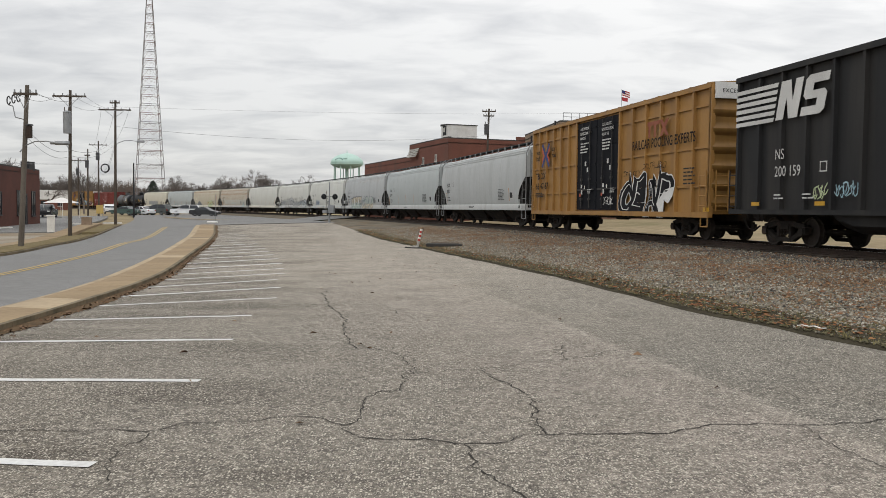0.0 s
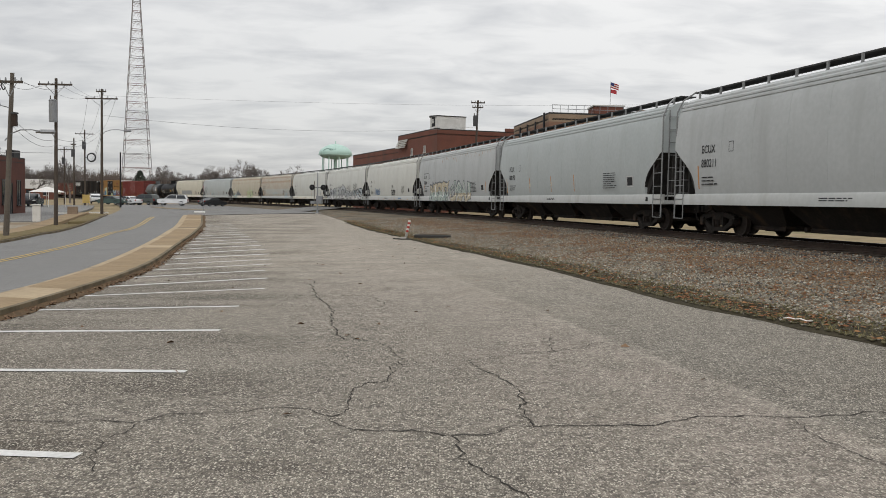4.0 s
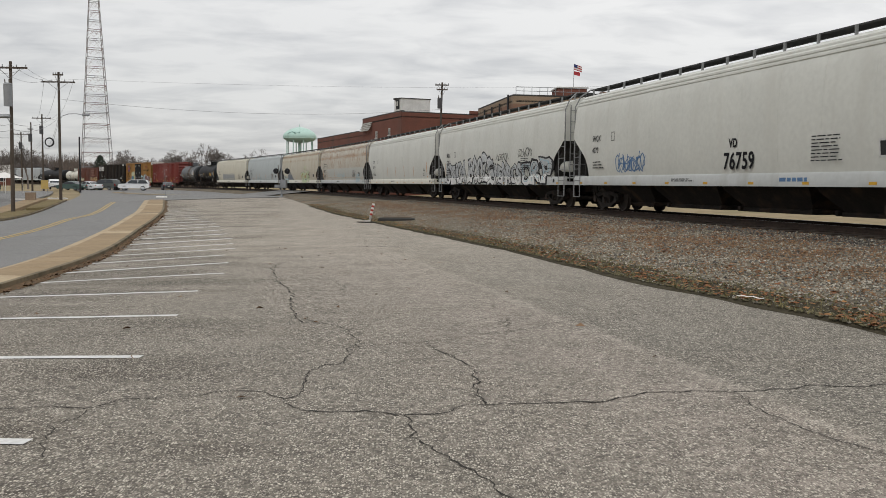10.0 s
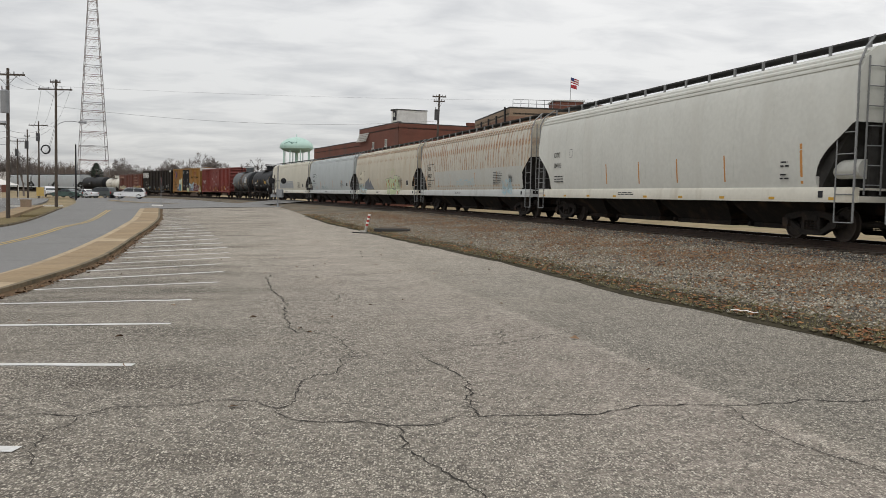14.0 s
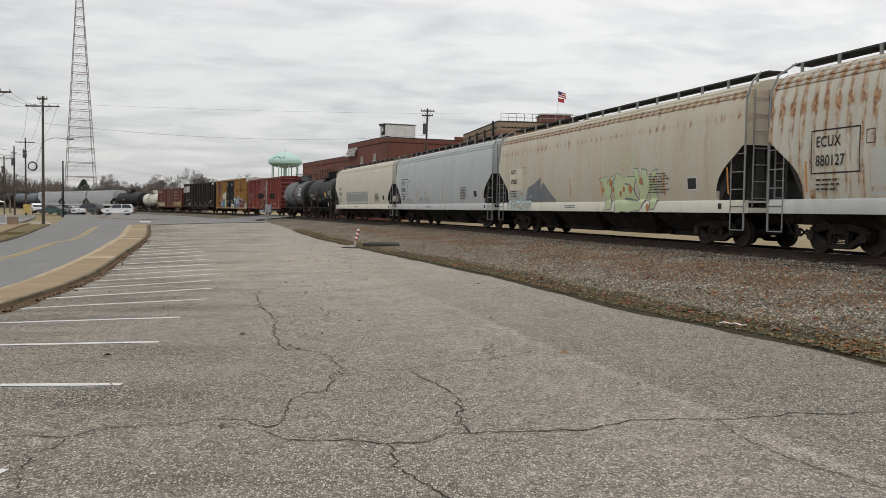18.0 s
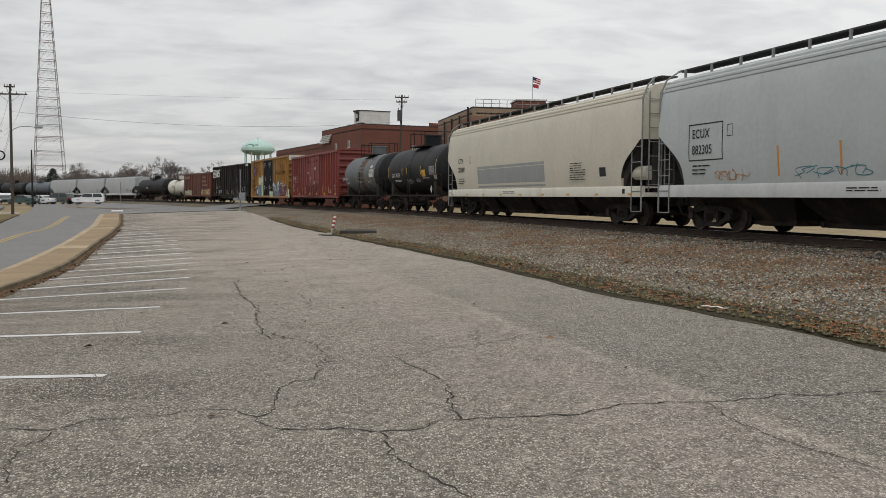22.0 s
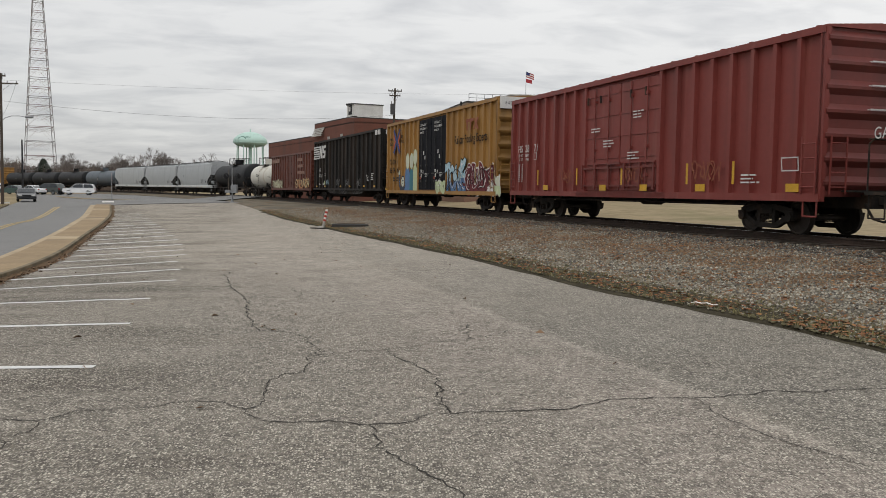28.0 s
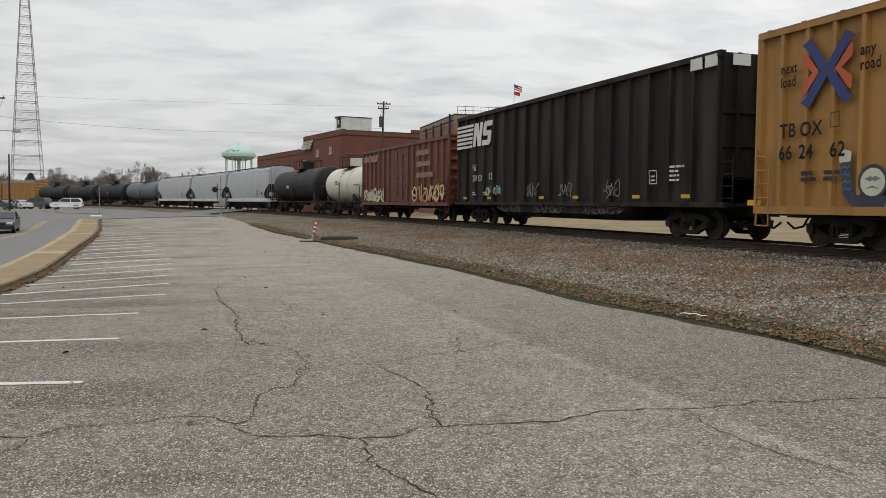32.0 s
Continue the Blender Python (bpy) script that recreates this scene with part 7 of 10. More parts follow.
hopper_marks(h, "SHQX", "4070", seed=4, dash=(), size=0.3)
spray(h, 6.00, 3.80, 1.40, 2.15, HS, (C_BLUE, C_BLUE), 43, fill=False, outline=C_BLUE, letters=7)
spray(h, 5.60, 4.20, 1.45, 2.05, HS, (C_BLUE, C_BLUE), 73, fill=False, outline=C_BLUE, letters=5)
side_text("sprayed_tag", "VD", 0.34, -1.25, 2.18, HS(2.18) + 0.02, C_BLACK, h, bold=0.012)
side_text("sprayed_tag", "76759", 0.66, -0.95, 1.66, HS(1.85) + 0.012, C_BLACK, h, stretch=0.85, bold=0.016)
bars(h, -3.5, 1.2, 1.562, 1.15, 1, C_BLUE, h=0.1, seed=74)
h = put(hopper("pale grey covered hopper with long silver and black graffiti", P_WARM, P_SILL), U[4], U[5])
hopper_marks(h, "MBLX", "53313", x=7.93, seed=5, dash=(8.3, -8.2), size=0.36, zt=2.45)
bubble(h, "SIKM", 8.1, 4.1, 1.0, 2.3, HS, C_CHROME, C_WHITE, M_INK, 45, CUTS, None, 0.3, 0.05, 0.035)
bubble(h, "BOOZE", 3.6, -0.7, 1.0, 2.45, HS, C_CHROME, C_WHITE, M_INK, 46, CUTS, C_WHITE, 0.3, 0.05, 0.05)
bubble(h, "WENRCS", -0.8, -4.7, 1.0, 2.05, HS, C_CHROME, C_WHITE, M_INK, 47, CUTS, None, 0.35, 0.05, 0.05)
for k, xa, xb, zt in ((85, 8.0, 4.2, 2.2), (86, 3.5, -0.6, 2.3), (87, -0.9, -4.6, 1.95), (88, -4.8, -8.5, 2.05)):
    spray(h, xa, xb, 1.02, zt, lambda z: HS(z) + 0.009, (M_INK, M_INK), k, fill=False, letters=6, thin=0.022)
bubble(h, "ORP", -4.7, -8.6, 0.99, 2.15, HS, C_CHROME, C_WHITE, M_INK, 75, CUTS, C_SKY, 0.4, 0.05, 0.06)
spray(h, -1.25, -3.10, 2.15, 2.6, HS, (M_INK, M_INK), 76, fill=False, letters=5)
spray(h, -4.45, -6.10, 2.25, 2.75, HS, (M_INK, M_INK), 77, fill=False, letters=5)
h = put(hopper("plain pale grey covered hopper with faint streaks", P_WARM, P_SILLW), U[5], U[6])
hopper_marks(h, "CITX", "704113", seed=6, dash=(3.0, 0.5, -2.0, -4.6), size=0.3, data=False)
patch(h, -7.9, 1.42, 0.09, 1.0, M_ORANGE, "paint_dash")
h = put(hopper("warm grey covered hopper streaked with orange rust below the roof", P_RUSTED, P_SILL, tape=False), U[6], U[7])
patch(h, 6.2, 1.40, 15.0, 1.05, P_BLUISH, "overpainted_panel")
spray(h, 1.8, -1.6, 1.5, 1.95, HS, (C_SKY, C_SKY), 71, fill=False, outline=C_SKY, letters=6)
spray(h, -6.0, -7.4, 1.02, 1.9, HS, (C_SKY, C_SKY), 72, fill=False, outline=C_SKY, letters=4)
hopper_marks(h, "ECUX", "880127", seed=7, boxed=True, dash=(8.35, 5.57, 2.98, -1.7, -5.2), zt=2.42)
rust_streaks(h, 7.0, -9.0, 2.6, 3.3, 20, 8, 0.12)
h = put(hopper("dirty buff covered hopper with green and slate graffiti", P_BUFF, P_SILLW, tape=False), U[7], U[8])
patch(h, 8.2, 1.93, 1.6, 0.97, P_STENCIL)
hopper_marks(h, "NDYX", "872025", x=8.08, zt=2.5, seed=8, dash=(1.5, -1.2, -5.6, -9.0), size=0.3)
spray(h, 8.6, 5.6, 0.99, 1.9, HS, (C_TEAL, C_RUSTY), 48, letters=4, outline=C_SKY)
g = G()
for pts in ([(6.3, 1.38), (5.96, 1.98), (5.2, 2.15), (4.4, 2.4), (4.62, 1.85), (4.15, 2.2), (3.7, 1.85), (2.9, 1.42), (2.9, 1.38)],):
    k = len(g.v)
    fine = [(a[0] + (b[0] - a[0]) * i / 5, a[1] + (b[1] - a[1]) * i / 5) for a, b in zip(pts, pts[1:] + pts[:1]) for i in range(5)]
    g.v += [(p[0], HS(p[1]) + 0.016, p[1]) for p in fine]
    g.f.append(tuple(range(k, k + len(fine))))
part("graffiti", g, C_SLATE, h, smooth=0)
bubble(h, "YEW", -1.0, -5.2, 0.99, 2.35, HS, C_GREEN, C_GREEN, C_SLATE, 49, CUTS, None, 0.3, 0.085, 0.02)
rnd = random.Random(50)
for i in range(9):
    # round orange spots on the green letters
    q, zc, rr = -1.2 - 3.9 * (i + rnd.random()) / 9, rnd.choice((1.12, 1.6, 1.75, 2.0)), rnd.uniform(0.07, 0.13)
    ring = [(q + rr * math.cos(a), zc + 1.2 * rr * math.sin(a)) for a in np.linspace(0, 6.283, 13)[:-1]]
    g = G()
    g.v += [(a, HS(b) + 0.016, b) for a, b in ring]
    g.f.append(tuple(range(12)))
    part("sprayed_spot", g, C_RUSTY, h, smooth=0)
spray(h, -2.7, -3.7, 2.4, 3.05, HS, (C_GREEN, C_GREEN), 78, fill=False, outline=C_GREEN, letters=3)
h = put(hopper("cool grey covered hopper with small orange tags", P_COOL, P_SILL, tape=False), U[8], U[9])
hopper_marks(h, "ECUX", "882305", seed=9, boxed=True, dash=(4.3, 2.2, -1.4, -5.2, -8.3))
spray(h, 6.9, 5.4, 1.4, 1.75, HS, (C_RUSTY, C_RUSTY), 79, fill=False, outline=C_RUSTY, letters=5)
spray(h, 3.6, 1.2, 1.4, 1.75, HS, (C_TEAL, C_TEAL), 80, fill=False, outline=C_DEEPTEAL, letters=4)
h = put(hopper("cream covered hopper with grey overpainted panel", P_CREAM, P_SILLW), U[9], U[10])
hopper_marks(h, "CITX", "703089", x=8.05, seed=10, dash=())
patch(h, 5.25, 1.40, 7.7, 1.0, P_PRIMER, "overpainted_panel")

R1, Z1 = 1.50, 2.58


def tank_rows(t, x, z, w, n, pitch=0.075, h=0.04, seed=1, m=None):
    """Stencilled rows that follow the round tank."""
    rnd = random.Random(seed)
    for i in range(n):
        a, left = x, w * rnd.uniform(0.75, 1.0)
        while left > 0.1:
            b = min(left, rnd.uniform(0.12, 0.42))
            tank_mark(t, a, z - i * pitch, b, h, m or M_CHALK, R1 + 0.004, Z1, "stencil_line")
            a -= b + 0.06
            left -= b + 0.06


t = put(tank_car("glossy black tank car with yellow reflector strips", P_TANK, L=12.6, r=R1, zc=Z1, over=0.55, inset=1.85), 142.6, 155.2, 1.85)
side_text("reporting_mark", "CAOX 300303", 0.36, 4.0, 2.3, R1 + 0.012, M_CHALK, t, stretch=0.78)
for x, z, q in ((5.0, 2.1, 0.8), (1.75, 2.3, 0.45), (0.72, 2.3, 0.45), (-2.08, 2.28, 0.5), (-4.9, 2.05, 1.0)):
    tank_mark(t, x, z, 0.09, q, M_REFLY, R1, Z1)
tank_mark(t, -2.3, 2.14, 0.72, 0.40, M_REFLY, R1, Z1, "warning_plate")
tank_rows(t, 3.6, 1.98, 1.5, 2, seed=2)
tank_rows(t, 0.9, 2.0, 1.3, 4, seed=3, m=P_PRIMER)
tank_rows(t, -2.4, 2.02, 1.6, 1, h=0.07, seed=4, m=P_PRIMER)
tank_rows(t, -1.0, 2.0, 0.9, 3, seed=5, m=P_PRIMER)
tank_mark(t, -3.7, 2.2, 1.05, 0.52, P_TANKSLATE, R1, Z1, "data_panel")
tank_rows(t, -3.75, 2.66, 0.95, 6, seed=6, m=P_PRIMER)
tank_mark(t, -4.45, 1.95, 0.5, 0.24, P_PRIMER, R1, Z1, "data_panel")
part("hazard_placard", G().prism([(-4.25, 1.38), (-4.42, 1.6), (-4.59, 1.38), (-4.42, 1.16)], "y", 1.56, 1.57), M_CHALK, t)
t = put(tank_car("slate grey tank car with rusty stained middle band", P_TANKSLATE, L=12.3, r=R1, zc=Z1, band=P_BAND, over=0.55, inset=1.85), 155.2, 167.6, 1.85)
side_text("reporting_mark", "GAMX 5498", 0.36, 5.5, 2.3, R1 + 0.012, M_CHALK, t, stretch=0.8)
for x, z, q in ((3.6, 2.05, 0.4), (1.35, 2.1, 0.45), (-1.6, 2.0, 0.4), (-3.75, 2.1, 0.85)):
    tank_mark(t, x, z, 0.09, q, M_REFLY, R1, Z1)
tank_mark(t, -2.45, 2.35, 1.05, 0.55, M_CHALK, R1, Z1, "data_panel")
tank_mark(t, -2.55, 3.0, 0.65, 0.2, M_CHALK, R1, Z1, "data_panel")
tank_rows(t, -2.5, 2.8, 0.95, 4, seed=8, m=P_TANKSLATE)
g = G()
_n, _e = 36, 12.3 / 2 - 0.55
g.loft([[(x, q * math.cos(2 * math.pi * i / _n), Z1 + q * math.sin(2 * math.pi * i / _n)) for i in range(_n)]
        for x, q in ((-3.85, R1 - 0.01), (-3.85, R1 + 0.012), (-_e + 0.7, R1 + 0.012), (-_e + 0.48, R1 * 0.985), (-_e + 0.28, R1 * 0.885), (-_e + 0.12, R1 * 0.68), (-_e + 0.02, R1 * 0.37), (-_e - 0.015, 0.02))])
part("end_jacket", g, P_TANK, t, "black-painted end jacket of the tank")
for x, k in ((4.4, 9), (0.9, 10), (-1.9, 11)):
    tank_rows(t, x, 2.05, 1.2, 2, seed=k)

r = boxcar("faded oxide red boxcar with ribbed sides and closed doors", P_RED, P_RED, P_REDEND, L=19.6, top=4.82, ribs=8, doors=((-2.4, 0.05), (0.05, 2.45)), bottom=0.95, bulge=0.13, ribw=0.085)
put(r, 167.8, 187.4, 3.0)
y = 1.556
for text, x in (("HS", 8.4), ("28", 7.68), ("71", 6.8)):
    side_text("reporting_mark", text, 0.42, x, 2.74, y, M_CHALK, r, stretch=0.95, bold=0.004)
for text, x, z in (("LD LMT", 8.35, 2.48), ("LT WT", 8.3, 2.32), ("208500", 7.68, 2.47), ("77500", 7.62, 2.31)):
    side_text("stencil_line", text, 0.15, x, z, y, M_CHALK, r, bold=0.002)
for x in (8.32, 8.0):
    bars(r, x, 2.12, y, 0.16, 9, M_CHALK, h=0.04, pitch=0.085, seed=int(x * 100))
frame_box_at = lambda car, x, z, w, hh: [part("stencil_frame", G().box(a - c, a, y, y + 0.004, b, b + d), M_CHALK, car) for a, b, c, d in ((x, z, w, 0.025), (x, z + hh, w, 0.025), (x, z, 0.025, hh), (x - w + 0.025, z, 0.025, hh))]
frame_box_at(r, 6.78, 2.28, 0.26, 0.26)
# latch frame across the foot of both doors
for z in (1.22, 1.82):
    part("latch_rail", G().box(-2.3, 2.6, 1.53, 1.575, z - 0.03, z + 0.03), P_REDEND, r)
for x in (2.5, 1.55, 0.6, -0.45, -1.4, -2.2):
    part("latch_post", G().box(x - 0.035, x + 0.035, 1.53, 1.60, 1.1, 1.95), P_REDEND, r)
part("lock_handle", G().box(-0.25, 0.65, 1.6, 1.65, 1.92, 1.99), P_REDEND, r)
for x in (2.2, 1.3, -0.7, -1.6):
    part("grab_hook", G().box(x - 0.03, x + 0.03, 1.53, 1.58, 4.05, 4.3), M_UNDER, r)
for x, z, n in ((1.9, 3.2, 2), (1.0, 2.75, 3), (-0.9, 3.6, 3), (-0.6, 2.3, 3), (-6.4, 1.5, 3)):
    bars(r, x, z, y + 0.02, 0.8, n, M_CHALK, h=0.04, seed=int(x * 10))
frame_box(r, -7.9, 1.55, 0.6, 0.34, 0.03, M_CHALK)
for x in (6.4, 3.0, -0.2, -3.9, -6.0):
    part("reflector_plate", G().box(x - 0.1, x, y, y + 0.005, 1.25, 1.85), M_REFLY, r)
for x in (5.8, 1.2, -1.4, -4.4, -8.1):
    part("reflector_plate", G().box(x - 0.45, x, y + 0.02, y + 0.025, 1.05, 1.25), M_REFLY, r)
fy = lambda z: 1.558
for x, k in ((4.6, 51), (-0.3, 52), (-4.2, 53)):
    spray(r, x, x - 1.3, 1.3, 1.9, fy, (C_CHROME, C_CHROME), k, fill=False, outline=C_MAROON, letters=5)
for i, n in enumerate((3, 3, 3)):
    m = Matrix.Translation((-9.29, 0.3, 4.1 - 0.55 * i)) @ Euler((radians(90), 0, radians(-90))).to_matrix().to_4x4()
    g = G()
    for j in range(n):
        g.box(0, 0.7, -0.03, 0.0, -0.09 * j, -0.09 * j + 0.045)
    part("stencil_line", g, M_CHALK, r, smooth=0, m=m @ Matrix.Rotation(math.pi / 2 * 0, 4, "X"))

tbox("ochre yellow boxcar with blue and red graffiti below the lettering", 187.9, 207.6, False)
big_gondola("grimy black high-sided gondola with chalky tags", 207.8, 229.7, False)

b = boxcar("brown-red boxcar with faded white lettering and graffiti", P_BROWN, P_BROWN, P_BROWN, L=18.2, top=4.4, ribs=7, doors=((-1.6, 1.2),), bottom=0.95)
put(b, 229.5, 247.7, 3.0)
bars(b, 8.1, 4.05, y, 4.2, 1, C_FADED, h=0.4, seed=58, name="faded_lettering")
for i in range(3):
    bars(b, -3.2, 3.9 - i * 0.62, y, 3.0, 1, C_FADED, h=0.28, seed=60 + i)
spray(b, 8.0, 3.2, 1.0, 1.9, fy, (C_CREAM, C_GREEN), 61, letters=6)
spray(b, -2.6, -8.0, 1.0, 2.0, fy, (C_RUSTY, C_GREEN), 62, letters=6)

t = put(tank_car("short white tank car with rust-stained top", P_TANKW, L=12.3, r=1.35, zc=2.35), 247.7, 260.0, 2.3)
bars(t, 1.6, 2.6, 1.35, 1.2, 2, M_INK, h=0.1, pitch=0.16)
t = put(tank_car("long black tank car", P_TANK, L=19.3, r=1.5, zc=2.55), 260.0, 279.3, 2.4)
bars(t, 2.6, 2.5, 1.5, 1.4, 2, M_CHALK, h=0.08, pitch=0.14)
for a, bb in ((279.3, 301.2), (301.2, 322.0), (322.0, 342.8)):
    h = put(hopper("silver grey covered hopper with sloping ends", P_SILVER, P_SILL, L=bb - a, bell=2.3), a, bb)
    hopper_marks(h, "", "", seed=int(a), dash=())
tanks = [(P_TANKBLUE, "faded blue-grey tank car", 342.8, 364.5), (P_TANK, "black tank car with dull sides", 364.5, 385.0), (P_TANK, "black tank car with dull sides", 385.0, 405.7), (P_TANK, "black tank car with dull sides", 405.7, 427.0)]
for paint, label, a, bb in tanks:
    t = put(tank_car(label, paint, L=bb - a, r=1.6, zc=2.65), a, bb, 2.4)
    bars(t, 1.0, 2.6, 1.6, 0.8, 2, M_CHALK, h=0.1, pitch=0.16)
for a in (428.0, 455.7):
    put(autorack("tall yellow autorack car with pale roof band", P_YELLOW), a, a + 27.5, 3.0)


# ---- buildings beyond the track ----
def wall_piece(name, a, b, z0, z1, material, parent, thick=0.3, inward=1):
    """An upright wall from a to b (2D), with thickness to its left (1) or right (-1)."""
    d = Vector((b[0] - a[0], b[1] - a[1])).normalized()
    n = Vector((-d.y, d.x)) * thick * inward
    g = G()
    g.prism([a, b, (b[0] + n.x, b[1] + n.y), (a[0] + n.x, a[1] + n.y)], "z", z0, z1)
    return part(name, g, material, parent, smooth=0)


def wall_window(parent, a, b, u, w, z0, z1, frame_m, inward=1, sill=True):
    """A framed window set on the outer face of a wall from a to b, its middle u metres along."""
    d = Vector((b[0] - a[0], b[1] - a[1])).normalized()
    out = Vector((d.y, -d.x)) * inward
    base = Vector(a) + d * u
    def slab(name, u0, u1, q0, q1, o0, o1, m, par):
        g = G()
        pts = [base + d * x + out * o for x, o in ((u0, o0), (u1, o0), (u1, o1), (u0, o1))]
        g.prism([tuple(p) for p in pts], "z", q0, q1)
        return part(name, g, m, par, smooth=0)
    win = slab("window", -w / 2, w / 2, z0, z1, 0.0, 0.03, M_GLASS, parent)
    slab("frame", -w / 2 - 0.06, -w / 2, z0, z1, 0.0, 0.07, frame_m, win)
    slab("frame", w / 2, w / 2 + 0.06, z0, z1, 0.0, 0.07, frame_m, win)
    slab("frame", -w / 2 - 0.06, w / 2 + 0.06, z1, z1 + 0.08, 0.0, 0.07, frame_m, win)
    slab("mullion", -0.03, 0.03, z0, z1, 0.03, 0.06, frame_m, win)
    if sill:
        slab("sill", -w / 2 - 0.12, w / 2 + 0.12, z0 - 0.1, z0, 0.0, 0.14, frame_m, win)
    return win


def build_mill():
    """Red brick works with a low wing, a taller block and a white shed on its roof."""
    b = thing("brick_works", "long red brick works with white roof shed", "building")
    A, B, C = (0.5, 96.0), (-4.4, 110.0), (-12.2, 132.6)
    R = Vector((0.944, 0.33))
    z = -0.5
    E = (A[0] + R.x * 13.5, A[1] + R.y * 13.5)
    F = (B[0] + R.x * 13.5, B[1] + R.y * 13.5)
    H = (C[0] + R.x * 12, C[1] + R.y * 12)
    for n, p, q, t in (("wall_west", B, A, 9.45), ("wall_south", A, E, 9.35), ("wall_east", E, F, 9.35), ("wall_north", F, B, 9.4), ("wing_wall_west", C, B, 8.0), ("wing_wall_north", H, C, 8.0), ("wing_wall_east", F, H, 8.0)):
        w = wall_piece("wall", p, q, z, t, M_BRICK, b)
        wall_piece("coping", p, q, t, t + 0.12, M_ROOFING, w, thick=0.36)
    part("roof", G().prism([A, E, F, B], "z", 8.8, 8.95), M_ROOFING, b)
    part("roof", G().prism([B, F, H, C], "z", 7.4, 7.5), M_ROOFING, b)
    # raised parapet at the far corner
    P = (A[0] + R.x * 8.4, A[1] + R.y * 8.4)
    wall_piece("parapet", P, E, 9.35, 9.85, M_BRICK, b, thick=0.35)
    for u, w, q0, q1 in ((3.2, 0.55, 7.0, 7.7), (6.9, 0.55, 6.9, 7.6)):
        wall_window(b, B, A, 14.83 - u * 1.3, w, q0, q1, M_TRIM)
    wall_window(b, A, E, 6.4, 0.4, 6.7, 7.1, M_TRIM)
    # white louvred awning and a dark sign on the west wall
    d = (Vector(A) - Vector(B)).normalized()
    o = Vector((d.y, -d.x))
    g = G()
    for i in range(5):
        p = Vector(B) + d * 0.3 + o * (0.05 + 0.09 * i)
        q = Vector(B) + d * 4.2 + o * (0.05 + 0.09 * i)
        g.prism([tuple(p), tuple(q), tuple(q + o * 0.08), tuple(p + o * 0.08)], "z", 8.75 - 0.22 * i, 8.9 - 0.22 * i)
    part("awning", g, M_TRIM, b, "weathered white slatted awning")
    g = G()
    p, q = Vector(B) + d * 2.4 + o * 0.04, Vector(B) + d * 4.0 + o * 0.04
    g.prism([tuple(p), tuple(q), tuple(q + o * 0.06), tuple(p + o * 0.06)], "z", 5.6, 6.3)
    sign = part("sign_board", g, M_BLACK, b)
    g = G()
    p, q = Vector(B) + d * 2.85 + o * 0.11, Vector(B) + d * 3.5 + o * 0.11
    g.prism([tuple(p), tuple(q), tuple(q + o * 0.01), tuple(p + o * 0.01)], "z", 5.75, 6.15)
    part("sign_mark", g, M_WHITEP, sign)
    g = G()
    for i in range(4):
        p = Vector(B) + d * (0.15 + 0.28 * i) + o * 0.1
        g.tube((p.x, p.y, 5.8), (p.x + 0.3, p.y + 0.2, 8.0), 0.07, 0.05, 6)
    part("drain_pipe", g, M_CONC, b)
    # shed on the roof
    s = thing("roof_shed", "small white clapboard shed on the works roof with dark lettering", "shed")
    p0 = Vector(A) + R * 0.75 - d * 2.2
    m = Matrix.Translation((p0.x, p0.y, 9.3)) @ Matrix.Rotation(math.atan2(R.y, R.x), 4, "Z")
    s.matrix_basis = m
    part("wall", G().box(0, 3.5, 0, 2.4, 0, 1.8), M_SHEDW, s)
    g = G()
    g.loft([[(x, -0.1, 1.8), (x, -0.1, 1.87), (x, 2.5, 2.02), (x, 2.5, 1.8)] for x in (-0.1, 3.6)])
    part("roof", g, M_ROOFING, s)
    for i in range(9):
        part("clapboard", G().box(-0.015, 3.515, -0.018, 0.0, 0.02 + i * 0.195, 0.2 + i * 0.195), M_SHEDW, s)
    side = Matrix.Translation((-0.02, 2.1, 1.15)) @ Euler((radians(90), 0, radians(-90))).to_matrix().to_4x4()
    part("sign_mark", G().box(0.3, 1.5, -0.5, 0.6, 0, 0.012), M_INK, s, "dark emblem on the shed's side", m=side)
    part("sign_mark", G().box(0.5, 1.0, -0.1, 0.4, 0.012, 0.02), M_TRIM, s, m=side)
    g = G()
    for a, w in ((0, 0.5), (0.6, 0.4), (1.1, 0.5), (1.7, 0.45)):
        g.box(a, a + w, -1.15, -0.8, 0, 0.012)
    part("sign_bars", g, M_INK, s, "unreadable dark lettering bars", m=side)


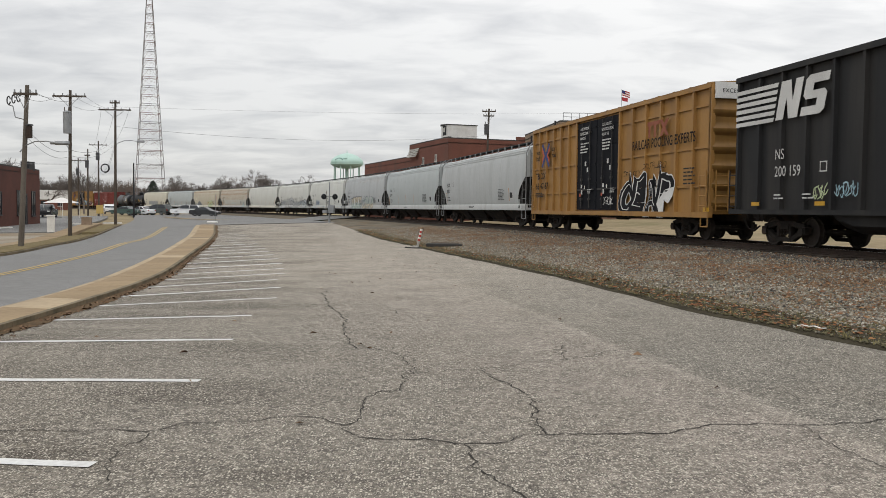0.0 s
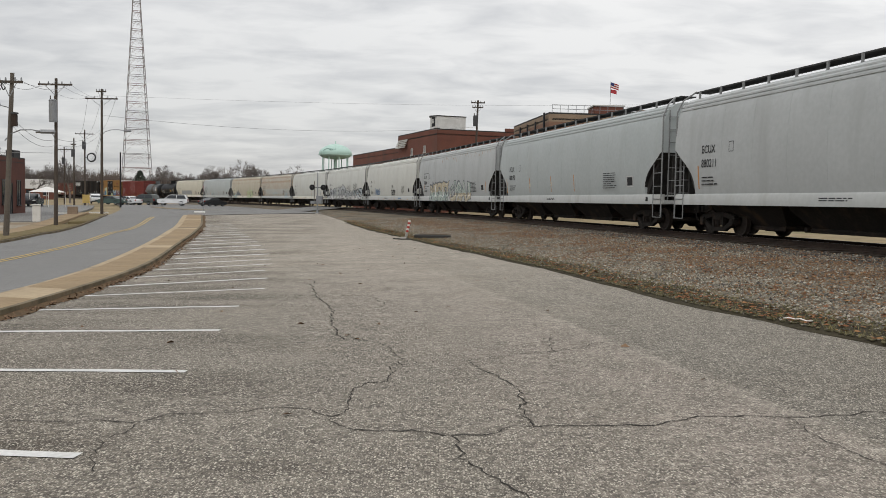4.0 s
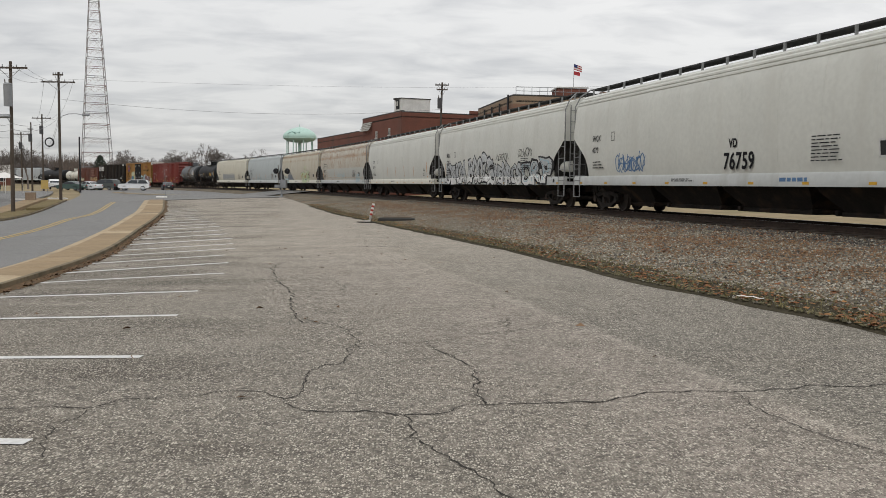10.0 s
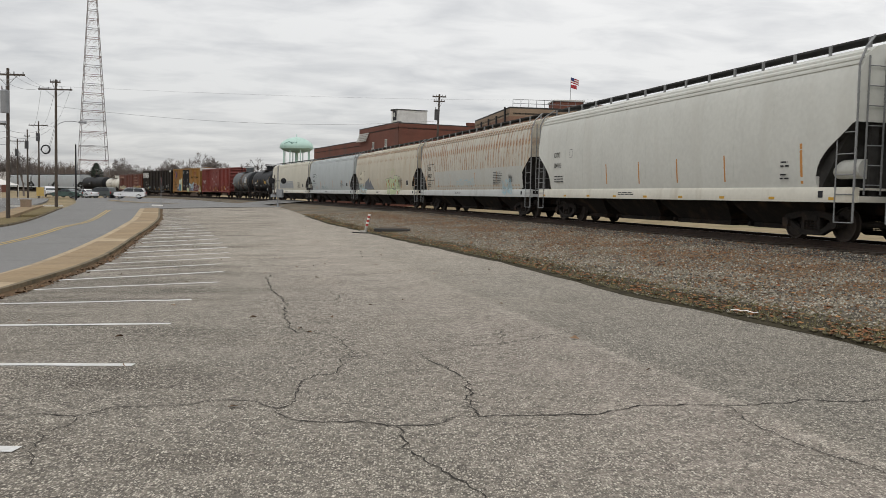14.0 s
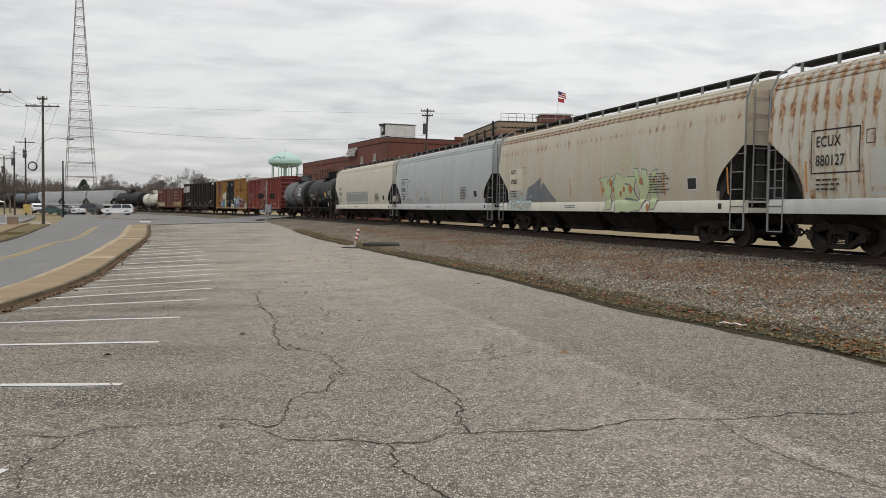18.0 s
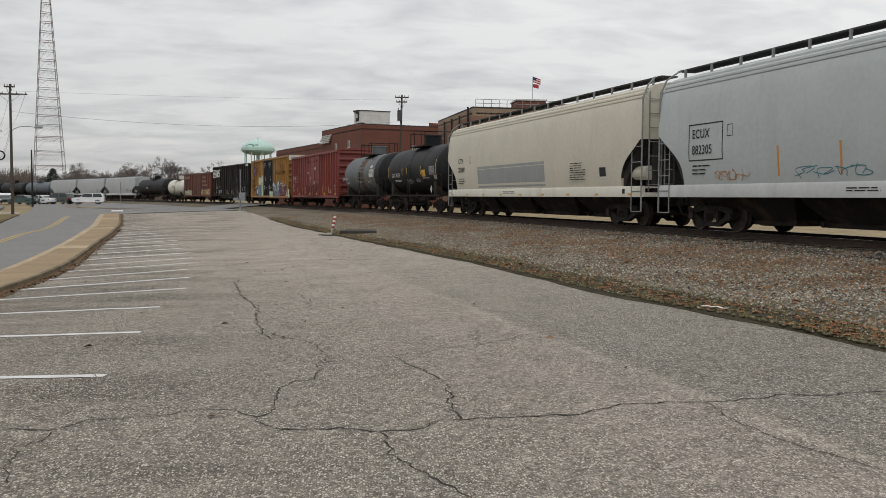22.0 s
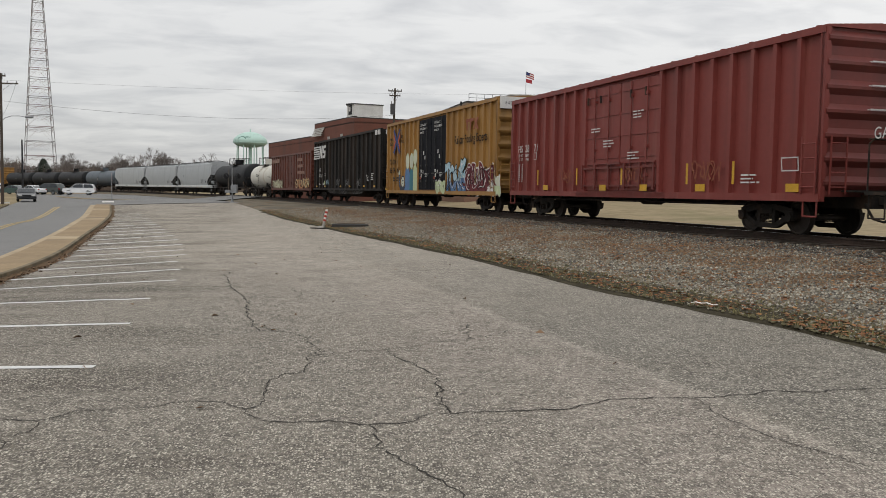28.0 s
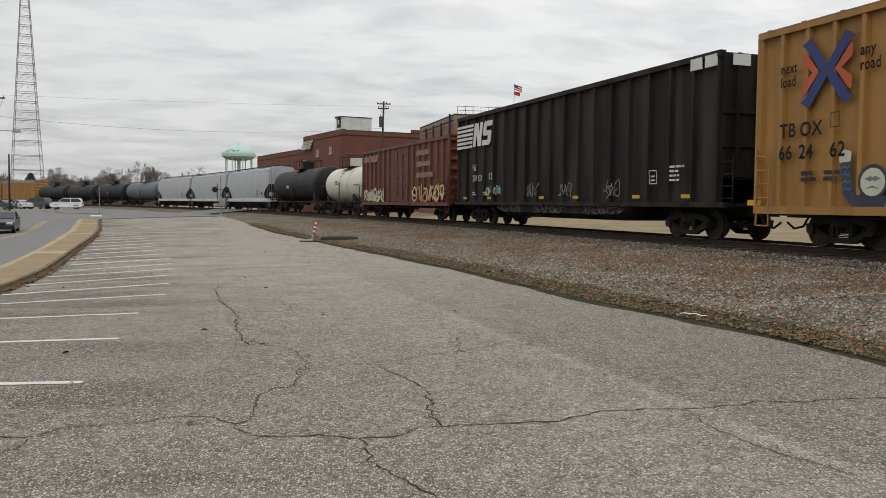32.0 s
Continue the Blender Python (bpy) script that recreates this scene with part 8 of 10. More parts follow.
def build_hall():
    """Second brick building with a stepped white cornice, roof rail and stair block."""
    b = thing("brick_hall", "tan and red brick hall with roof railing", "building")
    A, B = (10.15, 75.0), (8.5, 90.0)
    R = Vector((0.99, 0.11)).normalized()
    E = (A[0] + R.x * 22, A[1] + R.y * 22)
    F = (B[0] + R.x * 22, B[1] + R.y * 22)
    t = 9.3
    for p, q in ((B, A), (A, E), (E, F), (F, B)):
        w = wall_piece("wall", p, q, -0.5, t - 0.75, M_BRICK2, b)
        wall_piece("frieze", p, q, t - 0.75, t - 0.08, M_BRICK3, w, thick=0.3)
        wall_piece("coping", p, q, t - 0.08, t + 0.06, M_ROOFING, w, thick=0.4)
    part("roof", G().prism([A, E, F, B], "z", t - 0.6, t - 0.45), M_ROOFING, b)
    for u in (2.4, 5.6, 8.8, 12.0):
        wall_window(b, B, A, u, 1.1, 5.0, 7.3, M_BRICK3)
    for u in (2.5, 6.0, 9.5, 13.0, 16.5):
        wall_window(b, A, E, u, 1.2, 5.2, 7.4, M_BRICK3)
    d = (Vector(B) - Vector(A)).normalized()
    for i in range(4):
        p = Vector(A) + d * (1.0 + 3.3 * i) + Vector((-0.2, 0))
        part("vent_pipe", G().tube((p.x, p.y, 5.2), (p.x, p.y, t - 0.4 if i else t + 0.1), 0.09, 0.09, 6), M_BLACK, b)
    # railing along the front of the roof
    g = G()
    for i in range(12):
        p = Vector(A) + R * (0.3 + i * 0.72)
        g.tube((p.x, p.y + 0.3, t), (p.x, p.y + 0.3, t + 0.75), 0.025, 0.025, 5)
    for h in (0.4, 0.75):
        p, q = Vector(A) + R * 0.3, Vector(A) + R * 8.3
        g.tube((p.x, p.y + 0.3, t + h), (q.x, q.y + 0.3, t + h), 0.025, 0.025, 5)
    part("roof_railing", g, M_GALV, b)
    p = Vector(A) + R * 5.6
    part("stair_roof", G().prism([(p.x, p.y + 0.6), (p.x + 8, p.y + 1.4), (p.x + 8, p.y + 6), (p.x, p.y + 5.2)], "z", t - 0.4, t + 0.35), M_ROOFING, b)
    blk = part("stair_block", G().box(15.1, 17.9, 80.5, 83.5, t - 0.5, 10.55), M_BRICK, b)
    part("coping", G().box(15.0, 18.0, 80.4, 83.6, 10.55, 10.68), M_TRIM, blk)
    part("chimney", G().box(19.3, 20.3, 80.5, 81.5, t - 0.5, 10.3), M_BRICK2, b)
    # flagpole with two flags
    f = thing("flagpole", "roof flagpole with striped flag above a red one", "flagpole")
    f.location = (16.9, 82.0, 10.6)
    f.scale = (0.62, 0.62, 0.62)
    part("pole", G().tube((0, 0, -0.1), (0, 0, 4.0), 0.04, 0.03, 6), M_GALV, f)
    for i, (m, a, c) in enumerate(((M_FLAGR, 0, 1), (M_WHITEP, 0, 1), (M_FLAGR, 0, 1), (M_WHITEP, 0, 1), (M_FLAGR, 0, 1))):
        g = G()
        z1 = 3.95 - i * 0.17
        g.sheet([(x, 0.06 * math.sin(5 * x), z1 - 0.35 * x) for x in np.linspace(0.0, 1.25, 7)], [(x, 0.06 * math.sin(5 * x), z1 - 0.17 - 0.35 * x) for x in np.linspace(0.0, 1.25, 7)])
        part("flag_stripe", g, m, f)
    g = G()
    g.sheet([(x, 0.06 * math.sin(5 * x) - 0.012, 3.95 - 0.35 * x) for x in np.linspace(0.0, 0.55, 4)], [(x, 0.06 * math.sin(5 * x) - 0.012, 3.5 - 0.35 * x) for x in np.linspace(0.0, 0.55, 4)])
    part("flag_canton", g, C_NAVY, f)
    g = G()
    g.sheet([(x, 0.05 * math.sin(6 * x), 2.85 - 0.2 * x) for x in np.linspace(0.0, 0.95, 6)], [(x, 0.05 * math.sin(6 * x), 2.3 - 0.25 * x) for x in np.linspace(0.0, 0.95, 6)])
    part("lower_flag", g, M_FLAGR, f)


M_FLAGR = mat("flag_red", (0.42, 0.05, 0.06), rough=0.8, bump=0)
M_BRICK3 = mat("pale_brick", (0.28, 0.21, 0.15), (0.21, 0.155, 0.11), rough=0.9, grain=14)
build_mill()
build_hall()


# ---- masts ----
def build_lattice():
    t = thing("lattice_tower", "tall pinkish-grey steel lattice radio tower", "radio tower", pose(-85.7, 250, -0.4, 0, 0, 24))
    hw = lambda z: max(0.35, 4.65 - 0.0625 * z) * 0.92
    for i, (sx, sy) in enumerate(((1, 1), (1, -1), (-1, -1), (-1, 1))):
        part("leg", G().pipe([(sx * hw(z), sy * hw(z), z) for z in (0, 20, 40, 60, 66, 84)], 0.085, 5), M_TOWERWHT, t)
    zs = [0, 5.3, 9.4, 13.4, 17.4, 20.7, 23.3, 25.6]
    while zs[-1] < 80:
        zs.append(zs[-1] + 2.6)
    for k, (z0, z1) in enumerate(zip(zs, zs[1:])):
        m = M_TOWERRED if (k // 3) % 2 else M_TOWERWHT
        a, b = hw(z0), hw(z1)
        ring = G()
        brace = G()
        for c, d in (((1, 1), (1, -1)), ((1, -1), (-1, -1)), ((-1, -1), (-1, 1)), ((-1, 1), (1, 1))):
            p0, p1 = (c[0] * b, c[1] * b, z1), (d[0] * b, d[1] * b, z1)
            ring.tube(p0, p1, 0.095, 0.095, 4)
            q = tuple((u + v) / 2 for u, v in zip(p0, p1))
            h0 = (z1 - min(z1 - z0, 1.5))
            b0 = hw(h0)
            for u in (0.0, 0.5):
                r0 = tuple(v + (w - v) * u for v, w in zip((c[0] * b0, c[1] * b0, h0), (d[0] * b0, d[1] * b0, h0)))
                r1 = tuple(v + (w - v) * (u + 0.5) for v, w in zip((c[0] * b0, c[1] * b0, h0), (d[0] * b0, d[1] * b0, h0)))
                t0 = tuple(v + (w - v) * u for v, w in zip(p0, p1))
                t1 = tuple(v + (w - v) * (u + 0.5) for v, w in zip(p0, p1))
                brace.tube(r0, t1, 0.02, 0.02, 3)
                brace.tube(r1, t0, 0.02, 0.02, 3)
            brace.tube((c[0] * a, c[1] * a, z0), q, 0.018, 0.018, 3)
            brace.tube((d[0] * a, d[1] * a, z0), q, 0.018, 0.018, 3)
            m0 = tuple(u * 0.25 + v * 0.75 for u, v in zip((c[0] * a, c[1] * a, z0), p0))
            m1 = tuple(u * 0.25 + v * 0.75 for u, v in zip((d[0] * a, d[1] * a, z0), p1))
            if k < 4:
                brace.tube(m0, m1, 0.02, 0.02, 3)
        part("ring_beam", ring, M_TOWERRED if k % 2 else M_TOWERWHT, t)
        part("bracing", brace, M_TOWERRED, t)["kind"] = "stuff"


def build_water_tower():
    t = thing("water_tower", "pale green spheroid water tower on legs", "water tower", pose(-37.2, 330, -0.5))
    n = 40
    prof = [(0.05, 22.5), (1.0, 22.42), (2.4, 22.1), (3.8, 21.55), (5.0, 20.8), (5.9, 19.95), (6.3, 19.2), (6.3, 18.5), (5.9, 17.85), (5.0, 17.25), (3.0, 16.75), (1.0, 16.55)]
    g = G()
    g.loft([[(r * math.cos(2 * math.pi * i / n), r * math.sin(2 * math.pi * i / n), z) for i in range(n)] for r, z in prof])
    part("tank", g, M_AQUA, t)
    g = G()
    g.loft([[((6.45) * math.cos(a), 6.45 * math.sin(a), z) for a in np.linspace(0, 2 * math.pi, 41)[:-1]] for z in (18.15, 18.5)], caps=False)
    part("walkway", g, M_AQUA, t)
    for i in range(8):
        a = 2 * math.pi * (i + 0.5) / 8
        part("leg", G().tube((5.2 * math.cos(a), 5.2 * math.sin(a), 0), (5.0 * math.cos(a), 5.0 * math.sin(a), 17.6), 0.2, 0.2, 8), M_AQUA, t)
    part("riser", G().tube((0, 0, 0), (0, 0, 16.7), 0.65, 0.65, 16), M_AQUA, t)
    part("finial", G().tube((0, 0, 22.4), (0, 0, 23.6), 0.22, 0.1, 8), M_AQUA, t)
    # dark curved mark on the bowl
    g = G()
    arc = [(-1.9 + 0.18 * i, 0.9 * math.sin(i / 20 * math.pi)) for i in range(21)]
    def sph(dx, z):
        r = float(np.interp(-z, [-q[1] for q in prof], [q[0] for q in prof])) + 0.04
        a = -math.pi / 2 + (dx - 2.6) / 6.2
        return (r * math.cos(a), r * math.sin(a), z)
    g.sheet([sph(x, 19.9 + h * 0.7) for x, h in arc], [sph(x, 19.5 + h * 0.9 - 0.1) for x, h in arc])
    part("painted_mark", g, M_WTMARK, t, "dark green painted swoosh")
    g = G()
    for i in range(5):
        g.sheet([sph(1.0 + 0.5 * i, 20.4), sph(1.3 + 0.5 * i, 20.4)], [sph(1.0 + 0.5 * i, 19.8), sph(1.3 + 0.5 * i, 19.8)])
    part("painted_mark", g, M_WTMARK, t)


M_WTMARK = mat("dark_green_paint", (0.10, 0.20, 0.17), rough=0.6, bump=0)
build_lattice()
build_water_tower()


def insulator(g, p):
    g.tube(p, (p[0], p[1], p[2] + 0.16), 0.05, 0.035, 6)


def utility_pole(x, y, h, lean=(0, 0), arms=((0.5, 2.4),), cans=0, m=None, label="weathered timber utility pole with crossarm", light=None, yaw=0, can=1.0):
    z = gz(x, y) - 0.1
    p = thing("utility_pole", label, "utility pole", pose(x, y, z, 0, 0, yaw))
    m = m or M_POLE
    top = (lean[0], lean[1], h)
    part("pole", G().loft([[(lean[0] * u + (0.145 - 0.05 * u) * math.cos(a), lean[1] * u + (0.145 - 0.05 * u) * math.sin(a), h * u) for a in np.linspace(0, 2 * math.pi, 11)[:-1]] for u in np.linspace(0, 1, 7)]), m, p)
    for down, w in arms:
        u = (h - down) / h
        cx, cz = lean[0] * u, h - down
        arm = part("crossarm", G().box(cx - w / 2, cx + w / 2, -0.2 + lean[1] * u, -0.09 + lean[1] * u, cz - 0.06, cz + 0.06), M_POLE, p)
        g = G()
        for s in (-1, 1):
            g.tube((cx, -0.16, cz - 0.75), (cx + s * w * 0.3, -0.16, cz - 0.05), 0.02, 0.02, 4)
        part("brace", g, M_GALV, arm)
        for q in (-0.46, -0.2, 0.2, 0.46):
            g = G()
            insulator(g, (cx + q * w, -0.15 + lean[1] * u, cz + 0.06))
            part("insulator", g, M_GALV, arm)
    for i in range(cans):
        zc = h - 2.3 - i * 1.2
        k = can
        # smaller cans get a dark tone: their backlit shade is put into the colour
        cm = M_GALV if can > 1.2 else M_CANDARK
        c = part("transformer", G().tube((0.05, -0.42, zc - 0.55 * k), (0.05, -0.42, zc + 0.5 * k), 0.27, 0.27, 14).tube((0.05, -0.42, zc + 0.5 * k), (0.05, -0.42, zc + 0.5 * k + 0.1), 0.3, 0.2, 14).box(-0.05, 0.15, -0.2, -0.05, zc - 0.4, zc + 0.45), cm, p, "grey transformer can on a bracket")
        for q in (-0.1, 0.18):
            part("bushing", G().tube((q, -0.45, zc + 0.5 * k + 0.05), (q, -0.5, zc + 0.5 * k + 0.35), 0.05, 0.03, 6), M_POLEGREY, c)
    if light:
        z0, reach = light
        lamp = part("lamp_arm", G().pipe([(0, 0, z0 - 0.45), (reach * 0.15, 0, z0 - 0.12), (reach * 0.4, 0, z0 + 0.08), (reach * 0.7, 0, z0 + 0.1), (reach, 0, z0)], 0.028, 6), M_GALV, p)
        part("lamp_head", G().loft([[(reach + a, b, z0 + c) for b, c in ((-w, 0), (-w * 0.6, 0.12), (w * 0.6, 0.12), (w, 0), (0, -0.08))] for a, w in ((-0.15, 0.04), (0.1, 0.10), (0.4, 0.14), (0.55, 0.05))]), M_GALV, lamp)
    return (x + lean[0], y + lean[1], z + h)


M_CANDARK = mat("backlit_can_tone", (0.075, 0.075, 0.078), (0.05, 0.05, 0.052), rough=0.6, bump=0)
POLES = [utility_pole(-20.97, 42.4, 8.2, (0.35, 0.1), arms=((0.45, 1.15), ), m=M_POLEGREY, label="leaning grey utility pole with looped cables", light=(5.35, 1.9)),
         utility_pole(-26.47, 60.6, 10.5, (0.1, 0), arms=((0.45, 2.35),), cans=1, can=1.4, light=(6.75, -1.2)),
         utility_pole(-30.6, 79.8, 11.7, (0.05, 0), arms=((0.9, 3.0), (0.25, 0.9)), light=(7.9, 2.2)),
         utility_pole(-51.0, 126.6, 11.2, arms=((0.6, 2.7),), cans=1),
         utility_pole(-54.0, 130.0, 10.2, arms=((1.0, 0.8),), cans=1),
         utility_pole(-61.0, 143.0, 9.5, arms=((0.4, 2.3),), cans=1),
         utility_pole(-44.5, 123.0, 7.9, arms=(), m=M_BLACK, label="dark slender post beside the street"),
         utility_pole(4.6, 94.0, 12.2, (0.3, 0), arms=((0.3, 1.5), (0.8, 1.2)), cans=1, label="dark utility pole with transformer beside the brick works")]


def pole_fittings():
    """Looped insulators and a dark switch box on the leaning pole, a cable coil hung on a far one."""
    x, y, z = POLES[0]
    t = thing("looped_insulators", "three looped insulators on a bent bracket of the leaning pole", "insulator", pose(x, y, z))
    for i in range(3):
        c = Vector((-0.82 + 0.24 * i, -0.2, -0.78 + 0.07 * i))
        ring = [(c.x + 0.085 * math.cos(a), c.y, c.z + 0.2 * math.sin(a)) for a in np.linspace(0.3, 6.0, 12)]
        part("loop", G().pipe(ring, 0.032, 6), M_CANDARK, t)
    part("bracket", G().pipe([(-0.85, -0.2, -1.0), (-0.62, -0.2, -1.05), (-0.5, -0.2, -1.6), (-0.1, -0.1, -1.7)], 0.025, 6), M_GALV, t)
    t = thing("switch_box", "rusty dark switch box strapped to the leaning pole", "switch box", pose(x + 0.1, y - 0.15, z - 2.3))
    part("box", G().cbox(-0.06, 0.16, -0.14, 0.14, -0.3, 0.3, 0.03), M_RAIL, t)
    part("lid", G().cbox(-0.08, 0.2, -0.16, 0.16, 0.3, 0.38, 0.03), M_CANDARK, t)
    x, y, z = POLES[3]
    t = thing("cable_coil", "dark coil of spare cable hung beside the pole", "cable coil", pose(x + 1.05, y - 0.2, z - 4.0))
    for r in (0.62, 0.56):
        part("turn", G().pipe([(r * math.cos(a), 0.05 if r > 0.6 else -0.05, r * math.sin(a)) for a in np.linspace(0, 2 * math.pi, 25)], 0.07, 6), M_BLACK, t)
    part("hanger", G().tube((-1.0, 0.1, 0.0), (-0.5, 0.0, 0.0), 0.04, 0.04, 5), M_BLACK, t)


pole_fittings()


def cable(name, a, b, sag, r=0.02, n=14):
    r *= 0.55
    g = G()
    pts = [tuple(a[k] + (b[k] - a[k]) * i / n - (sag * 4 * (i / n) * (1 - i / n) if k == 2 else 0) for k in range(3)) for i in range(n + 1)]
    d = Vector((b[1] - a[1], a[0] - b[0], 0)).normalized() * r
    g.loft([[(p[0] + d.x, p[1] + d.y, p[2]), (p[0], p[1], p[2] + r), (p[0] - d.x, p[1] - d.y, p[2]), (p[0], p[1], p[2] - r)] for p in pts])
    return tagged(part(name, g, M_WIRE), "thin dark overhead cable between poles", "cable", group="overhead cables")


def up(p, dz, dx=0.0):
    return (p[0] + dx, p[1], p[2] + dz)


for dx, dz in ((-1.0, -0.4), (1.0, -0.4), (0.0, -0.2)):
    cable("overhead_cable", up(POLES[0], dz, dx * 0.5), up(POLES[1], dz, dx), 0.4)
    cable("overhead_cable", up(POLES[1], dz, dx), up(POLES[2], dz - 0.4, dx * 1.3), 0.5)
    cable("overhead_cable", up(POLES[2], dz - 0.4, dx * 1.3), up(POLES[3], dz, dx), 1.5)
for dz in (-3.6, -4.0):
    cable("overhead_cable", up(POLES[0], dz + 1.4), up(POLES[1], dz - 0.6), 0.5, 0.025)
    cable("overhead_cable", up(POLES[1], dz - 0.6), up(POLES[2], dz), 0.6, 0.025)
    cable("overhead_cable", up(POLES[2], dz), up(POLES[3], dz), 1.8, 0.025)
    cable("overhead_cable", up(POLES[3], dz), up(POLES[5], dz + 0.6), 0.6, 0.025)
cable("overhead_cable", up(POLES[2], -2.4), up(POLES[7], -2.9), 0.9, 0.022, 24)
cable("overhead_cable", up(POLES[2], -0.6), (38.0, 118.0, 15.5), 0.6, 0.014, 24)
cable("overhead_cable", (-80.0, 60.0, 6.2), up(POLES[1], -5.2), 0.6, 0.03)


# ---- left side of the street ----
def build_shop():
    b = thing("brick_shop", "low red brick shop building with dark windows", "building")
    A, B = (-36.6, 66.0), (-40.2, 85.2)
    W = Vector((-0.98, -0.18))
    E, F = (A[0] + W.x * 14, A[1] + W.y * 14), (B[0] + W.x * 14, B[1] + W.y * 14)
    z = -1.6
    for p, q in ((A, B), (B, F), (F, E), (E, A)):
        w = wall_piece("wall", p, q, z, 4.72, M_SHOPBRICK, b)
        wall_piece("coping", p, q, 4.72, 4.84, M_ROOFING, w, thick=0.36)
    part("roof", G().prism([A, B, F, E], "z", 4.3, 4.4), M_ROOFING, b)
    for u, w, q0, q1 in ((3.0, 1.3, 0.6, 2.3), (7.0, 1.2, 0.5, 2.4), (12.6, 1.1, 0.4, 2.6), (14.6, 0.9, -0.5, 2.3), (17.2, 1.1, 0.3, 2.6)):
        wall_window(b, A, B, u, w, q0, q1, M_BLACK)
    part("sign_panel", G().box(-39.95, -39.75, 81.0, 81.4, 2.6, 3.1), M_WHITEP, b)
    g = G()
    g.box(-40.6, -39.8, 82.2, 83.4, 4.6, 5.5)
    part("roof_unit", g, M_BLACK, b)


build_shop()


def lane_strip(name, offset0, offset1, y0, y1, dz, material, label, category, kind="structure"):
    k = [i for i, p in enumerate(ROAD_L) if y0 <= p[1] <= y1]
    line = ROAD_L[k[0]:k[-1] + 1]
    a, b = offset_line(line, offset0), offset_line(line, offset1)
    g = G()
    g.loft([[(p[0], p[1], gz(*p) - 0.1), (p[0], p[1], gz(*p) + dz), (q[0], q[1], gz(*q) + dz), (q[0], q[1], gz(*q) - 0.1)] for p, q in zip(a, b)])
    return tagged(part(name, g, material), label, category, kind=kind)


lane_strip("far_kerb", 0.0, 0.16, 2, 79, 0.11, M_KERB, "grimy tan concrete kerb along the street", "kerb")
lane_strip("grass_verge", 0.16, 2.0, 2, 62, 0.14, M_VERGE, "dormant grass verge with bare soil", "verge")
lane_strip("grass_verge", 0.16, 1.5, 65, 78, 0.14, M_VERGE, "dormant grass verge beside the street", "verge")
lane_strip("far_sidewalk", 2.0, 3.5, 2, 84, 0.15, M_SIDEWALK, "tan concrete sidewalk across the street", "sidewalk")
lane_strip("forecourt", 3.5, 12.5, 40, 66, 0.1, M_FORE, "dusty tan-grey concrete forecourt before the brick shop", "forecourt")
lane_strip("side_lot", 3.5, 22.0, 67, 128, 0.06, M_ROAD, "grey asphalt side lot beyond the shop", "parking lot")


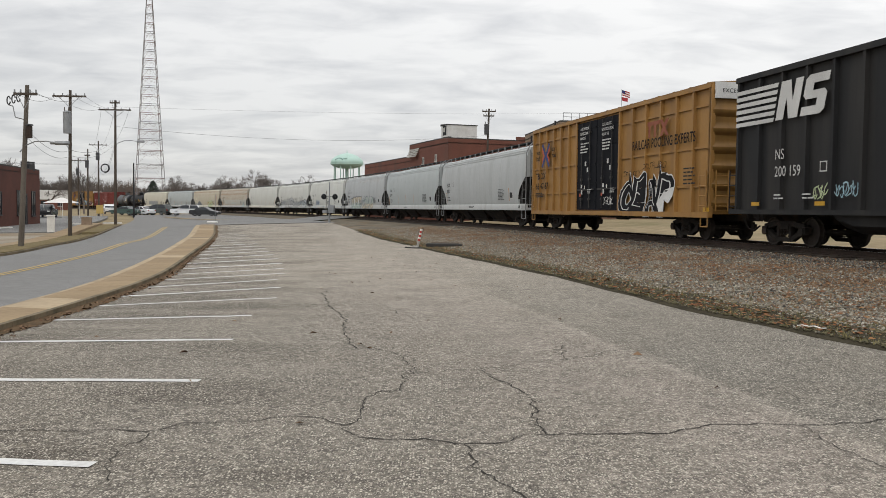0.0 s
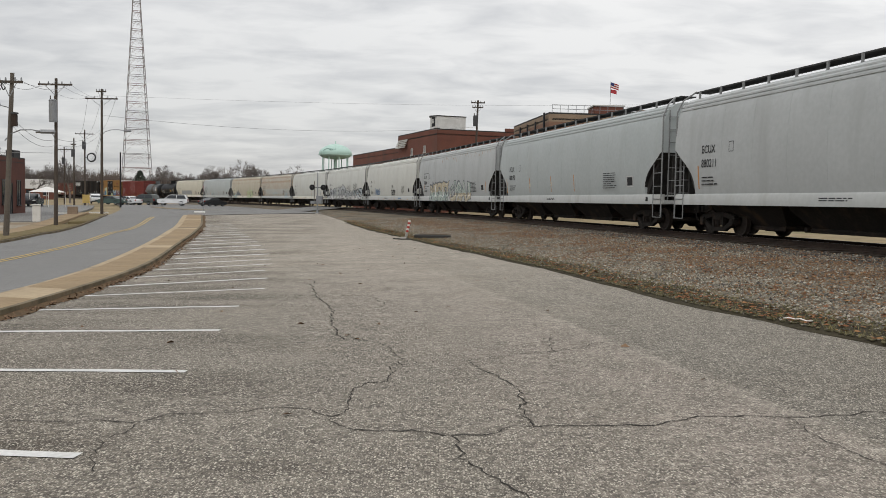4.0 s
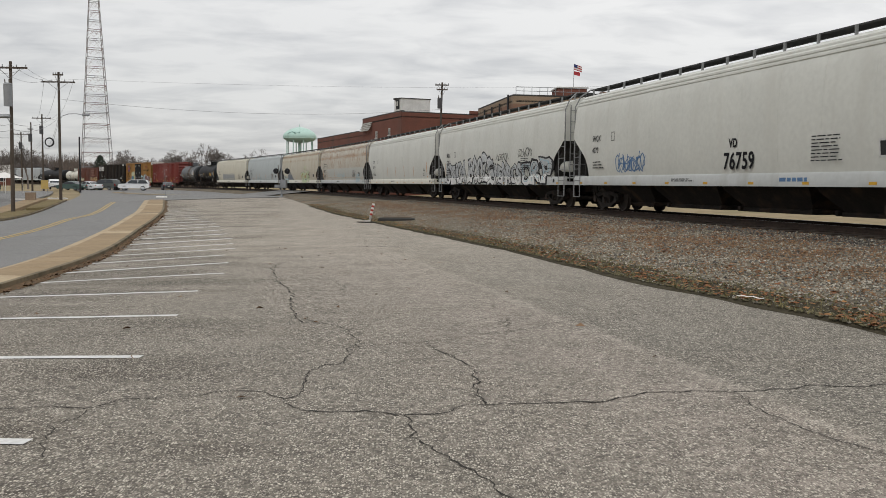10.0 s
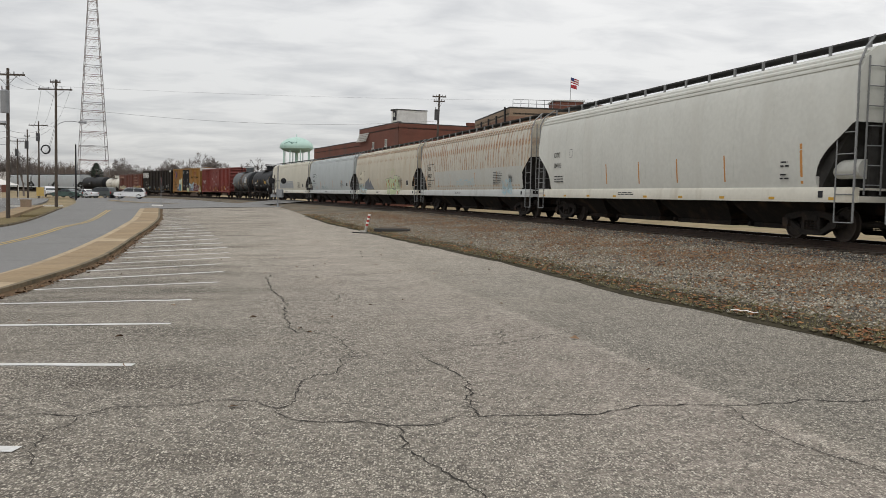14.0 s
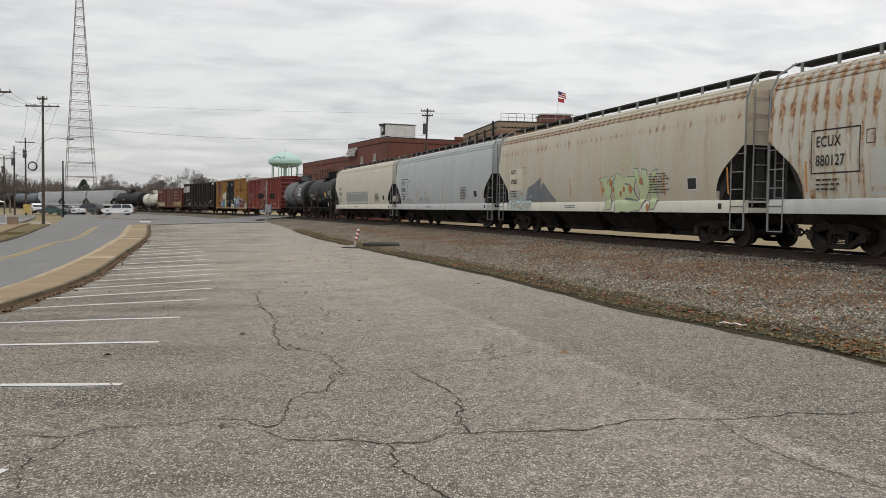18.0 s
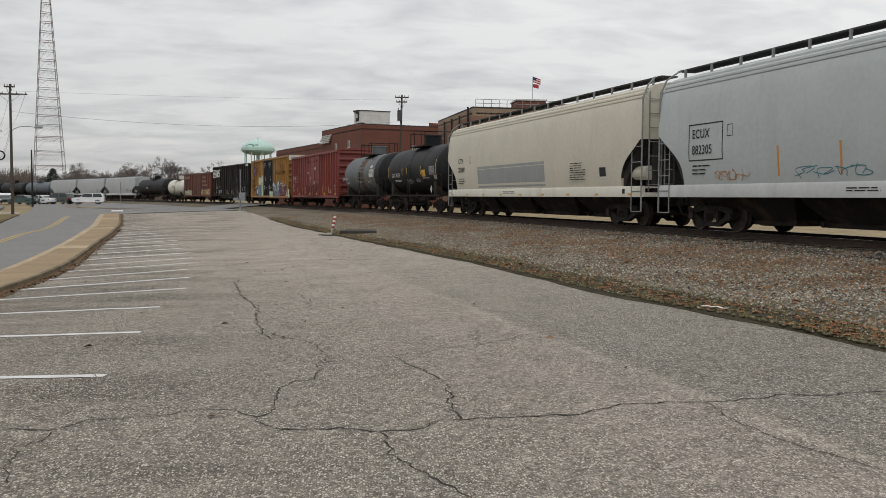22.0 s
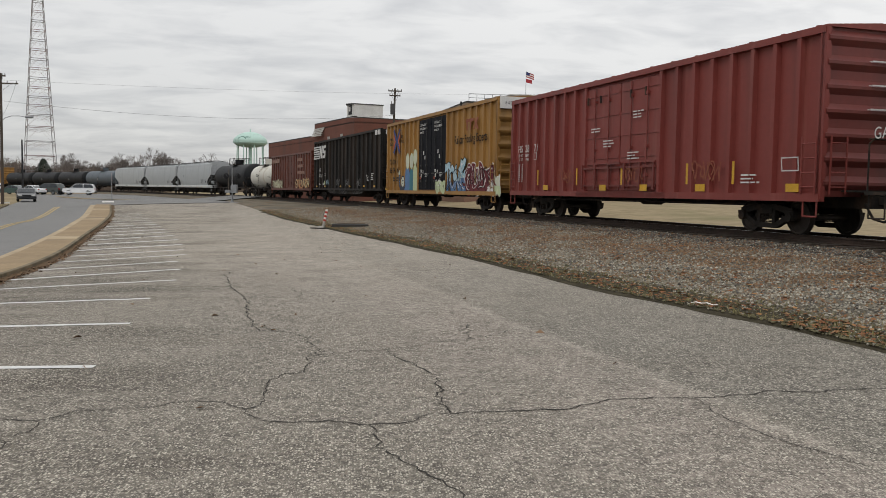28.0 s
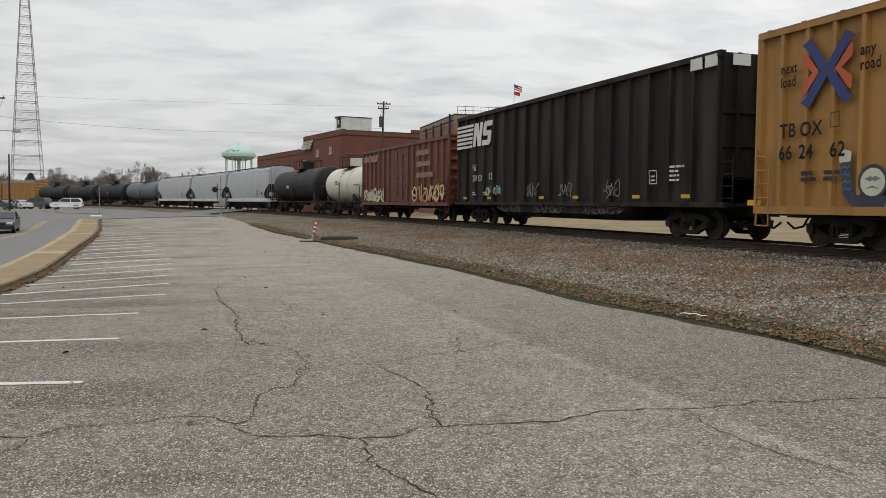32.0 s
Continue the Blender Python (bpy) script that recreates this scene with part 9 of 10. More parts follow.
def small_things():
    z = gz(-30.3, 66.0)
    t = thing("utility_pedestal", "pale utility pedestal box on the verge", "utility box", pose(-30.3, 66.0, z + 0.08, 0, 0, 20))
    part("box", G().cbox(-0.27, 0.27, -0.22, 0.22, 0, 1.25, 0.03), M_WHITEP, t)
    part("cap", G().cbox(-0.31, 0.31, -0.26, 0.26, 1.25, 1.33, 0.02), M_WHITEP, t)
    t = thing("brick_planter", "low tan brick planter box on the sidewalk", "planter", pose(-32.2, 77.2, gz(-32.2, 77.2) + 0.1, 0, 0, 15))
    for i in range(4):
        a, b, c, d = ((-0.4, 0.4, -0.4, -0.28), (-0.4, 0.4, 0.28, 0.4), (-0.4, -0.28, -0.28, 0.28), (0.28, 0.4, -0.28, 0.28))[i]
        part("side", G().box(a, b, c, d, 0, 0.72), M_BRICK3, t)
    part("soil", G().box(-0.28, 0.28, -0.28, 0.28, 0.1, 0.62), M_LITTER, t)
    # wheel stop blocks and white kerb ends
    for i, (x, y, r) in enumerate(((-33.6, 78.6, 20), (-31.2, 80.6, 20), (-34.6, 64.5, 70), (-36.0, 70.0, 70))):
        t = thing("wheel_stop", "painted white concrete wheel stop", "wheel stop", pose(x, y, gz(x, y) + 0.13, 0, 0, r), group="wheel stops")
        part("block", G().prism([(-0.9, 0), (-0.8, 0.13), (0.8, 0.13), (0.9, 0)], "y", -0.08, 0.08), M_WHITEP, t)
    # frame tent
    x, y = -50.2, 112.5
    t = thing("canopy_tent", "white peaked canopy tent in the side lot", "canopy tent", pose(x, y, gz(x, y), 0, 0, -18))
    g = G()
    g.loft([[(-1.6, -1.6, 2.0), (1.6, -1.6, 2.0), (1.6, 1.6, 2.0), (-1.6, 1.6, 2.0)], [(-0.1, -0.1, 2.7), (0.1, -0.1, 2.7), (0.1, 0.1, 2.7), (-0.1, 0.1, 2.7)]])
    part("roof", g, M_WHITEP, t)
    for sx in (-1, 1):
        for sy in (-1, 1):
            part("leg", G().tube((sx * 1.5, sy * 1.5, 0), (sx * 1.5, sy * 1.5, 2.05), 0.03, 0.03, 6), M_WHITEP, t)
    # yellow sign board on a trolley behind it
    t = thing("yellow_sign_board", "faded yellow sign board on short legs", "sign", pose(-49.0, 122.0, gz(-49, 122)))
    part("board", G().box(-0.5, 0.5, -0.03, 0.03, 0.5, 1.7), M_YELLOW, t)
    for s in (-0.35, 0.35):
        part("leg", G().tube((s, 0, 0), (s, 0, 0.5), 0.03, 0.03, 5), M_GALV, t)
    # stop sign seen edge on, with its white footing
    x, y = -24.6, 92.5
    t = thing("stop_sign", "street sign on a thin steel post seen edge-on", "road sign", pose(x, y, gz(x, y), 0, 0, 105))
    part("post", G().box(-0.03, 0.03, -0.03, 0.03, 0, 3.0), M_GALV, t)
    part("plate", G().prism([(0.37 * math.cos(a + 0.39), 2.6 + 0.37 * math.sin(a + 0.39)) for a in np.linspace(0, 6.283, 9)[:-1]], "y", -0.04, -0.03), M_RED, t)
    t = thing("white_slab", "white painted concrete slab on the pavement", "slab", pose(-24.3, 90.0, gz(-24.3, 90), 0, 0, 15))
    part("slab", G().cbox(-0.55, 0.55, -0.8, 0.8, 0, 0.13, 0.03), M_WHITEP, t)
    # level crossing signal
    x, y = -12.2, 91.8
    t = thing("crossing_signal", "level crossing signal mast with twin lamps", "railway signal", pose(x, y, gz(x, y), 0, 0, -10))
    part("mast", G().tube((0, 0, 0), (0, 0, 4.3), 0.065, 0.055, 10), M_GALV, t)
    part("base", G().tube((0, 0, 0), (0, 0, 0.35), 0.16, 0.1, 10), M_GALV, t)
    part("cabinet", G().cbox(-0.1, 0.55, -0.25, 0.25, 1.0, 1.85, 0.03), M_GALV, t, "grey relay cabinet")
    part("gate_arm", G().box(-0.40, -0.34, -0.03, 0.03, 1.2, 3.4), M_POLEGREY, t, "raised weathered gate arm")
    part("counterweight", G().box(-0.75, -0.2, -0.12, 0.12, 1.0, 1.3), M_GALV, t)
    bar = part("lamp_bar", G().tube((-0.75, 0, 2.75), (0.75, 0, 2.75), 0.03, 0.03, 6), M_BLACK, t)
    for s in (-0.62, 0.62):
        part("lamp_hood", G().disc((s, -0.02, 2.75), "y", 0.3, 0.04, 18).tube((s, -0.02, 2.75), (s, -0.32, 2.72), 0.13, 0.15, 12), M_BLACK, bar)
    # leaning striped marker post and the boards beside it
    x, y = -1.12, 38.0
    z = gz(x, y)
    t = thing("striped_marker_post", "leaning red and white reflective marker post", "marker post", Matrix.Translation((x, y, z)) @ Euler((radians(-2), radians(12), 0)).to_matrix().to_4x4())
    part("post", G().tube((0, 0, -0.1), (0, 0, 0.30), 0.055, 0.055, 10), M_CONC, t)
    for i in range(6):
        part("band", G().tube((0, 0, 0.30 + 0.09 * i), (0, 0, 0.39 + 0.09 * i), 0.06, 0.06, 10), (M_RED, M_WHITEP)[i % 2], t)
    t = thing("drain_pit", "dark drain pit with crumbled edge", "drain", pose(x + 0.75, y - 0.55, gz(x + .75, y - .5), 0, 0, -3))
    # a flat sheet: the pit's shaded hollow is put into its dark colour
    part("pit", G().prism([(-1.3, 0.05), (-0.9, -0.45), (-0.1, -0.62), (1.4, -0.5), (1.95, -0.15), (1.8, 0.25), (0.2, 0.4), (-0.8, 0.3)], "z", -0.02, 0.02), M_CRACK, t)
    part("board", G().cbox(-0.35, 1.25, -0.2, 0.26, 0.03, 0.2, 0.03), M_ROOFING, t, "dark tarred slab tilted over the drain")
    part("board", G().cbox(-0.15, 1.1, 0.28, 0.55, 0.04, 0.24, 0.02), M_TIMBER, t, "grey weathered board over the drain")
    part("rubble", G().cbox(-0.98, -0.72, -0.12, 0.1, 0.0, 0.09, 0.03), M_CONC, t)
    # litter on the bank
    t = thing("plastic_scrap", "torn strip of white plastic on the gravel", "litter", pose(4.95, 11.3, gz(4.95, 11.3) + 0.09, 0, 0, -55))
    g = G()
    path = ((-0.24, 0.01, 0.0, 0.006), (-0.15, -0.012, 0.02, 0.012), (-0.07, 0.012, 0.008, 0.006), (0.02, -0.006, 0.024, 0.014), (0.1, 0.014, 0.004, 0.007), (0.19, 0.0, 0.016, 0.004))
    g.loft([[(x, y - h, z), (x, y + h, z + 0.006), (x, y + h, z + 0.010), (x, y - h, z + 0.004)] for x, y, z, h in path])
    part("scrap", g, M_WHITEP, t)


small_things()


# ---- vegetation ----
def bare_tree_mesh(seed, h, spread=0.55, depth=6, name="crown"):
    rnd = random.Random(seed)
    trunk, twigs = G(), G()
    def grow(p, d, l, r, k):
        q = p + d * l
        (trunk if k >= depth - 1 else twigs).tube(p, q, r, r * 0.7, 5 if k >= depth - 1 else 3, caps=False)
        if k == 0:
            return
        n = rnd.choice((2, 3, 3)) if k > 1 else 3
        for i in range(n):
            a = d.orthogonal().normalized()
            a.rotate(Matrix.Rotation(rnd.uniform(0, 6.28), 3, d))
            e = (d + a * rnd.uniform(0.25, 0.95) * spread * 1.3 + Vector((0, 0, 0.10))).normalized()
            grow(p + d * l * rnd.uniform(0.55, 1.0), e, l * rnd.uniform(0.62, 0.86), max(r * 0.58, 0.019), k - 1)
    grow(Vector((0, 0, -0.3)), Vector((rnd.uniform(-.05, .05), rnd.uniform(-.05, .05), 1)).normalized(), h * 0.26, h * 0.02, depth)
    return trunk.mesh("trunk", M_TWIG, 0), twigs.mesh("crown", M_TWIG, 0)


TREES = [bare_tree_mesh(100 + i, 14, (0.5, 0.65, 0.8, 0.6, 0.95)[i], 7) for i in range(5)]


def bare_tree(x, y, s, v, w=1.0):
    t = thing("bare_tree", "leafless winter tree with fine grey-brown twigs", "tree", pose(x, y, gz(x, y), 0, 0, (x * 37 + y * 11) % 360), group="far trees")
    t.scale = (s * w, s * w, s)
    part("trunk", TREES[v][0], None, t)
    part("crown", TREES[v][1], None, t)


def behind(b, d):
    """Keeps a plant on bearing b beyond the line."""
    return max(d, 12 + float(np.interp(b, (-0.573, -0.518, -0.464, -0.424, -0.385, -0.346, -0.304, -0.274), (353, 329, 302, 281, 258, 234, 210, 193))))


def build_trees():
    rnd = random.Random(77)
    # beyond the bend: rows of trees by bearing from the lot
    spots = [(-0.50, 300, 1.1, 0), (-0.47, 330, 1.0, 1), (-0.44, 280, 0.85, 2), (-0.415, 300, 0.9, 3), (-0.395, 340, 1.0, 4), (-0.375, 300, 0.8, 0), (-0.355, 290, 0.85, 1),
             (-0.322, 270, 0.75, 2), (-0.308, 300, 1.05, 3), (-0.291, 285, 0.95, 4), (-0.272, 310, 0.85, 2), (-0.262, 300, 0.95, 1), (-0.243, 330, 0.9, 0), (-0.228, 300, 1.15, 3), (-0.216, 330, 0.8, 4),
             (-0.198, 340, 0.7, 2), (-0.186, 335, 0.9, 0), (-0.061, 290, 0.72, 4), (-0.069, 296, 0.66, 1), (-0.053, 300, 0.62, 2), (-0.14, 320, 0.6, 3), (-0.115, 330, 0.62, 0), (-0.09, 330, 0.5, 2),
             (-0.54, 320, 1.0, 2), (-0.58, 300, 1.1, 1), (-0.62, 280, 1.1, 0), (-0.67, 300, 1.0, 3), (-0.53, 250, 0.8, 4)]
    for b, d, s, v in spots:
        d = behind(b, d)
        bare_tree(b * d, d, s * 0.95 * rnd.uniform(0.92, 1.05), v, 1.5 if abs(b + 0.06) < 0.02 else 1.0)
    for i in range(130):
        b, d = rnd.uniform(-0.62, -0.10), rnd.uniform(290, 390)
        d = behind(b, d)
        bare_tree(b * d, d, rnd.uniform(0.7, 1.15), rnd.randrange(5))
    # near the shop
    for x, y, q, v in ((-77.0, 150.0, 0.98, 1), (-85.0, 158.0, 0.92, 3), (-72.0, 156.0, 0.8, 2), (-68.5, 163.0, 0.72, 0)):
        bare_tree(x, y, q, v)
    bare_tree(-62.0, 104.0, 0.85, 1)
    bare_tree(-70.0, 118.0, 0.8, 3)
    bare_tree(-82.0, 150.0, 0.9, 2)
    for i in range(22):
        b = -rnd.uniform(0.37, 0.66)
        d = behind(b, rnd.uniform(190, 270))
        bare_tree(b * d, d, rnd.uniform(0.55, 0.8), i % 5)
    # dark conifer by the lattice tower
    x, y = -83.5, 246.0
    t = thing("conifer", "small dark green conifer", "tree", pose(x, y, gz(x, y)))
    part("trunk", G().tube((0, 0, -0.3), (0, 0, 8.5), 0.25, 0.05, 6), M_TWIG, t)
    g = G()
    for i in range(1500):
        u = rnd.random() ** 0.8
        zc = 0.8 + 7.6 * u
        r = (1 - u) * 4.9 * (0.35 + 0.65 * rnd.random()) + 0.15
        a = rnd.uniform(0, 6.28)
        p = Vector((r * math.cos(a), r * math.sin(a), zc))
        d = Vector((math.cos(a), math.sin(a), -0.35)) * rnd.uniform(0.5, 0.9)
        q = Vector((-math.sin(a), math.cos(a), 0.1)) * rnd.uniform(0.12, 0.25)
        n = len(g.v)
        g.v += [tuple(p - q), tuple(p + q), tuple(p + d + Vector((0, 0, -.1)))]
        g.f.append((n, n + 1, n + 2))
    part("crown", g, M_CONIFER, t, smooth=0)
    # low winter brush and hedges along the far side of the line: many thin stems
    g = G()
    for i in range(19000):
        b, d = rnd.uniform(-0.66, -0.05), rnd.uniform(235, 330)
        if b > -0.2:
            d = rnd.uniform(280, 370)
        d = behind(b, d) + (rnd.uniform(0, 40) if b < -0.36 else 0)
        x, y = b * d, d
        h = rnd.uniform(2.0, 7.0) * (1.45 if b < -0.36 else 1.0)
        a = rnd.uniform(0, 6.28)
        w = rnd.uniform(0.04, 0.16)
        lx, ly = rnd.gauss(0, 0.7), rnd.gauss(0, 0.5)
        n = len(g.v)
        g.v += [(x - w, y, -0.5), (x + w, y, -0.5), (x + lx * 0.5 + w * .6, y + ly * .5, h * 0.6), (x + lx, y + ly, h), (x + lx * 0.5 - w * .6, y + ly * .5, h * 0.6)]
        g.f.append((n, n + 1, n + 2, n + 3, n + 4))
    tagged(part("winter_brush", g, M_BRUSH, smooth=0), "brown leafless brush beyond the railway", "brush", kind="stuff")


build_trees()


def far_house(x, y, w, d, h, wall_m, roof_m, label, yaw=0, gable=True):
    t = thing("far_building", label, "building", pose(x, y, gz(x, y) - 0.3, 0, 0, yaw), group="far buildings")
    part("wall", G().box(-w / 2, w / 2, -d / 2, d / 2, 0, h), wall_m, t)
    if gable:
        part("roof", G().prism([(-d / 2 - 0.4, h), (0, h + d * 0.28), (d / 2 + 0.4, h), (d / 2 + 0.3, h - 0.15), (-d / 2 - 0.3, h - 0.15)], "x", -w / 2 - 0.4, w / 2 + 0.4), roof_m, t)
    else:
        part("roof", G().box(-w / 2 - 0.2, w / 2 + 0.2, -d / 2 - 0.2, d / 2 + 0.2, h, h + 0.5), roof_m, t)
    n = max(2, int(w / 4))
    for i in range(n):
        u = -w / 2 + (i + 0.5) * w / n
        win = part("window", G().box(u - 0.5, u + 0.5, -d / 2 - 0.04, -d / 2 + 0.02, 1.2, 2.5), M_GLASS, t)
        part("frame", G().box(u - 0.58, u + 0.58, -d / 2 - 0.06, -d / 2 - 0.02, 1.08, 1.2), M_TRIM, win)


far_house(-143, 318, 50, 14, 4.4, M_BRICK, M_CONC, "long low brick building with pale roof behind the railway", 25, False)
far_house(-70, 300, 46, 12, 4.6, M_BRICK, M_TRIM, "low red brick building with white roof edge", 15, False)
far_house(-140, 235, 26, 10, 3.6, M_BRICK, M_ROOFING, "brown brick house with dark pitched roof", 35)
far_house(-108, 225, 16, 9, 2.9, M_BRICK, M_CONC, "low brick house with light pitched roof", 30)
far_house(-40, 390, 60, 14, 5.5, M_CONC, M_TRIM, "distant flat pale building", 5, False)


# ---- vehicles ----
def side_body(g, prof, w, inset):
    """Loft a car body from a side outline: pairs (x, z) going round, narrowed above the waist."""
    n = len(prof)
    rings = []
    for y, k in ((-1, 0.94), (-0.86, 1.0), (0.86, 1.0), (1, 0.94)):
        ring = []
        for x, z in prof:
            t = max(0.0, (z - inset[0]) / (inset[1] - inset[0]))
            yy = y * w * (1 - 0.2 * min(1, t))
            ring.append((x * (1 - 0.012 * (abs(y) > 0.9)), yy, z * (1 if abs(y) < 0.9 else 0.985)))
        rings.append(ring)
    g.loft(rings)
    return g


def make_tyre():
    g = G()
    n = 20
    g.loft([[(r * math.cos(2 * math.pi * i / n), y, r * math.sin(2 * math.pi * i / n)) for i in range(n)] for r, y in ((0.2, -0.1), (0.31, -0.11), (0.33, -0.08), (0.33, 0.08), (0.31, 0.11), (0.2, 0.1))], caps=False)
    h = G()
    h.disc((0, 0.06, 0), "y", 0.205, 0.06, 14)
    h.disc((0, -0.06, 0), "y", 0.205, 0.06, 14)
    for i in range(5):
        a = i * 1.2566
        h.box(0.09 * math.cos(a) - 0.02, 0.09 * math.cos(a) + 0.02, 0.08, 0.105, 0.09 * math.sin(a) - 0.02, 0.09 * math.sin(a) + 0.02)
    return g.mesh("tyre", M_BLACK, 35), h.mesh("rim", M_GALV, 35)


TYRE, RIM = make_tyre()
M_LAMPR = glossy("tail_lamp", (0.25, 0.01, 0.01), 0.2)
M_LAMPW = glossy("head_lamp", (0.6, 0.6, 0.58), 0.15)


def road_car(name, label, category, kind, paint, m, group=""):
    """kind: sedan, suv or pickup. Front towards +x."""
    c = thing(name, label, category, m, group)
    if kind == "sedan":
        L, w, waist, top = 4.7, 0.9, 0.9, 1.42
        prof = [(2.3, 0.35), (2.36, 0.55), (2.25, 0.74), (1.1, 0.93), (0.45, 1.34), (0.1, 1.42), (-0.75, 1.40), (-1.45, 1.02), (-2.2, 0.98), (-2.34, 0.75), (-2.3, 0.38), (-1.9, 0.26), (1.9, 0.26)]
        glass = [(1.0, 0.96), (0.42, 1.31), (0.08, 1.37), (-0.72, 1.35), (-1.36, 1.03)]
        wb = (1.4, -1.35)
    elif kind == "suv":
        L, w, waist, top = 4.9, 0.93, 1.12, 1.8
        prof = [(2.35, 0.45), (2.42, 0.7), (2.34, 1.0), (1.25, 1.12), (0.62, 1.66), (0.3, 1.78), (-1.7, 1.78), (-2.1, 1.70), (-2.36, 1.08), (-2.42, 0.7), (-2.36, 0.45), (-2.0, 0.36), (2.0, 0.36)]
        glass = [(1.15, 1.15), (0.58, 1.62), (0.3, 1.70), (-1.9, 1.70), (-2.22, 1.15)]
        wb = (1.48, -1.42)
    else:
        L, w, waist, top = 5.4, 0.95, 1.12, 1.8
        prof = [(2.6, 0.5), (2.68, 0.75), (2.6, 1.05), (1.5, 1.14), (0.95, 1.66), (0.7, 1.76), (-0.2, 1.75), (-0.42, 1.16), (-2.62, 1.12), (-2.66, 0.6), (-2.2, 0.42), (2.2, 0.42)]
        glass = [(1.4, 1.17), (0.9, 1.62), (0.68, 1.70), (-0.16, 1.69), (-0.34, 1.18)]
        wb = (1.7, -1.65)
    part("body", side_body(G(), prof, w, (waist, top + 0.2)), paint, c)
    for s in (1, -1):
        n = len(glass)
        # side glass, split at the door post, leaning with the cabin
        mid = (glass[0][0] + glass[-1][0]) / 2 - 0.15
        def ys(z):
            t = max(0.0, (z - waist) / (top + 0.2 - waist))
            return s * (w * (1 - 0.2 * t) + 0.006) * 0.995
        for lo, hi in ((-9, mid - 0.05), (mid + 0.05, 9)):
            pts = [(min(max(x, lo), hi), z) for x, z in glass]
            g = G()
            n0 = len(g.v)
            g.v += [(x, ys(z), z) for x, z in pts]
            g.f.append(tuple(range(n0, n0 + len(pts))))
            part("side_window", g, M_GLASS, c, smooth=0)
    (x0, z0), (x1, z1) = glass[0], glass[1]
    g = G()
    g.sheet([(x0 + 0.09, -w * 0.88, z0 + 0.0), (x0 + 0.09, w * 0.88, z0 + 0.0)], [(x1 + 0.07, -w * 0.8, z1 + 0.01), (x1 + 0.07, w * 0.8, z1 + 0.01)])
    part("windscreen", g, M_GLASS, c, smooth=0)
    (x0, z0), (x1, z1) = glass[-1], glass[-2]
    g = G()
    g.sheet([(x0 - 0.1, -w * 0.86, z0), (x0 - 0.1, w * 0.86, z0)], [(x1 - 0.12 if kind != "pickup" else x1 - 0.07, -w * 0.78, z1), (x1 - 0.12 if kind != "pickup" else x1 - 0.07, w * 0.78, z1)])
    part("rear_window", g, M_GLASS, c, smooth=0)
    xf, xr = prof[1][0], min(p[0] for p in prof)
    for s in (1, -1):
        part("headlight", G().cbox(xf - 0.14, xf - 0.02, s * 0.62 - 0.18, s * 0.62 + 0.18, 0.62 if kind == "sedan" else 0.78, 0.74 if kind == "sedan" else 0.95, 0.02), M_LAMPW, c)
        part("tail_light", G().cbox(xr - 0.01, xr + 0.12, s * 0.7 - 0.12, s * 0.7 + 0.12, 0.72, 0.9 if kind == "sedan" else 1.08, 0.02), M_LAMPR, c)
        part("mirror", G().cbox(glass[0][0] - 0.35, glass[0][0] - 0.2, s * (w + 0.06) - 0.08, s * (w + 0.06) + 0.08, waist + 0.03, waist + 0.16, 0.02), paint, c)
        for x in wb:
            wheel = part("wheel", TYRE, None, c, m=Matrix.Translation((x, s * (w - 0.11), 0.33)))
            part("rim", RIM, None, wheel)
            part("wheel_arch", G().loft([[(x + r * math.cos(a), s * (w + 0.004) * 0.995, 0.33 + r * math.sin(a)) for r in (0.34, 0.42)] for a in np.linspace(-0.1, math.pi + 0.1, 13)], caps=False, closed=False), M_BLACK, c, smooth=0)
    part("bumper", G().cbox(xf - 0.2, xf + 0.04, -w * 0.9, w * 0.9, 0.36, 0.56, 0.05), M_BLACK if kind != "sedan" else paint, c)
    part("bumper", G().cbox(xr - 0.04, xr + 0.2, -w * 0.9, w * 0.9, 0.38, 0.58, 0.05), M_BLACK if kind != "sedan" else paint, c)
    part("grille", G().box(xf - 0.02, xf + 0.015, -0.4, 0.4, 0.58, 0.72), M_BLACK, c)
    part("number_plate", G().box(xr - 0.06, xr - 0.045, -0.16, 0.16, 0.62, 0.74), M_WHITEP, c)
    if kind == "pickup":
        part("bed", G().box(-2.5, -0.5, -0.75, 0.75, 1.0, 1.135), M_BLACK, c)
    if kind == "suv":
        for s in (1, -1):
            part("roof_rail", G().tube((0.1, s * 0.62, 1.80), (-1.6, s * 0.62, 1.82), 0.02, 0.02, 5), M_BLACK, c)
    return c


V_WHITE, V_DARK = glossy("white_car_paint", (0.72, 0.73, 0.74), 0.25, coat=0.4), glossy("charcoal_car_paint", (0.012, 0.014, 0.017), 0.35, coat=0.2)
V_GREEN, V_GREY = glossy("dark_green_car_paint", (0.025, 0.06, 0.05), 0.3, coat=0.4), glossy("grey_car_paint", (0.055, 0.065, 0.06), 0.35, 0.1, coat=0.3)
V_BLUE, V_BLACK = glossy("slate_blue_car_paint", (0.07, 0.10, 0.12), 0.3, 0.3, coat=0.3), glossy("black_car_paint", (0.01, 0.01, 0.012), 0.25, coat=0.5)


def parked(name, label, category, kind, paint, x, y, yaw, group="parked cars"):
    return road_car(name, label, category, kind, paint, pose(x, y, gz(x, y) + 0.02, 0, 0, yaw), group)


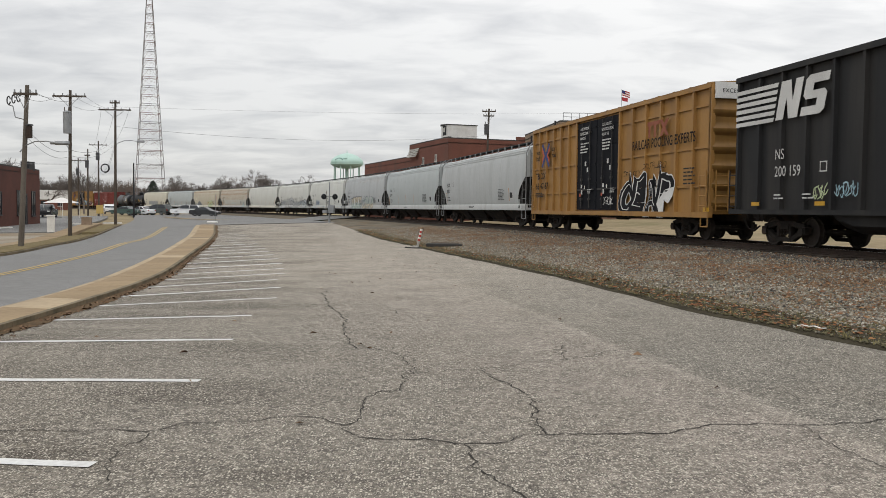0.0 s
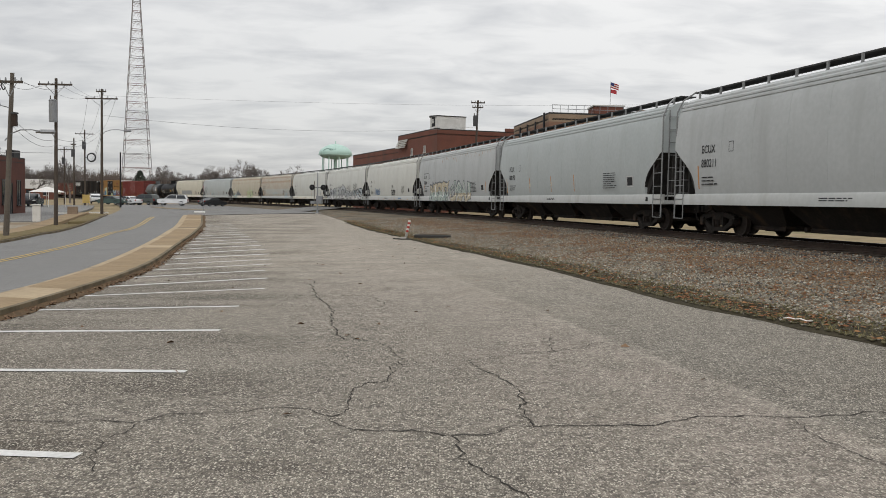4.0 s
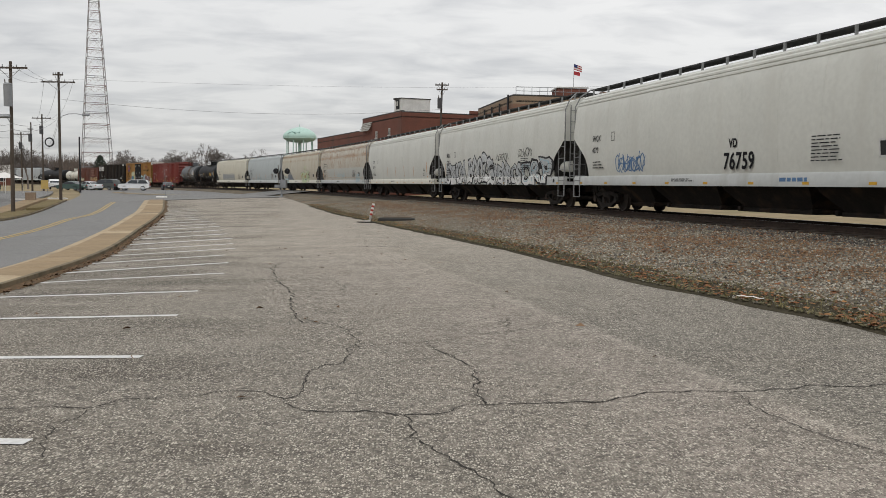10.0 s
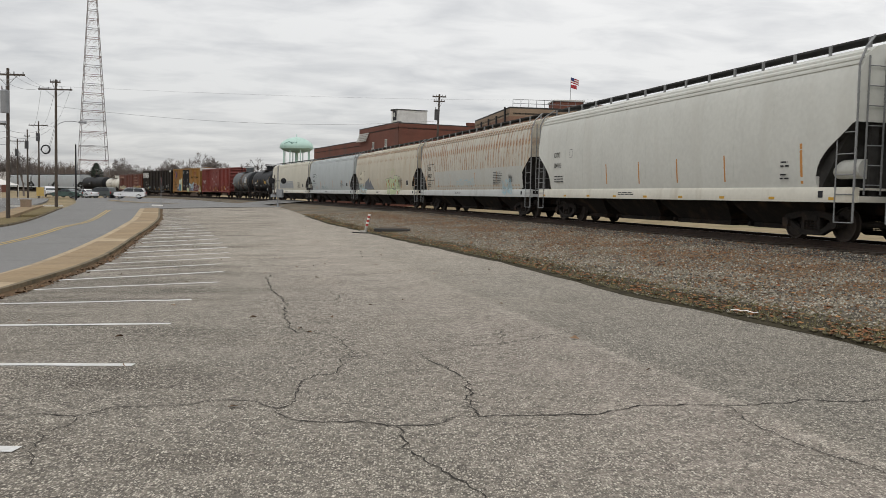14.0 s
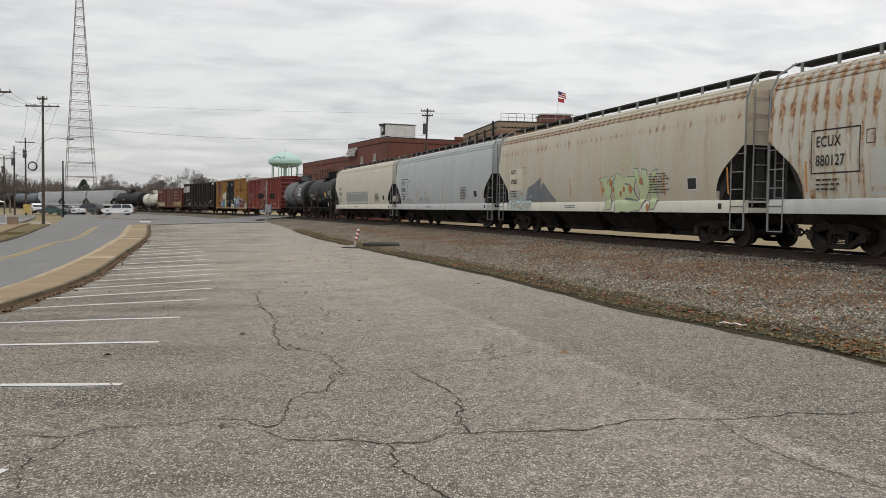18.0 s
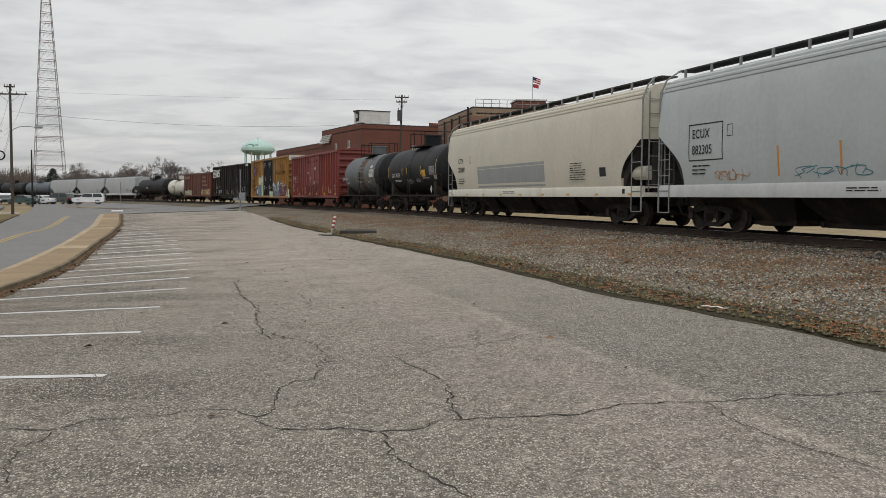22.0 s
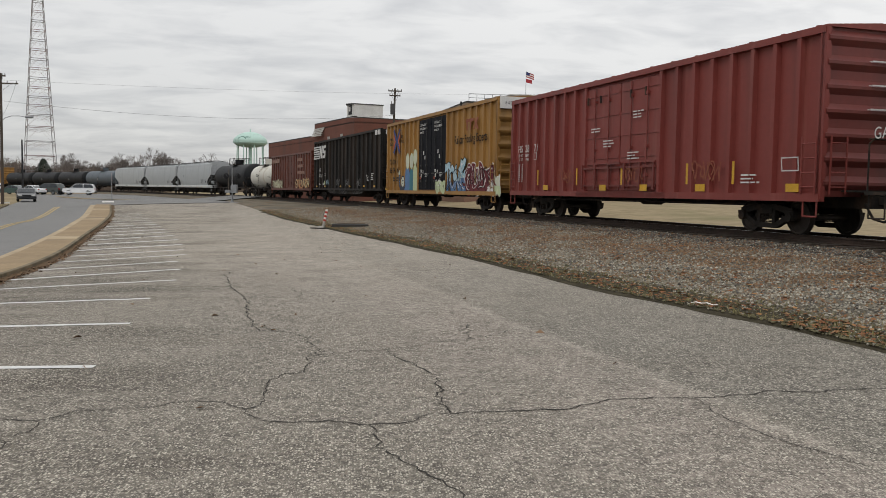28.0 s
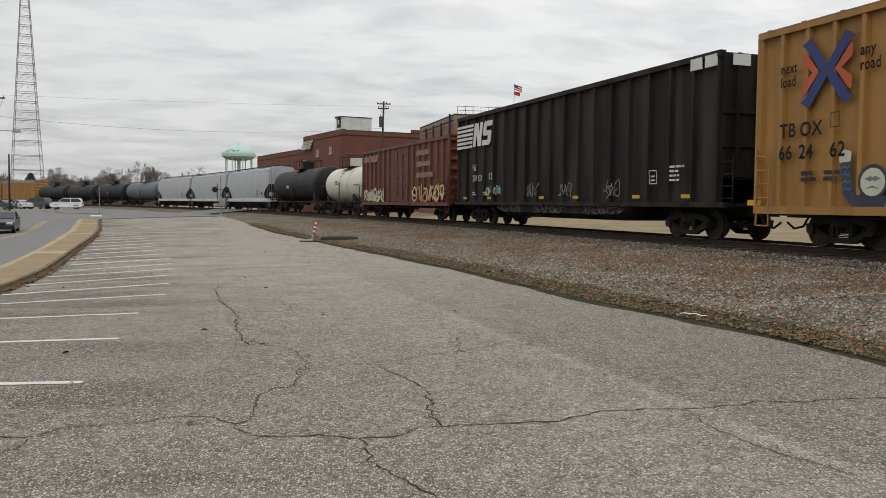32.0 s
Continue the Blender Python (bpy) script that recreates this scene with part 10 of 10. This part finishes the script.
parked("suv", "white sport utility vehicle parked beside the street", "car", "suv", V_WHITE, -42.6, 141.5, 188)
parked("sedan", "dark green sedan parked in the row", "car", "sedan", V_GREEN, -52.0, 140.0, 160)
parked("sedan", "white sedan parked in the row", "car", "sedan", V_WHITE, -50.0, 142.0, 150)
parked("suv", "grey sport utility vehicle parked in the row", "car", "suv", V_GREY, -47.6, 142.6, 160)
parked("pickup", "dark green pickup truck parked behind the row", "pickup truck", "pickup", V_GREEN, -49.5, 149.0, 175)
parked("sedan", "slate blue sedan parked behind the white one", "car", "sedan", V_BLUE, -54.5, 146.5, 165)
parked("pickup", "white pickup truck parked across the street", "pickup truck", "pickup", V_WHITE, -59.5, 152.0, -60)
parked("pickup", "black pickup truck beside the canopy tent", "pickup truck", "pickup", V_BLACK, -52.6, 113.5, -75)
parked("suv", "black sport utility vehicle beside the shop", "car", "suv", V_BLACK, -54.8, 111.0, -80)
moving_sedan = road_car("sedan", "charcoal sedan driving on the street", "car", "sedan", V_DARK, pose(-37.6, 136, -0.3))


# ---- what moves ----
SPEED, START = 9.55, 86.3
SLOWING = (-2.053e-06, 0.00014364, -0.0031073, 0.024755, 0.072568, -0.087141)


def gone(t):
    """Metres rolled after t seconds: the train slowly loses speed."""
    return SPEED * t - float(np.polyval(SLOWING, t)) + SLOWING[-1]


def car_pose(s, half):
    a, b = rail_at(s + half), rail_at(s - half)
    d = Vector(a) - Vector(b)
    yaw, pitch = math.atan2(d.y, d.x), math.atan2(d.z, math.hypot(d.x, d.y))
    return Matrix.Translation((Vector(a) + Vector(b)) / 2) @ Matrix.Rotation(yaw, 4, "Z") @ Matrix.Rotation(-pitch, 4, "Y")


def motions():
    # the train rolls along the line, slowing a little
    for car, u, half in CARS:
        walk(car, [(t, car_pose(START - gone(t) + u, half)) for t in range(0, 33)])
    # wheels roll with it; all leading wheelsets turn alike, and all trailing ones
    step = 0.0666667
    for s in (1, -1):
        first = WHEELSETS[s][0]
        walk(first, [(i * step, Matrix.Translation((s * 0.9, 0, 0.425)) @ Matrix.Rotation(-gone(i * step) / 0.425, 4, "Y")) for i in range(int(32 / step) + 1)])
        act, slot = first.animation_data.action, first.animation_data.action_slot
        for w in WHEELSETS[s][1:]:
            w.rotation_mode = "QUATERNION"
            w.animation_data_create()
            w.animation_data.action = act
            w.animation_data.action_slot = slot
    # the dark sedan noses out, turns back past the parked cars, and later comes down the street
    rows = [(0, -38.0, 136.5), (1.5, -37.0, 136.8), (3, -35.8, 137.8), (4.5, -35.3, 139.2), (6, -35.8, 141.2), (7, -36.9, 143.4), (8, -38.2, 147.0), (9, -39.4, 151.0), (10, -40.8, 154.6),
            (11, -42.0, 157.6), (12, -43.4, 160.2), (13, -45.6, 162.6), (14, -49.0, 164.4), (16, -56.0, 163.5), (18, -60.5, 158.0), (20, -60.0, 151.5), (22, -56.5, 144.0), (23.5, -52.5, 135.5),
            (24.5, -48.7, 127.5), (25.5, -43.4, 116.5), (26.5, -39.2, 107.0), (27.5, -35.4, 98.0), (28, -33.6, 93.8), (29, -30.2, 85.0), (30, -27.0, 76.0), (31, -24.4, 67.6), (32, -22.0, 59.5)]
    yaws = [-8, 0, 40, 65, 100, 112, 108, 109, 110, 114, 118, 134, 160, 205, 255, 280, 294, 293, 293, 294, 293, 292, 291, 290, 288, 286, 285]
    def tilt(x, y, yaw):
        a = radians(yaw)
        c, q = math.cos(a), math.sin(a)
        dz = gz(x + 1.4 * c, y + 1.4 * q) - gz(x - 1.4 * c, y - 1.4 * q)
        return Matrix.Translation((x, y, gz(x, y) + 0.02)) @ Matrix.Rotation(a, 4, "Z") @ Matrix.Rotation(-math.atan2(dz, 2.8), 4, "Y")
    walk(moving_sedan, [(t, tilt(x, y, w)) for (t, x, y), w in zip(rows, yaws)])


motions()
